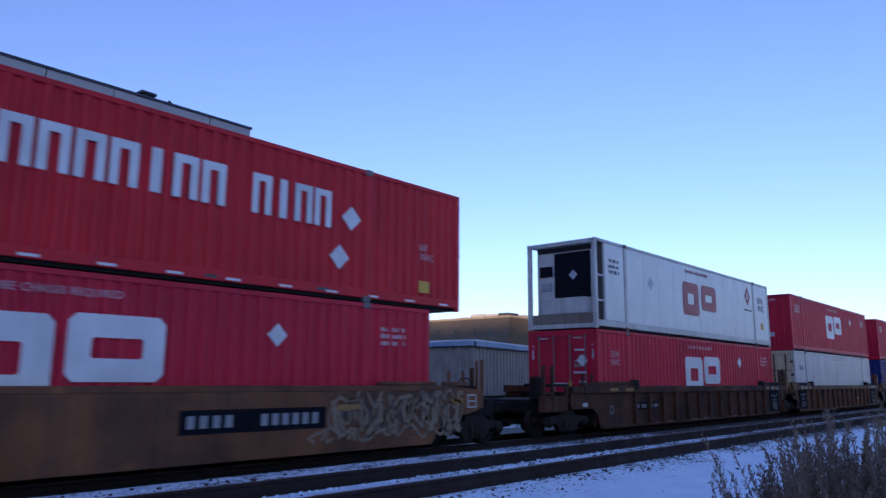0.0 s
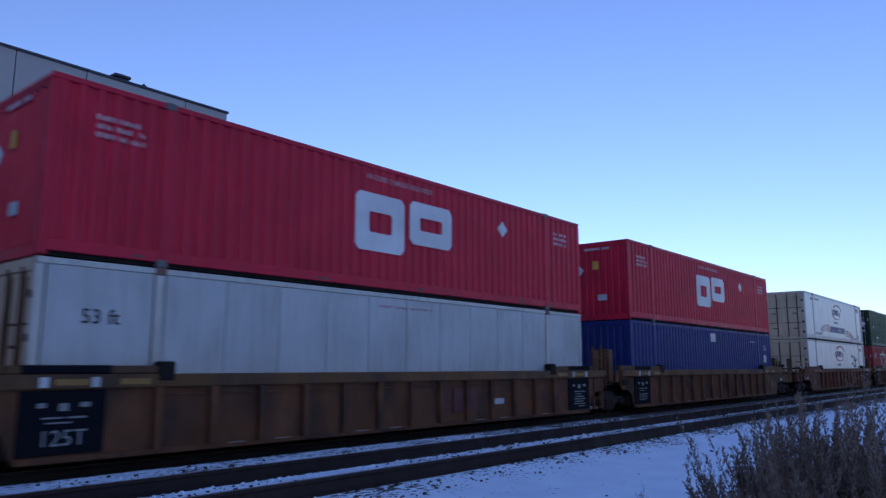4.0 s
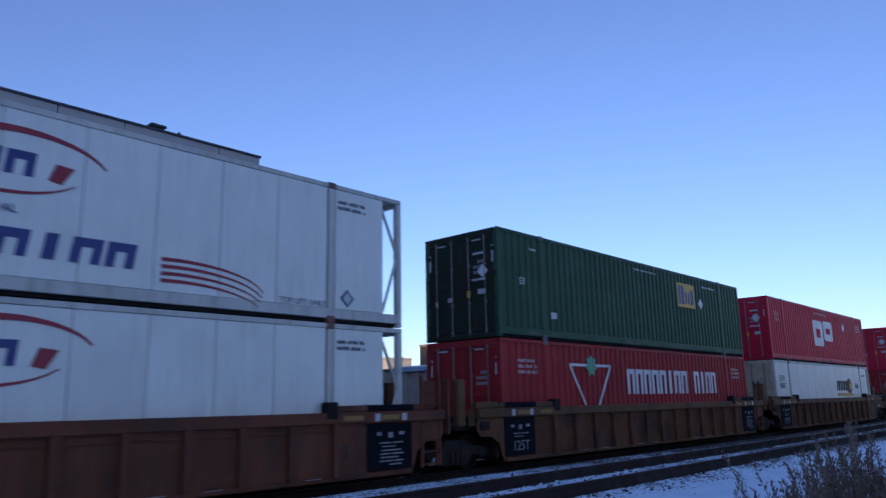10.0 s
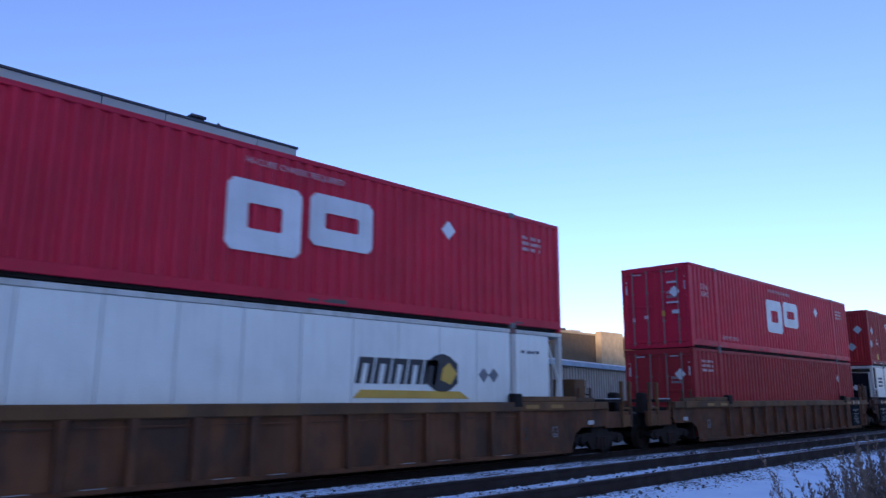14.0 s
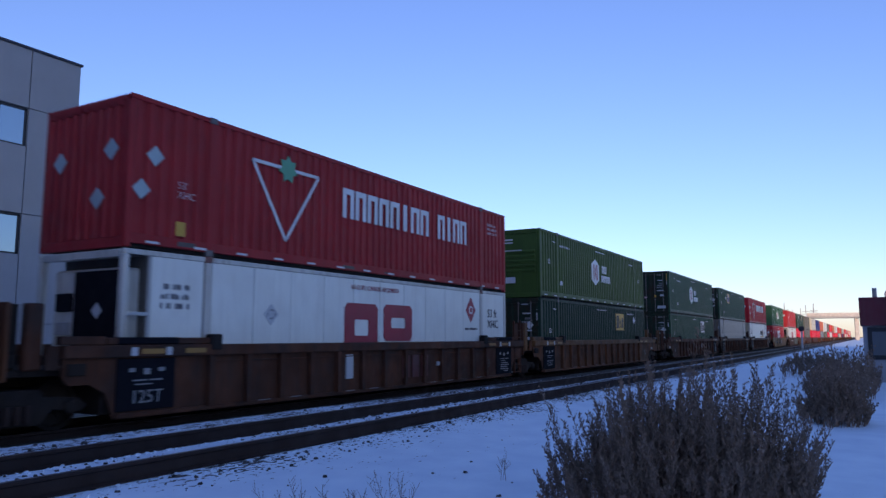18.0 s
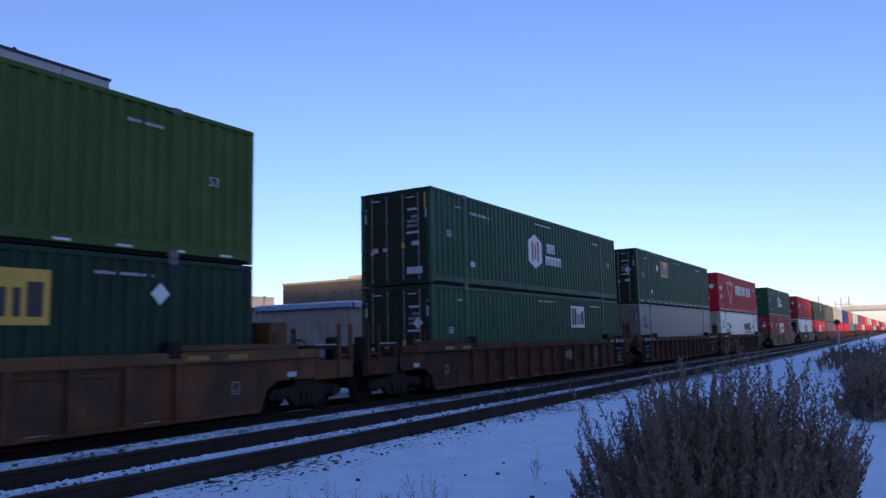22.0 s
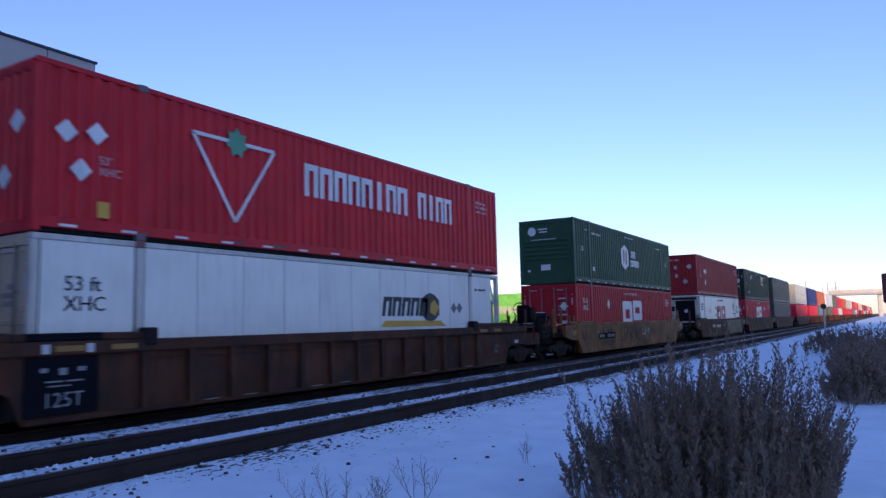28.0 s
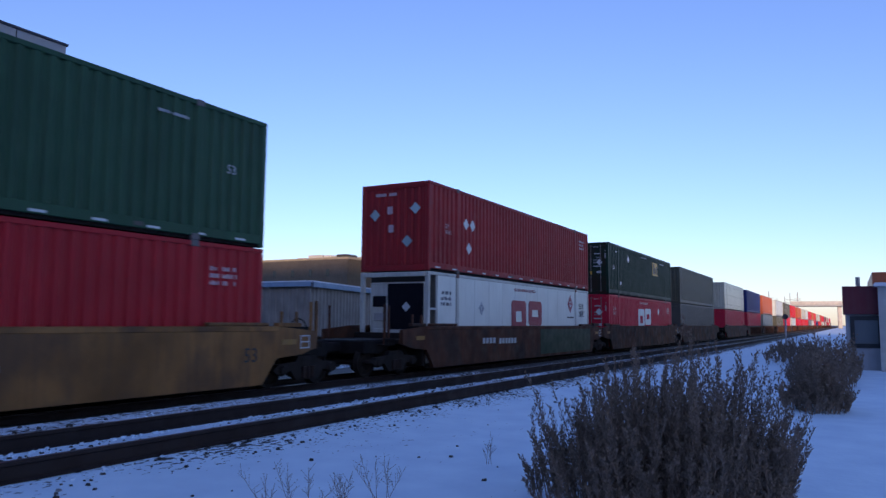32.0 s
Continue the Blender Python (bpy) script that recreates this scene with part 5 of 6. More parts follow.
load(2, red_rings(left="wall"), c2, well)
c2 = Box("navy blue corrugated container", BLUE, left="wall")
c2.rect(7.73, 8.28, 2.3, 2.66, MARK_GREY, "white_panel")
c2.text("53", 14.95, 2.05, 0.24, MARK_GREY)
c2.rect(14.95, 15.28, 1.45, 1.8, MARK_GREY, "white_panel")
c2.bars(12.95, 13.7, 2.4, 2.5, 1, MARK_GREY, 2)
load(3, red_rings(left="wall"), c2, well_car(RIBBED, tail=True))
load(4, rail_road_box("white smooth container with red swooshes and blue word emblem", True), rail_road_box("white smooth container with a red swoosh", False), well_car("reddish-brown ribbed steel well car", mat=WELL_RED, head=True, tail=False, panels=(False, True)))
c2 = tyre_box("faded scarlet container with white triangle emblem", TYRE_DULL, left="door", diamonds=False)
c2.bars(0.72, 1.55, 1.98, 2.42, 3, MARK_PALE, 2)
load(5, badge_box("forest green corrugated container with amber badge", GREEN, MARK_YELLOW, MARK_BLUE, diamond_at=(12.36, 1.85)), c2, well_car(RIBBED, tail=False))
load(6, red_rings("crimson corrugated container with rust-stained doors"), bison_box("white smooth container with dark word emblem and soiled cream doors"), well_car(RIBBED, tail=True))
c = red_rings()
c.text("TOP LIFT ONLY", 2.25, 0.36, 0.14, MARK_PALE)
c2 = Box("plain scarlet corrugated container with double doors", TYRE_DULL, left="door")
c2.bars(0.6, 1.45, 2.1, 2.55, 3, MARK_PALE, 2)
c2.diamond(14.1, 2.1, 0.18, MARK_MINT)
end_diamond(c2, 0.5, 2.0, 0.2, MARK_WHITE)
load(7, c, c2, well_car(RIBBED, head=True, tail=False))
well8 = well_car(RIBBED, tail=False, mat=WELL_DARK)
bars_on(well8, 9.0, 10.5, 0.5, 1.12, 3, MARK_RUST)
bars_on(well8, 10.9, 11.4, 0.78, 0.9, 1, MARK_GREY)
bars_on(well8, 6.4, 6.8, 0.6, 1.2, 1, MARK_GREY)
load(8, tyre_box("faded scarlet container with white triangle emblem", TYRE_DULL, mint=True), reefer_rings("white refrigerated container with red ring emblems"), well8)
load(9, hex_box("moss green corrugated container with white hexagon emblem", GREEN_LIGHT), badge_box("dark green corrugated container with amber badge", GREEN_DARK, MARK_YELLOW, MARK_BLACK, left="door", diamond_at=(13.9, 2.2)), well_car(RIBBED, tail=True))
well10 = well_car("dark brown ribbed steel well car", mat=WELL_DARK, head=True, tail=False, panels=(False, True))
tag_loops(well10, 9.2, 10.1, 0.75, 1.12, STENCIL, 3, 21, SIDE - 0.006, 0.05)
tag_loops(well10, 12.3, 12.9, 0.45, 1.12, STENCIL, 1, 22, SIDE - 0.006, 0.04)
load(10, hex_box("forest green corrugated container with white hexagon emblem", GREEN, left="door"), badge_box("forest green corrugated container with white badge", GREEN, MARK_WHITE, MARK_BLACK), well10)
c2 = Box("pale grey smooth container with soiled cream doors", GREY_BOX, left="door", smooth=True, door_mat=TAN_DOOR)
c2.text("53 ft\nXHC", 0.68, 1.95, 0.26, MARK_BLACK)
load(11, badge_box("dark green corrugated container with amber badge", GREEN, MARK_YELLOW, MARK_BLUE, diamond_at=(3.7, 2.04), dx=-6.0, rail_marks=True), c2, well_car("dark brown ribbed steel well car", mat=WELL_DARK, tail=False))
load(12, tyre_box("scarlet corrugated container with white triangle emblem", TYRE_RED), bison_box("white smooth container with dark word emblem"), well_car("dark brown ribbed steel well car", mat=WELL_DARK, tail=True, bare_tail=True))
c2 = red_rings("deep red corrugated container with double doors", DEEP_RED, placard=(4.28, 2.0), bold=MARK_WHITE)
tan_well = well_car("yellow-brown smooth-sided well car with faint graffiti", ribbed=False, mat=WELL_TAN, head=True)
def brake_gear(car):
    """Brake wheel, valve stand and lying air tank on the coupler end's platform."""
    part("deck_extension", Build().rbox(-3.1, -1.68, 0.25, 2.3, 0.94, 1.08, 0.02).mesh("deck_extension", TRUCK_IRON), car)
    def hoop(b):
        b.sweep([(0, 0.27 * math.cos(math.pi * k / 12), 0.27 * math.sin(math.pi * k / 12)) for k in range(24)], 0.02, 6, True)
        for k in range(4):
            a = math.pi * k / 2
            b.tube((0, 0, 0), (0, 0.27 * math.cos(a), 0.27 * math.sin(a)), 0.014, 5)
        b.tube((0, 0, 0), (0.25, 0, 0), 0.045, 8)
    part("brake_wheel", shared("hoop", "brake_wheel", BLACK, hoop), car, "black steel brake wheel", at=(-3.35, 1.1, 2.12))
    part("brake_stand", Build().rbox(-3.12, -2.86, 0.85, 1.35, 1.08, 2.3, 0.05).rbox(-3.1, -2.8, 0.6, 1.6, 1.3, 1.7, 0.06).mesh("brake_stand", BLACK), car)
    part("valve", Build().tube((-2.98, 0.7, 1.7), (-2.98, 0.7, 2.2), 0.12, 10).tube((-2.98, 0.7, 1.95), (-2.6, 0.7, 1.8), 0.05, 8).mesh("valve", TRUCK_IRON), car)
    tank = Build()
    tank.tube((-2.55, 1.05, 1.74), (-1.1, 1.05, 1.74), 0.27, 16).tube((-2.68, 1.05, 1.74), (-2.55, 1.05, 1.74), 0.13, 16, 0.27).tube((-1.1, 1.05, 1.74), (-0.97, 1.05, 1.74), 0.27, 16, 0.13)
    air = part("air_tank", tank.mesh("air_tank", BLACK), car, "black lying air tank with a pale top")
    # pale strip along the tank's top
    part("snow_cap", Build().rbox(-2.45, -1.2, 0.93, 1.17, 1.985, 2.02, 0.012).mesh("snow_cap", MARK_GREY), air)
    for x in (-2.3, -1.35):
        part("tank_saddle", Build().rbox(x, x + 0.12, 0.82, 1.28, 1.08, 1.55, 0.02).mesh("tank_saddle", TRUCK_IRON), car)
    for x in (-2.05, -1.36):
        part("grab_post", Build().rbox(x - 0.04, x + 0.04, 0.12, 0.2, 0.95, 2.02, 0.012).mesh("grab_post", WELL_TAN), car)
    for x, y, z, r in ((-2.72, 0.45, 1.3, 0.2), (-2.35, 0.4, 1.22, 0.16), (-2.0, 0.55, 1.3, 0.22), (-1.65, 0.42, 1.2, 0.15), (-2.5, 0.6, 1.62, 0.13)):
        part("valve_body", Build().rbox(x - r, x + r * 0.8, y - r * 0.7, y + r, z - r, z + r, r * 0.35).tube((x, y - r, z), (x, y + r, z), r * 0.7, 10).mesh("valve_body", TRUCK_IRON), car, "greasy dark brake valve")
    for k, (za, zb) in enumerate(((1.15, 1.9), (1.3, 1.7), (1.1, 1.5))):
        part("brake_pipe", Build().sweep([(-2.85 + 0.25 * k, 0.3, za), (-2.6 + 0.2 * k, 0.25, zb), (-2.2 + 0.25 * k, 0.28, zb - 0.1), (-1.9 + 0.3 * k, 0.3, za)], 0.025).mesh("brake_pipe", RUST), car)
    part("pipe", Build().tube((-2.9, 0.5, 1.45), (-0.9, 0.5, 1.45), 0.025, 6).tube((-2.05, 0.16, 1.5), (-1.36, 0.16, 1.5), 0.018, 6).mesh("pipe", GALV), car)


brake_gear(tan_well)
side_plate(tan_well, 2.2, 4.5, 0.78, 1.05)
tag_loops(tan_well, 2.4, 4.5, 0.46, 1.42, TAG_DARK, 4, 6)
tag_loops(tan_well, 5.5, 8.9, 0.4, 1.42, TAG_DARK, 6, 7, wide=0.05)
graffiti(tan_well, 5.6, 8.6, 0.5, 1.35, TAG_DARK, 6, 17, wide=0.03)
graffiti(tan_well, 9.0, 10.6, 0.75, 1.15, STENCIL, 3, 8, wide=0.09)
graffiti(tan_well, 0.1, 0.7, 0.7, 1.3, TAG_DARK, 2, 9, wide=0.05)
for x in (-0.95, 1.95, 6.0):
    part("reflector", Build().box(x, x + 0.3, SIDE - 0.067, SIDE - 0.05, 1.02, 1.16).mesh("reflector", REFLECT), tan_well, "worn amber reflector patch")
part("lettering", lettering("53", MARK_BLACK, 0.32), tan_well, at=(15.45, SIDE - 0.068, 0.75))
load(13, hex_box("forest green corrugated container with white hexagon emblem", GREEN), c2, tan_well)
dark_well = well_car("dark brown smooth-sided well car", ribbed=False, mat=WELL_DARK, head=True, tail=False)
bars_on(dark_well, 3.55, 4.7, 0.9, 1.1, 4, MARK_GREY, SIDE - 0.062)
bars_on(dark_well, 4.95, 6.6, 0.87, 1.07, 6, MARK_GREY, SIDE - 0.062)
part("repainted_panel", Build().box(9.1, 15.8, SIDE - 0.064, SIDE - 0.05, 0.35, 1.38).mesh("repainted_panel", GREEN_DARK), dark_well, "dark green repainted patch")
c14 = Box("scarlet corrugated container with white placards", TYRE_DULL, left="wall", rail_marks=True)
for x, z in ((2.58, 1.75), (3.08, 1.75), (2.8, 0.92)):
    c14.diamond(x, z, 0.2)
c14.text("53'\nXHC", 1.05, 1.45, 0.15, MARK_PALE)
c14.bars(14.8, 15.5, 2.0, 2.5, 3, MARK_PALE, 2)
end_marks(c14, [(1.35, 1.55, 1.85, 2.1, MARK_PALE), (1.3, 1.5, 1.25, 1.5, MARK_PALE), (1.2, 1.5, 2.45, 2.55, MARK_PALE), (1.6, 2.0, 2.45, 2.55, MARK_PALE)])
for y, z in ((2.05, 1.85), (0.5, 2.0), (0.8, 0.95)):
    end_diamond(c14, y, z, 0.2, MARK_MINT)
load(14, c14, reefer_rings("white refrigerated container with red ring emblems"), dark_well)
load(15, badge_box("dark green corrugated container with amber badge", GREEN_DARK, MARK_YELLOW, MARK_BLACK, diamond_at=(4.2, 2.2)), red_rings("crimson corrugated container with white ring emblems"), well_car("dark brown smooth-sided well car", ribbed=False, mat=WELL_DARK, tail=False))
KINDS = {"o": ("olive grey container", OLIVE, False), "k": ("dark grey container", DARK_GREY, False), "g": ("pale grey container", GREY_BOX, True), "c": ("cream container", CREAM, True), "r": ("crimson container", RED, False), "b": ("navy blue container", BLUE, False),
         "s": ("scarlet container", TYRE_RED, False), "w": ("white container", WHITE, True), "n": ("orange container", ORANGE, False), "d": ("dark green container", GREEN_DARK, False), "f": ("forest green container", GREEN, False)}
for i, pair in enumerate("ok cr br ng wo or sw nr cs ws rg nw sr cb wr ns rc sw gn rw cs nr ws rc sn wg".split()):
    START.append(START[-1] + (19.58 if i % 3 != 1 else 23.5))
    boxes = [plain_box(KINDS[q][0] + " far down the train", KINDS[q][1], "door" if j else "wall", KINDS[q][2]) for j, q in enumerate(pair)]
    load(16 + i, boxes[0], boxes[1], well_car("dark brown well car far down the train", ribbed=i > 1, mat=WELL_DARK, far=True, head=i % 3 == 2, tail=i % 3 == 1))

# ---- the grey office building behind the train ----
CONCRETE = paint("grey_concrete_panel", (0.40, 0.395, 0.38), 0.8, 0.05, (0.24, 0.24, 0.24), fade_by=0.05)
DARK_FRAME = paint("dark_window_frame", (0.015, 0.016, 0.02), 0.4, 0.1)
CAP = paint("dark_parapet_cap", (0.03, 0.035, 0.05), 0.5, 0.1)


def mirror_glass():
    m, t, b = material("reflective_window_glass")
    b.inputs["Base Color"].default_value = (0.42, 0.54, 0.60, 1)
    b.inputs["Metallic"].default_value = 0.9
    b.inputs["Roughness"].default_value = 0.02
    bump(t, b, noise_node(t, 0.8, 2), 0.03, 0.02)
    return m


GLASS = mirror_glass()


def office():
    p = tagged(new("office_building"), "grey concrete-panel office building with dark parapet and reflective windows", "building", kind="structure")
    Y, X1, ZT = 28.0, 18.12, 12.9
    # Unseen length and depth are stretched to keep the low sun off.
    b = Build().box(-140, X1 - 0.05, Y + 0.25, Y + 62, -0.2, ZT - 0.1)
    part("wall_core", b.mesh("wall_core", CONCRETE), p)
    cols, x = [(16.07, X1)], 16.05
    rows = [(-0.1, 2.1), (2.13, 6.34), (6.37, 10.53), (10.56, ZT)]
    while x > -30:
        cols += [(x - 4.20, x - 0.02), (x - 6.73, x - 4.23)]
        x -= 6.75
    for ci, (x0, x1) in enumerate(cols):
        windowed = ci % 2 == 1
        for ri, (z0, z1) in enumerate(rows):
            if windowed and ri in (1, 2):
                wz0, wz1 = (4.78, 6.30) if ri == 1 else (9.0, 10.49)
                b = Build().box(x0, x1, Y, Y + 0.25, z0, wz0)
                part("panel", b.mesh("panel", CONCRETE), p)
                fr = part("window_frame", Build().box(x0, x1, Y + 0.06, Y + 0.1, wz0, wz0 + 0.07).box(x0, x1, Y + 0.06, Y + 0.1, wz1 - 0.05, wz1 + 0.04).box(x0, x0 + 0.06, Y + 0.06, Y + 0.1, wz0, wz1)
                          .box(x1 - 0.09, x1, Y + 0.06, Y + 0.1, wz0, wz1).box(x1 - 1.1, x1 - 1.04, Y + 0.06, Y + 0.1, wz0, wz1).box(x0 + 0.98, x0 + 1.04, Y + 0.06, Y + 0.1, wz0, wz1).mesh("window_frame", DARK_FRAME), p, "dark metal window frame")
                for a, c_ in ((x0 + 0.06, x0 + 0.98), (x0 + 1.04, x1 - 1.1), (x1 - 1.04, x1 - 0.09)):
                    part("pane", Build().box(a, c_, Y + 0.085, Y + 0.095, wz0 + 0.07, wz1 - 0.05).mesh("pane", GLASS), fr)
            else:
                b = Build().rbox(x0, x1, Y, Y + 0.25, z0, z1, 0.012)
                part("panel", b.mesh("panel", CONCRETE), p)
    part("parapet_cap", Build().box(-140, X1 + 0.06, Y - 0.06, Y + 0.4, ZT + 0.004, ZT + 0.1).box(X1 - 0.3, X1 + 0.06, Y + 0.4, Y + 62, ZT + 0.004, ZT + 0.1).mesh("parapet_cap", CAP), p, "dark metal parapet cap")
    part("junction_box", Build().rbox(11.95, 12.4, Y - 0.16, Y, 2.95, 3.35, 0.02).mesh("junction_box", GALV), p, "grey junction box")
    part("conduit", Build().tube((12.15, Y - 0.05, 0), (12.15, Y - 0.05, 2.95), 0.03, 6).mesh("conduit", GALV), p)
    v = tagged(new("roof_vent", Build().rbox(13.1, 13.6, Y + 0.3, Y + 0.8, ZT + 0.1, ZT + 0.3, 0.02).rbox(13.0, 13.7, Y + 0.2, Y + 0.9, ZT + 0.29, ZT + 0.42, 0.03).mesh("roof_vent", CAP)), "small dark vent box on the roof edge", "vent")
    tagged(new("roof_pipe", Build().tube((14.3, Y + 0.3, ZT + 0.1), (14.3, Y + 0.3, ZT + 0.28), 0.04).tube((14.25, Y + 0.3, ZT + 0.3), (14.4, Y + 0.3, ZT + 0.2), 0.05).mesh("roof_pipe", CAP)), "short dark pipe on the roof edge", "pipe")


office()

# ---- sheds and houses beyond ----
# Blue skylight along the eave is put into this fascia colour.
FASCIA_BLUE = paint("skylit_blue_fascia", (0.22, 0.36, 0.5), 0.6, 0.2)
RIB_METAL = paint("ribbed_pale_metal", (0.29, 0.26, 0.235), 0.55, 0.25, spec=0.2)
ROOF_SNOW = paint("snowy_roof", (0.72, 0.76, 0.82), 0.7, 0.1)
BROWN_WALL = paint("brown_wall_panel", (0.15, 0.10, 0.06), 0.8, 0.2)
TOWER = paint("dark_brown_cladding", (0.06, 0.052, 0.05), 0.8, 0.2)
TAN_SIDING = paint("brown_lap_siding", (0.15, 0.115, 0.085), 0.75, 0.3)
TAN_WALL = paint("tan_wall", (0.5, 0.38, 0.24), 0.8, 0.2)
GREY_HALL = paint("blue_grey_cladding", (0.05, 0.06, 0.085), 0.7, 0.2)
# Low sunlight on the stepped block is put into this tan.
LIT_TAN = paint("sunlit_tan_wall", (0.42, 0.36, 0.27), 0.8, 0.3)
LIME = paint("bright_green_cladding", (0.16, 0.62, 0.12), 0.5, 0.1)
PALE_WALL = paint("pale_wall", (0.55, 0.5, 0.44), 0.8, 0.2)
DARK_ROOF = paint("dark_roof", (0.05, 0.045, 0.045), 0.8, 0.2)


def long_shed():
    """A ribbed wall that faces down the line, and an oblique ribbed wall that runs on from its corner."""
    p = tagged(new("metal_shed"), "long low shed clad in ribbed pale metal with a snowy eave", "shed", kind="structure")
    X, Y0, Y1 = 48.0, 39.2, 73.0
    b = Build()
    corrugated(b, Y0, Y1, 0.3, 4.7, X, 1, 0.75, 0.12)
    b.v = [(y, x, z) for x, y, z in b.v]
    part("side_wall", b.mesh("side_wall", RIB_METAL), p)
    b = Build()
    corrugated(b, 0, 54, 0.3, 4.7, 0, 1, 0.75, 0.12)
    turn = Matrix.Translation((X, Y0, 0)) @ Matrix.Rotation(math.atan2(9.8, 39.5), 4, 'Z')
    b.v = [tuple(turn @ Vector(v)) for v in b.v]
    part("end_wall", b.mesh("end_wall", RIB_METAL), p)
    part("plinth", Build().box(X - 0.1, X + 0.4, Y0 + 0.1, Y1, -0.2, 0.3).mesh("plinth", DARK_ROOF), p)
    part("roof", Build().add([(X - 0.2, Y0, z) for z in (4.72, 4.86)] + [(X - 0.2, Y1, z) for z in (4.72, 4.86)] + [(X + 56, Y1, z) for z in (4.72, 4.86)] + [(X + 52.6, Y0 + 13, z) for z in (4.72, 4.86)],
         [(0, 2, 4, 6), (1, 7, 5, 3), (0, 1, 3, 2), (2, 3, 5, 4), (4, 5, 7, 6), (6, 7, 1, 0)]).mesh("roof", DARK_ROOF), p, "flat dark shed roof")
    part("gutter", Build().box(X - 0.36, X - 0.21, Y0 - 0.3, 50.2, 4.5, 4.88).mesh("gutter", FASCIA_BLUE), p, "eave fascia with blue skylight in its colour")
    part("eave_snow", Build().rbox(X - 0.3, X + 1.4, Y0 + 0.2, 50.2, 4.885, 5.0, 0.04).mesh("eave_snow", ROOF_SNOW), p, "ridge of snow along the eave")
    for nm, y0, y1, z0, z1, mt in (("gutter", -0.36, -0.21, 4.45, 4.88, FASCIA_BLUE), ("eave_snow", -0.3, 1.2, 4.885, 5.0, ROOF_SNOW)):
        b = Build().rbox(0.0, 53.5, y0, y1, z0, z1, 0.02)
        b.v = [tuple(turn @ Vector(v)) for v in b.v]
        part(nm, b.mesh(nm, mt), p)


PANE, pt_, pb_ = material("dark_window_pane")
pb_.inputs["Base Color"].default_value = (0.03, 0.04, 0.05, 1)
pb_.inputs["Roughness"].default_value = 0.08


def block(name, label, x0, x1, y0, y1, z1, mat, windows=(), roof=None, cat="building"):
    """A far building: walls with window openings that face down the line, a parapet, boxes on the roof."""
    p = tagged(new(name), label, cat, kind="structure")
    part("wall", Build().box(x0, x1, y0, y1, -0.5, z1).mesh("wall", mat), p)
    part("roof", Build().box(x0 - 0.15, x1 + 0.15, y0 - 0.15, y1 + 0.15, z1 + 0.004, z1 + 0.35).mesh("roof", roof or mat), p)
    for y, z, w, h in windows:
        wn = part("window", Build().box(x0 - 0.08, x0 - 0.004, y, y + w, z, z + h).mesh("window", DARK_FRAME), p)
        part("pane", Build().box(x0 - 0.1, x0 - 0.082, y + 0.1, y + w - 0.1, z + 0.1, z + h - 0.1).mesh("pane", PANE), wn)
    return p


long_shed()
bb = block("brown_building", "brown building with lap-sided wall and pale roof units", 95, 133, 70, 93, 11.6, BROWN_WALL, [(y, 8.9, 0.7, 1.2) for y in (73.6, 77.2, 81, 85)], TAN_WALL)
lap_wall = Build()
for k in range(26):
    lap_wall.add([(94.98, 70, 0.45 * k), (94.9, 70, 0.45 * k), (94.97, 70, 0.45 * k + 0.44), (94.98, 93, 0.45 * k), (94.9, 93, 0.45 * k), (94.97, 93, 0.45 * k + 0.44)], [(1, 2, 5, 4), (0, 1, 4, 3)])
tagged(part("siding", lap_wall.mesh("siding", TAN_SIDING), bb, "brown lap siding"), kind="stuff")
for y0, y1, z, mt in ((78.4, 81.5, 12.9, PALE_WALL), (76.6, 78.2, 12.8, PALE_WALL), (75.6, 76.5, 12.7, PALE_WALL), (73.2, 75.4, 12.85, DARK_ROOF), (71.6, 72.2, 12.4, DARK_ROOF), (68.6, 70, 12.3, PALE_WALL), (82.2, 84, 12.5, PALE_WALL)):
    part("roof_unit", Build().rbox(99, 102, max(y0, 70.2), max(y1, 71.2), 11.95, z, 0.1).mesh("roof_unit", mt), bb, "rooftop machine")
part("base_panel", Build().box(112.7, 133, 69.9, 69.99, -0.5, 8.25).mesh("base_panel", TAN_WALL), bb, "beige lower wall")
for k in range(7):
    part("siding_strip", Build().box(112.7, 133, 69.86, 69.99, 8.5 + 0.44 * k, 8.56 + 0.44 * k).mesh("siding_strip", DARK_ROOF), bb)
tagged(new("stair_block", Build().rbox(105.8, 112.6, 68.8, 69.98, -0.3, 12.3, 0.06).mesh("stair_block", TAN_WALL)), "beige box built against the brown building", "building", kind="structure")
lime = block("green_building", "bright green clad building in the sun", 140, 160, 57, 77, 7.2, LIME)
for k in range(8):
    part("white_bar", Build().box(139.9, 139.99, 67.2 + 1.15 * k, 68.0 + 1.15 * k, 3.4, 4.9).mesh("white_bar", PALE_WALL), lime)
# Sunlit facets are painted as tan pieces, unlit walls as dark brown.
block("tower_block", "dark brown stepped block with a chimney", 147, 150, 196.4, 210.4, 19.2, TOWER, [(198 + 3.4 * k, 13.2, 1.6, 2.0) for k in range(3)], DARK_ROOF)
block("tower_annex", "dark brown lower wing of the stepped block", 146, 148.5, 187.5, 196.3, 15.9, TOWER, [(189, 11, 1.4, 1.6)], DARK_ROOF)
block("lit_wing", "brown wing with a cream wall in the sun", 146, 150, 210.5, 216.2, 15.6, LIT_TAN, (), DARK_ROOF)
block("cream_wing", "cream wing lit by the low sun", 145, 149, 216.4, 221.4, 15.4, LIT_TAN)
block("sunlit_bay", "sunlit cream patch on the stepped block, built as a bay", 144, 146.8, 202, 205.4, 16.0, LIT_TAN)
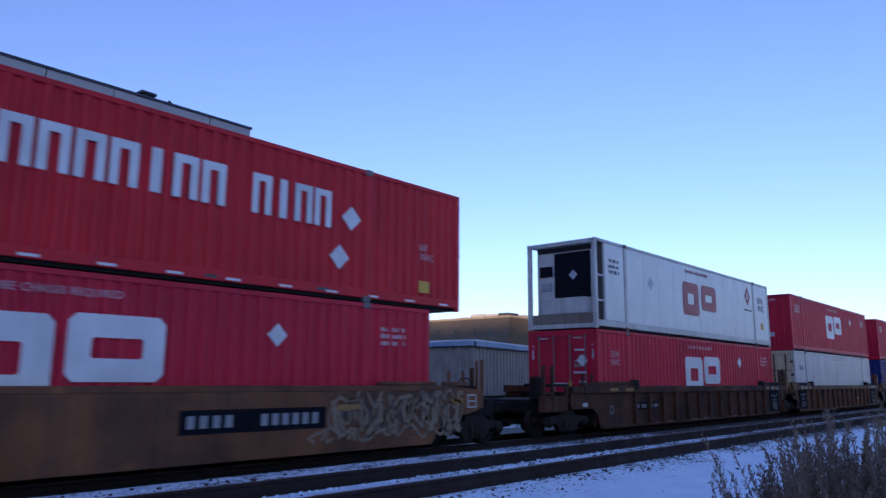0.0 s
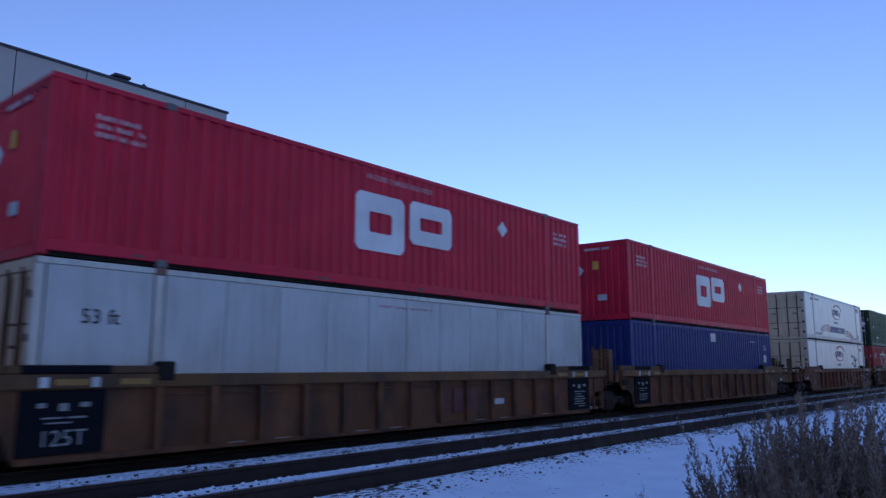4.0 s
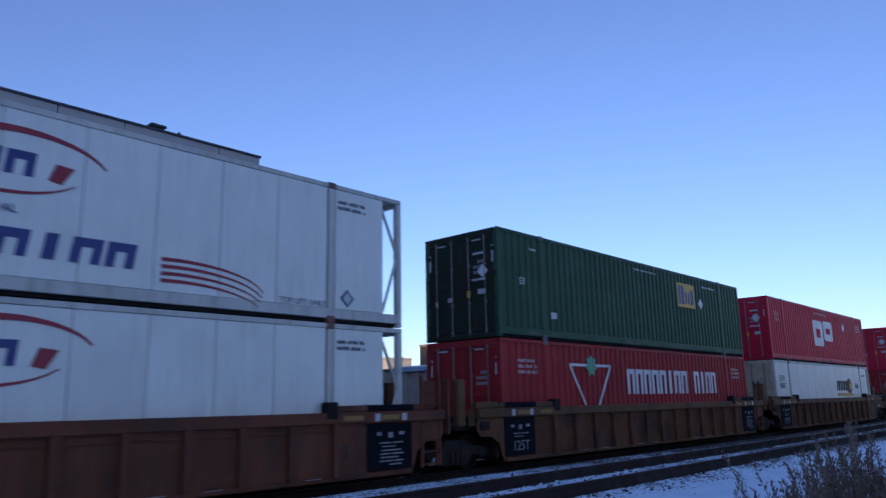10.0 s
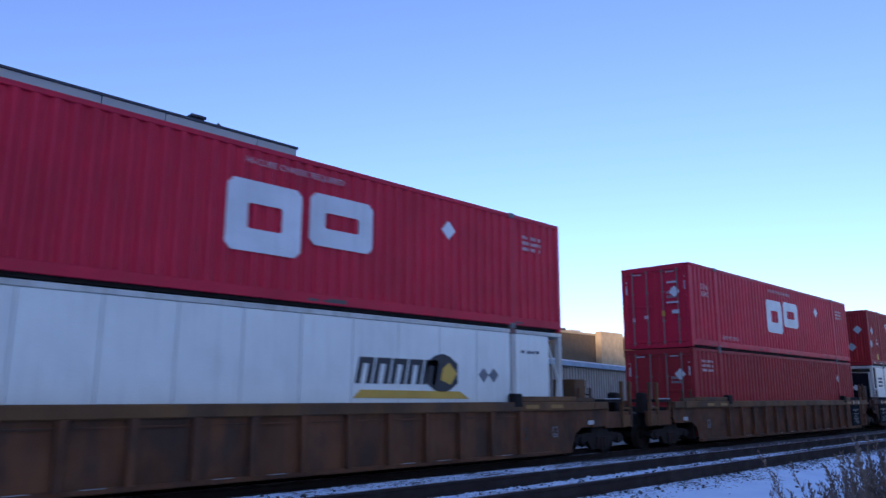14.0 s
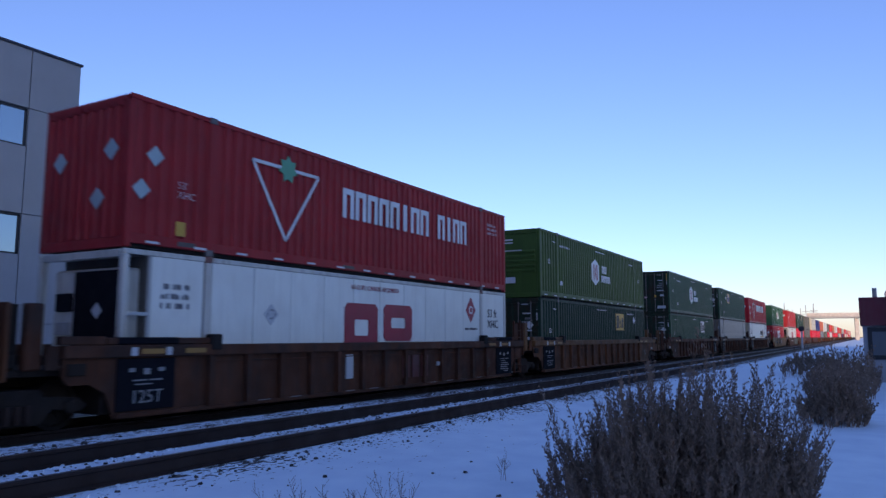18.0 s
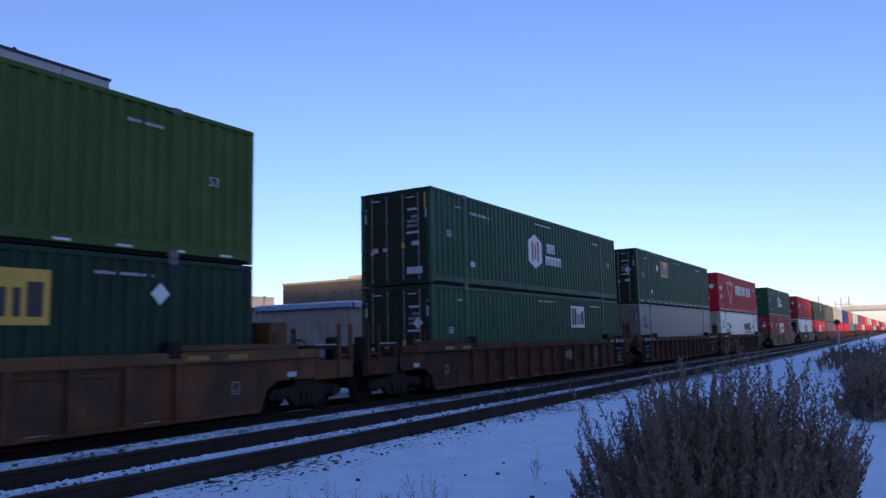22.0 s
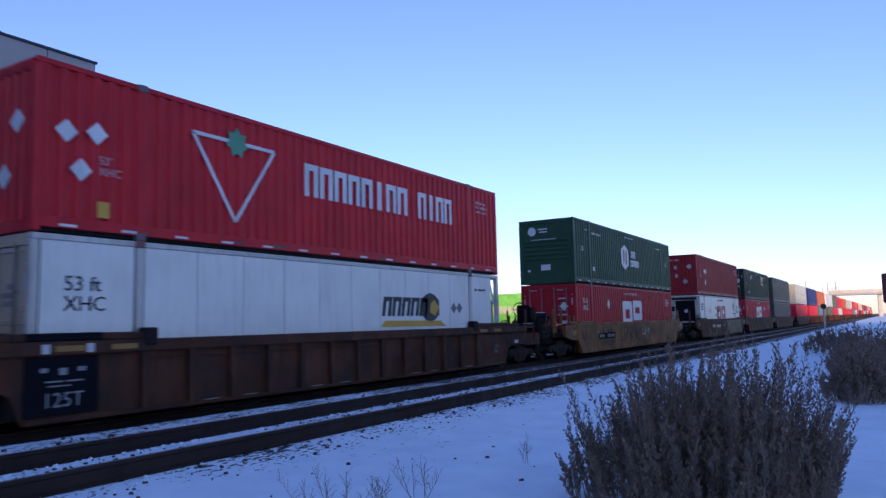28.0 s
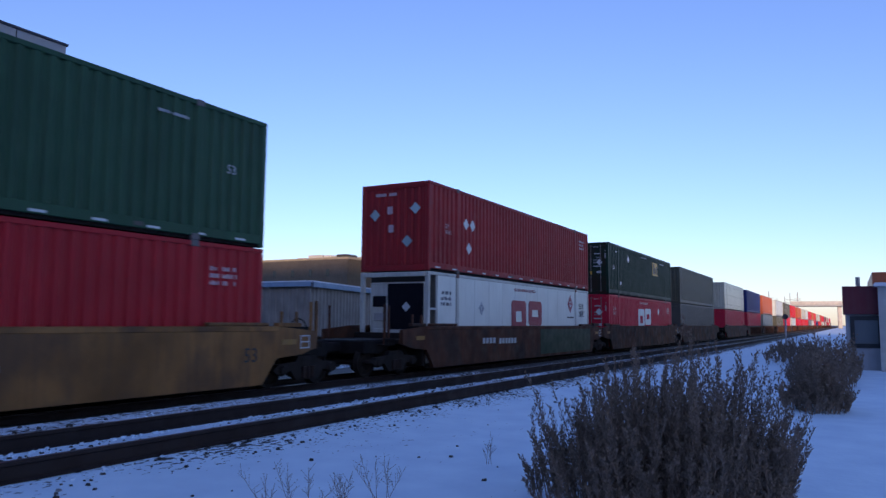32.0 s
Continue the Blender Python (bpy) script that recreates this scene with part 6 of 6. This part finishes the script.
for x, y0, y1, z0, z1, mt in ((147.3, 198, 200.5, 19.5, 21.0, TOWER), (147.3, 202.5, 204, 19.5, 20.6, LIT_TAN), (147.2, 206, 207.4, 19.5, 20.9, GREY_HALL), (146.2, 189.5, 191.5, 16.2, 17.3, LIT_TAN), (146.2, 193, 194.2, 16.2, 17.0, TOWER), (146.3, 212, 213.6, 15.9, 17.0, LIT_TAN)):
    tagged(new("roof_box", Build().rbox(x, x + 2, y0, y1, z0 - 0.2, z1, 0.05).mesh("roof_box", mt)), "small box on the stepped block's roof", "roof box", kind="structure")
block("sunlit_bay", "sunlit cream patch on the lower wing, built as a bay", 143, 145.8, 191.5, 194.5, 13.4, LIT_TAN)
block("grey_hall", "low blue-grey hall before the stepped block", 138, 142, 180, 209, 12.4, GREY_HALL, (), GREY_HALL)
tagged(new("chimney", Build().tube((148.5, 209, 19.4), (148.5, 209, 22.2), 0.9, 8).mesh("chimney", TOWER)), "dark round chimney on the stepped block", "chimney", kind="structure")
block("cream_house", "cream house block lit by the low sun", 150, 160, 160.5, 164.5, 14.8, PALE_WALL, [(161.5, 9, 1.2, 1.5)])
for k, (x, y0, y1, z) in enumerate(((190, 168, 190, 10.5), (200, 190, 215, 9.5), (170, 140, 158, 9.0), (230, 60, 95, 8.5), (300, 40, 75, 9.0), (260, 100, 150, 10.0))):
    block("far_house", "distant low house under a snowy roof", x, x + 14, y0, y1, z, (PALE_WALL, TAN_WALL, BROWN_WALL)[k % 3], [(y0 + 2 + 5 * j, z * 0.5, 1.6, 1.6) for j in range(int((y1 - y0) / 5))], ROOF_SNOW)


def street_lamp(x, y, h, lean=1.6):
    p = tagged(new("street_lamp"), "grey street lamp with a curved arm", "lamp")
    part("pole", Build().tube((x, y, 0), (x, y, h), 0.12, 8, 0.07).mesh("pole", GALV), p)
    part("arm", Build().tube((x, y, h), (x, y - lean * 0.5, h + 0.5), 0.06, 6).tube((x, y - lean * 0.5, h + 0.5), (x, y - lean, h + 0.5), 0.06, 6).mesh("arm", GALV), p)
    part("lamp_head", Build().rbox(x - 0.2, x + 0.2, y - lean - 0.7, y - lean, h + 0.4, h + 0.56, 0.05).mesh("lamp_head", GALV), p)


street_lamp(98, 113.6, 11.2)
tagged(new("vent_pipe", Build().tube((104, 107, 0), (104, 107, 10.2), 0.12, 8).tube((104, 107, 10.2), (104, 107, 10.8), 0.3, 8).mesh("vent_pipe", GALV)), "grey vent pipe above the roofs", "pipe")


def overpass():
    p = tagged(new("overpass"), "pale concrete road bridge across the line in sunlight", "bridge", kind="structure")
    X = 420
    part("deck", Build().box(X, X + 14, -160, 26, 11.2, 12.6).mesh("deck", CONCRETE), p)
    part("parapet", Build().box(X - 0.3, X, -160, 26, 12.0, 13.7).mesh("parapet", PALE_WALL), p)
    part("abutment", Build().add([(X, 26, -1), (X + 14, 26, -1), (X + 14, 26, 12.6), (X, 26, 12.6), (X, 60, -1), (X + 14, 60, -1)], [(0, 1, 2, 3), (0, 3, 4), (1, 5, 2), (3, 2, 5, 4)]).mesh("abutment", ROOF_SNOW), p)
    for y in (4, -14, -34, -56, -80, -110):
        part("pier", Build().rbox(X + 3, X + 11, y - 1, y + 1, -0.5, 11.2, 0.3).mesh("pier", PALE_WALL), p)
    return p


overpass()
for k, (x, y, h) in enumerate(((600, 52, 27), (640, 44, 24), (700, 38, 30), (620, 48, 22), (660, 36, 27), (700, 44, 29))):
    tagged(new("mast", Build().tube((x, y, 0), (x, y, h), 0.5, 6, 0.25).tube((x, y - 3, h * 0.8), (x, y + 3, h * 0.8), 0.2, 5).mesh("mast", GALV)), "thin distant mast with a cross arm", "mast")

# ---- behind the camera: unseen ridge, added to throw shade over the tracks ----
def bluff():
    b = Build()
    ys_ = list(range(-400, 141, 10))
    prof = [(0, 0.0), (-20, 0.35), (-45, 0.75), (-65, 0.97), (-80, 1.0), (-160, 0.9), (-260, 0.0)]
    for y in ys_:
        # Crest heights are set by how high the shade should reach.
        top = (77.5 if y < -172 else 80.5 if y < -110 else 82.0 if y < -80 else 92.5) + 0.8 * noise.noise((y * 0.06, 0, 4))
        top *= min(1.0, (y + 402) / 50) if y < -352 else 1.0
        b.v += [(-220 + dx + 6 * noise.noise((y * 0.03, dx * 0.02, 1)), y, top * k - 1) for dx, k in prof]
    n = len(prof)
    b.f = [(i * n + k, i * n + k + 1, (i + 1) * n + k + 1, (i + 1) * n + k) for i in range(len(ys_) - 1) for k in range(n - 1)]
    tagged(new("bluff", b.mesh("bluff", HILL)), "unseen ridge added behind the viewer to block the low sun", "hill", kind="structure")


HILL = paint("unseen_ridge_grass", (0.30, 0.27, 0.22), 0.9, 0.4, (0.55, 0.57, 0.6))
bluff()

# ---- beside the line ----
post = tagged(new("signal_post"), "grey trackside post with a dark round sign", "sign post")
part("post", Build().tube((50.7, 3.49, -0.1), (50.7, 3.49, 2.2), 0.06, 8).mesh("post", GALV), post)
part("sign_plate", Build().lathe(0, 0, [(-0.02, 0.0), (-0.02, 0.17), (0.02, 0.17), (0.02, 0.0)], 16).mesh("sign_plate", MARK_BLACK), post, "dark round plate", at=(50.6, 3.49, 2.15)).rotation_euler = (0, 0, radians(90))

HUT_RED = paint("dark_red_fascia", (0.15, 0.012, 0.022), 0.55, 0.2)
HUT_WHITE = paint("white_rendered_wall", (0.34, 0.36, 0.38), 0.8, 0.2)
SIDING = paint("pale_lap_siding", (0.42, 0.43, 0.42), 0.6, 0.2)


def hut():
    p = tagged(new("trackside_hut"), "white trackside hut with a dark red fascia and black-framed window", "hut", kind="structure")
    X = 31.4
    part("wall", Build().box(X, X + 3, -3.4, 0.12, -0.1, 2.1).mesh("wall", HUT_WHITE), p)
    part("fascia", Build().rbox(X - 0.12, X + 3.1, -3.45, 0.19, 2.06, 3.1, 0.02).mesh("fascia", HUT_RED), p, "dark red fascia")
    w = part("window", Build().box(X - 0.06, X - 0.004, -1.0, -0.03, 1.84, 2.0).box(X - 0.06, X - 0.004, -1.0, -0.03, 0.82, 0.98).box(X - 0.06, X - 0.004, -0.17, -0.03, 0.98, 1.84).box(X - 0.06, X - 0.004, -1.0, -0.92, 0.98, 1.84).mesh("window", DARK_FRAME), p, "near-black window frame")
    part("blind", Build().box(X - 0.03, X - 0.006, -0.92, -0.17, 0.98, 1.84).mesh("blind", GREY_BOX), w)
    part("chimney", Build().tube((X + 1, -0.35, 3.1), (X + 1, -0.35, 3.5), 0.08, 8).mesh("chimney", GALV), p)
    s = tagged(new("sided_house"), "pale house corner clad in lap siding", "house", kind="structure")
    part("wall", Build().box(X - 0.5, X + 6, -12, -0.98, -0.1, 3.05).mesh("wall", SIDING), s)
    lap = shared("lap", "siding_board", SIDING, lambda b: b.plate([(0, 0), (0.06, 0), (0.02, 0.34), (0, 0.34)], -12, -0.95))
    for k in range(9):
        part("siding_board", lap, s, at=(X - 0.56, 0, k * 0.34))
    part("eave", Build().rbox(X - 0.7, X + 6, -12, -0.85, 3.06, 3.2, 0.02).mesh("eave", ROOF_SNOW), s)
    o = tagged(new("orange_building"), "orange clad building behind the hut", "building", kind="structure")
    part("wall", Build().box(60, 75, -20, -1.55, -0.1, 5.4).mesh("wall", ORANGE), o)


hut()


# ---- weeds and bushes ----
def dry_plant():
    m, t, b = material("dry_weed")
    gi = t.nodes.new("ShaderNodeNewGeometry")
    t.links.new(ramp(t, gi.outputs["Random Per Island"], [(0, (0.155, 0.102, 0.075)), (0.6, (0.22, 0.152, 0.112)), (1, (0.28, 0.205, 0.152))]), b.inputs["Base Color"])
    b.inputs["Roughness"].default_value = 0.9
    return m


WEED = dry_plant()


def blade(b, a, c, w0, w1):
    """A three-sided stem from a to c."""
    a, c = Vector(a), Vector(c)
    d = (c - a).normalized()
    s = d.cross(Vector((0.31, 0.87, 0.2))).normalized()
    q = d.cross(s)
    ring = [(1, 0), (-0.5, 0.87), (-0.5, -0.87)]
    b.add([tuple(a + w0 * (i * s + j * q)) for i, j in ring] + [tuple(c + w1 * (i * s + j * q)) for i, j in ring], [(0, 1, 4, 3), (1, 2, 5, 4), (2, 0, 3, 5)])


def stem(st, tw, rnd, base, tip, twigs, seed_size):
    """A bending stem with side twigs that carry clumps of seed."""
    base, tip = Vector(base), Vector(tip)
    mid = Vector((0.65 * base.x + 0.35 * tip.x, 0.65 * base.y + 0.35 * tip.y, base.z + 0.55 * (tip.z - base.z))) + Vector((rnd.uniform(-1, 1), rnd.uniform(-1, 1), 0.3)) * (tip - base).length * 0.08
    n, prev = 6, base
    for k in range(1, n + 1):
        u = k / n
        q = base * (1 - u) ** 2 + mid * 2 * u * (1 - u) + tip * u * u
        blade(st, prev, q, 0.006 * (1.1 - u) + 0.0012, 0.006 * (1.1 - u - 1 / n) + 0.0012)
        prev = q
    for k in range(twigs):
        u = 0.25 + 0.75 * (k + rnd.random()) / twigs
        q = base * (1 - u) ** 2 + mid * 2 * u * (1 - u) + tip * u * u
        out = Vector((rnd.gauss(0, 1), rnd.gauss(0, 1), 0)).normalized()
        ln = (1.12 - u) * rnd.uniform(0.06, 0.15) * (tip - base).length + 0.025
        e = q + (out * 0.48 + (tip - base).normalized() * 0.8).normalized() * ln
        blade(tw, q, e, 0.0022, 0.001)
        m = max(3, int(ln / 0.019))
        for j in range(m):
            c = q.lerp(e, (j + 0.6) / m) + Vector((rnd.gauss(0, 1), rnd.gauss(0, 1), rnd.gauss(0, 1))) * 0.006
            r = seed_size * rnd.uniform(0.6, 1.5)
            d1 = Vector((rnd.gauss(0, 1), rnd.gauss(0, 1), rnd.gauss(0, 1))).normalized() * r
            d2 = ((e - q).normalized() * 1.6 + Vector((rnd.gauss(0, 1), rnd.gauss(0, 1), rnd.gauss(0, 1))) * 0.5) * r * 1.3
            tw.add([tuple(c - d1), tuple(c + d2 * 0.3 + d1 * 0.2), tuple(c + d1), tuple(c + d2)], [(0, 1, 3), (1, 2, 3), (0, 2, 1)])


def bush(cx, cy, rx, ry, h, stems, twigs, seed, label, size=0.012, slope=0.0):
    rnd = random.Random(seed)
    st, tw = Build(), Build()
    for _ in range(stems):
        a, r = rnd.uniform(0, 2 * math.pi), math.sqrt(rnd.random())
        bx, by = cx + 0.95 * rx * r * math.cos(a), cy + 0.95 * ry * r * math.sin(a)
        tuft = noise.noise((bx * 2.6, by * 2.6, seed))
        across = 0.515 * (bx - cx) / rx - 0.857 * (by - cy) / ry
        side = slope * across
        if slope and rnd.random() < -0.75 * across:
            continue
        hh = h * rnd.uniform(0.45, 1.0) * (1 - 0.6 * r ** 2.2) * (0.92 + 0.45 * tuft) * (1 + side) * (1.12 if rnd.random() < 0.06 else 1.0)
        lean = (0.04 + 0.24 * r) * hh * rnd.uniform(0.1, 1.5)
        stem(st, tw, rnd, (bx, by, bed_height(bx, by) - 0.03), (bx + lean * math.cos(a) + rnd.gauss(0, 0.05), by + lean * math.sin(a) + rnd.gauss(0, 0.05), hh), twigs, size)
    p = tagged(new("dry_bush"), label, "bush", "dry bushes beside the line")
    for nm, q in (("brushwood", st), ("foliage", tw)):
        me = bpy.data.meshes.new(nm)
        me.from_pydata(q.v, [], q.f)
        me.materials.append(WEED)
        tagged(part(nm, me, p), kind="stuff")
    return p


bush(6.79, 1.58, 1.0, 1.15, 1.6, 900, 40, 11, "large dense dry brown weed bush standing in the snow", 0.009, 0.28)
bush(16.2, 0.62, 0.85, 0.6, 1.12, 280, 20, 12, "dry brown weed bush behind the large one", 0.016)
bush(23.0, 0.75, 1.8, 0.9, 1.2, 200, 10, 13, "dry brown weed bush near the hut", 0.02)
bush(27.0, 0.7, 2.2, 1.0, 1.6, 260, 9, 14, "dry brown weed bush near the hut", 0.025)
bush(36.0, 2.3, 3.0, 1.2, 1.2, 110, 8, 15, "dry brown weeds along the line", 0.03)
bush(46.0, 2.6, 4.0, 1.4, 1.1, 110, 8, 16, "dry brown weeds along the line", 0.035)
def weed(x, y, h, seed):
    """A thin pale stalk with a few fine branches."""
    rnd = random.Random(seed)
    p = tagged(new("weed_stalk"), "thin pale dry weed stalk in the snow", "weed", "weed stalks in the snow")
    for _ in range(3):
        b = Build()
        tip = Vector((x + rnd.gauss(0, 0.09), y + rnd.gauss(0, 0.09), h * rnd.uniform(0.6, 1.0)))
        root = Vector((x + rnd.gauss(0, 0.02), y + rnd.gauss(0, 0.02), bed_height(x, y) - 0.02))
        blade(b, root, tip, 0.0035, 0.0012)
        for k in range(9):
            q = root.lerp(tip, 0.3 + 0.075 * k)
            e = q + Vector((rnd.gauss(0, 0.5), rnd.gauss(0, 0.5), 0.8)).normalized() * rnd.uniform(0.05, 0.12)
            blade(b, q, e, 0.0016, 0.0008)
            for j in range(3):
                c_ = q.lerp(e, 0.4 + 0.3 * j)
                b.add([tuple(c_ + Vector((0.007 * math.cos(o), 0.007 * math.sin(o), 0.005 * (i - 1)))) for i, o in enumerate((0, 2.1, 4.2))], [(0, 1, 2)])
        me = bpy.data.meshes.new("stalk")
        me.from_pydata(b.v, [], b.f)
        me.materials.append(PALE_WEED)
        part("stalk", me, p)


PALE_WEED = paint("pale_dry_stalk", (0.24, 0.19, 0.16), 0.9, 0.2)
for k, (x, y, h) in enumerate(((5.14, 4.34, 0.43), (5.2, 4.22, 0.36), (5.82, 3.93, 0.46), (5.94, 3.84, 0.4), (5.06, 3.7, 0.42), (5.4, 4.02, 0.3), (4.76, 4.27, 0.42), (7.9, 3.75, 0.28))):
    weed(x, y, h, 30 + k)


# ---- what moves ----
def motions():
    for thing, x, z in MOVING:
        walk(thing, [(t, pose(x + s, NEAR, z)) for t, s in SLIDE])
    ts, ss = [t for t, _ in SLIDE], [s for _, s in SLIDE]
    done = {}
    for w in WHEELSETS:
        key = round(w.location.x, 2)
        if key not in done:
            at = tuple(w.location)
            walk(w, [(k / 15, pose(*at, 0, math.degrees(float(np.interp(k / 15, ts, ss)) / 0.42), 0)) for k in range(481)])
            done[key] = w
        else:
            src = done[key].animation_data
            w.rotation_mode = "QUATERNION"
            w.animation_data_create()
            w.animation_data.action = src.action
            w.animation_data.action_slot = src.action_slot


motions()
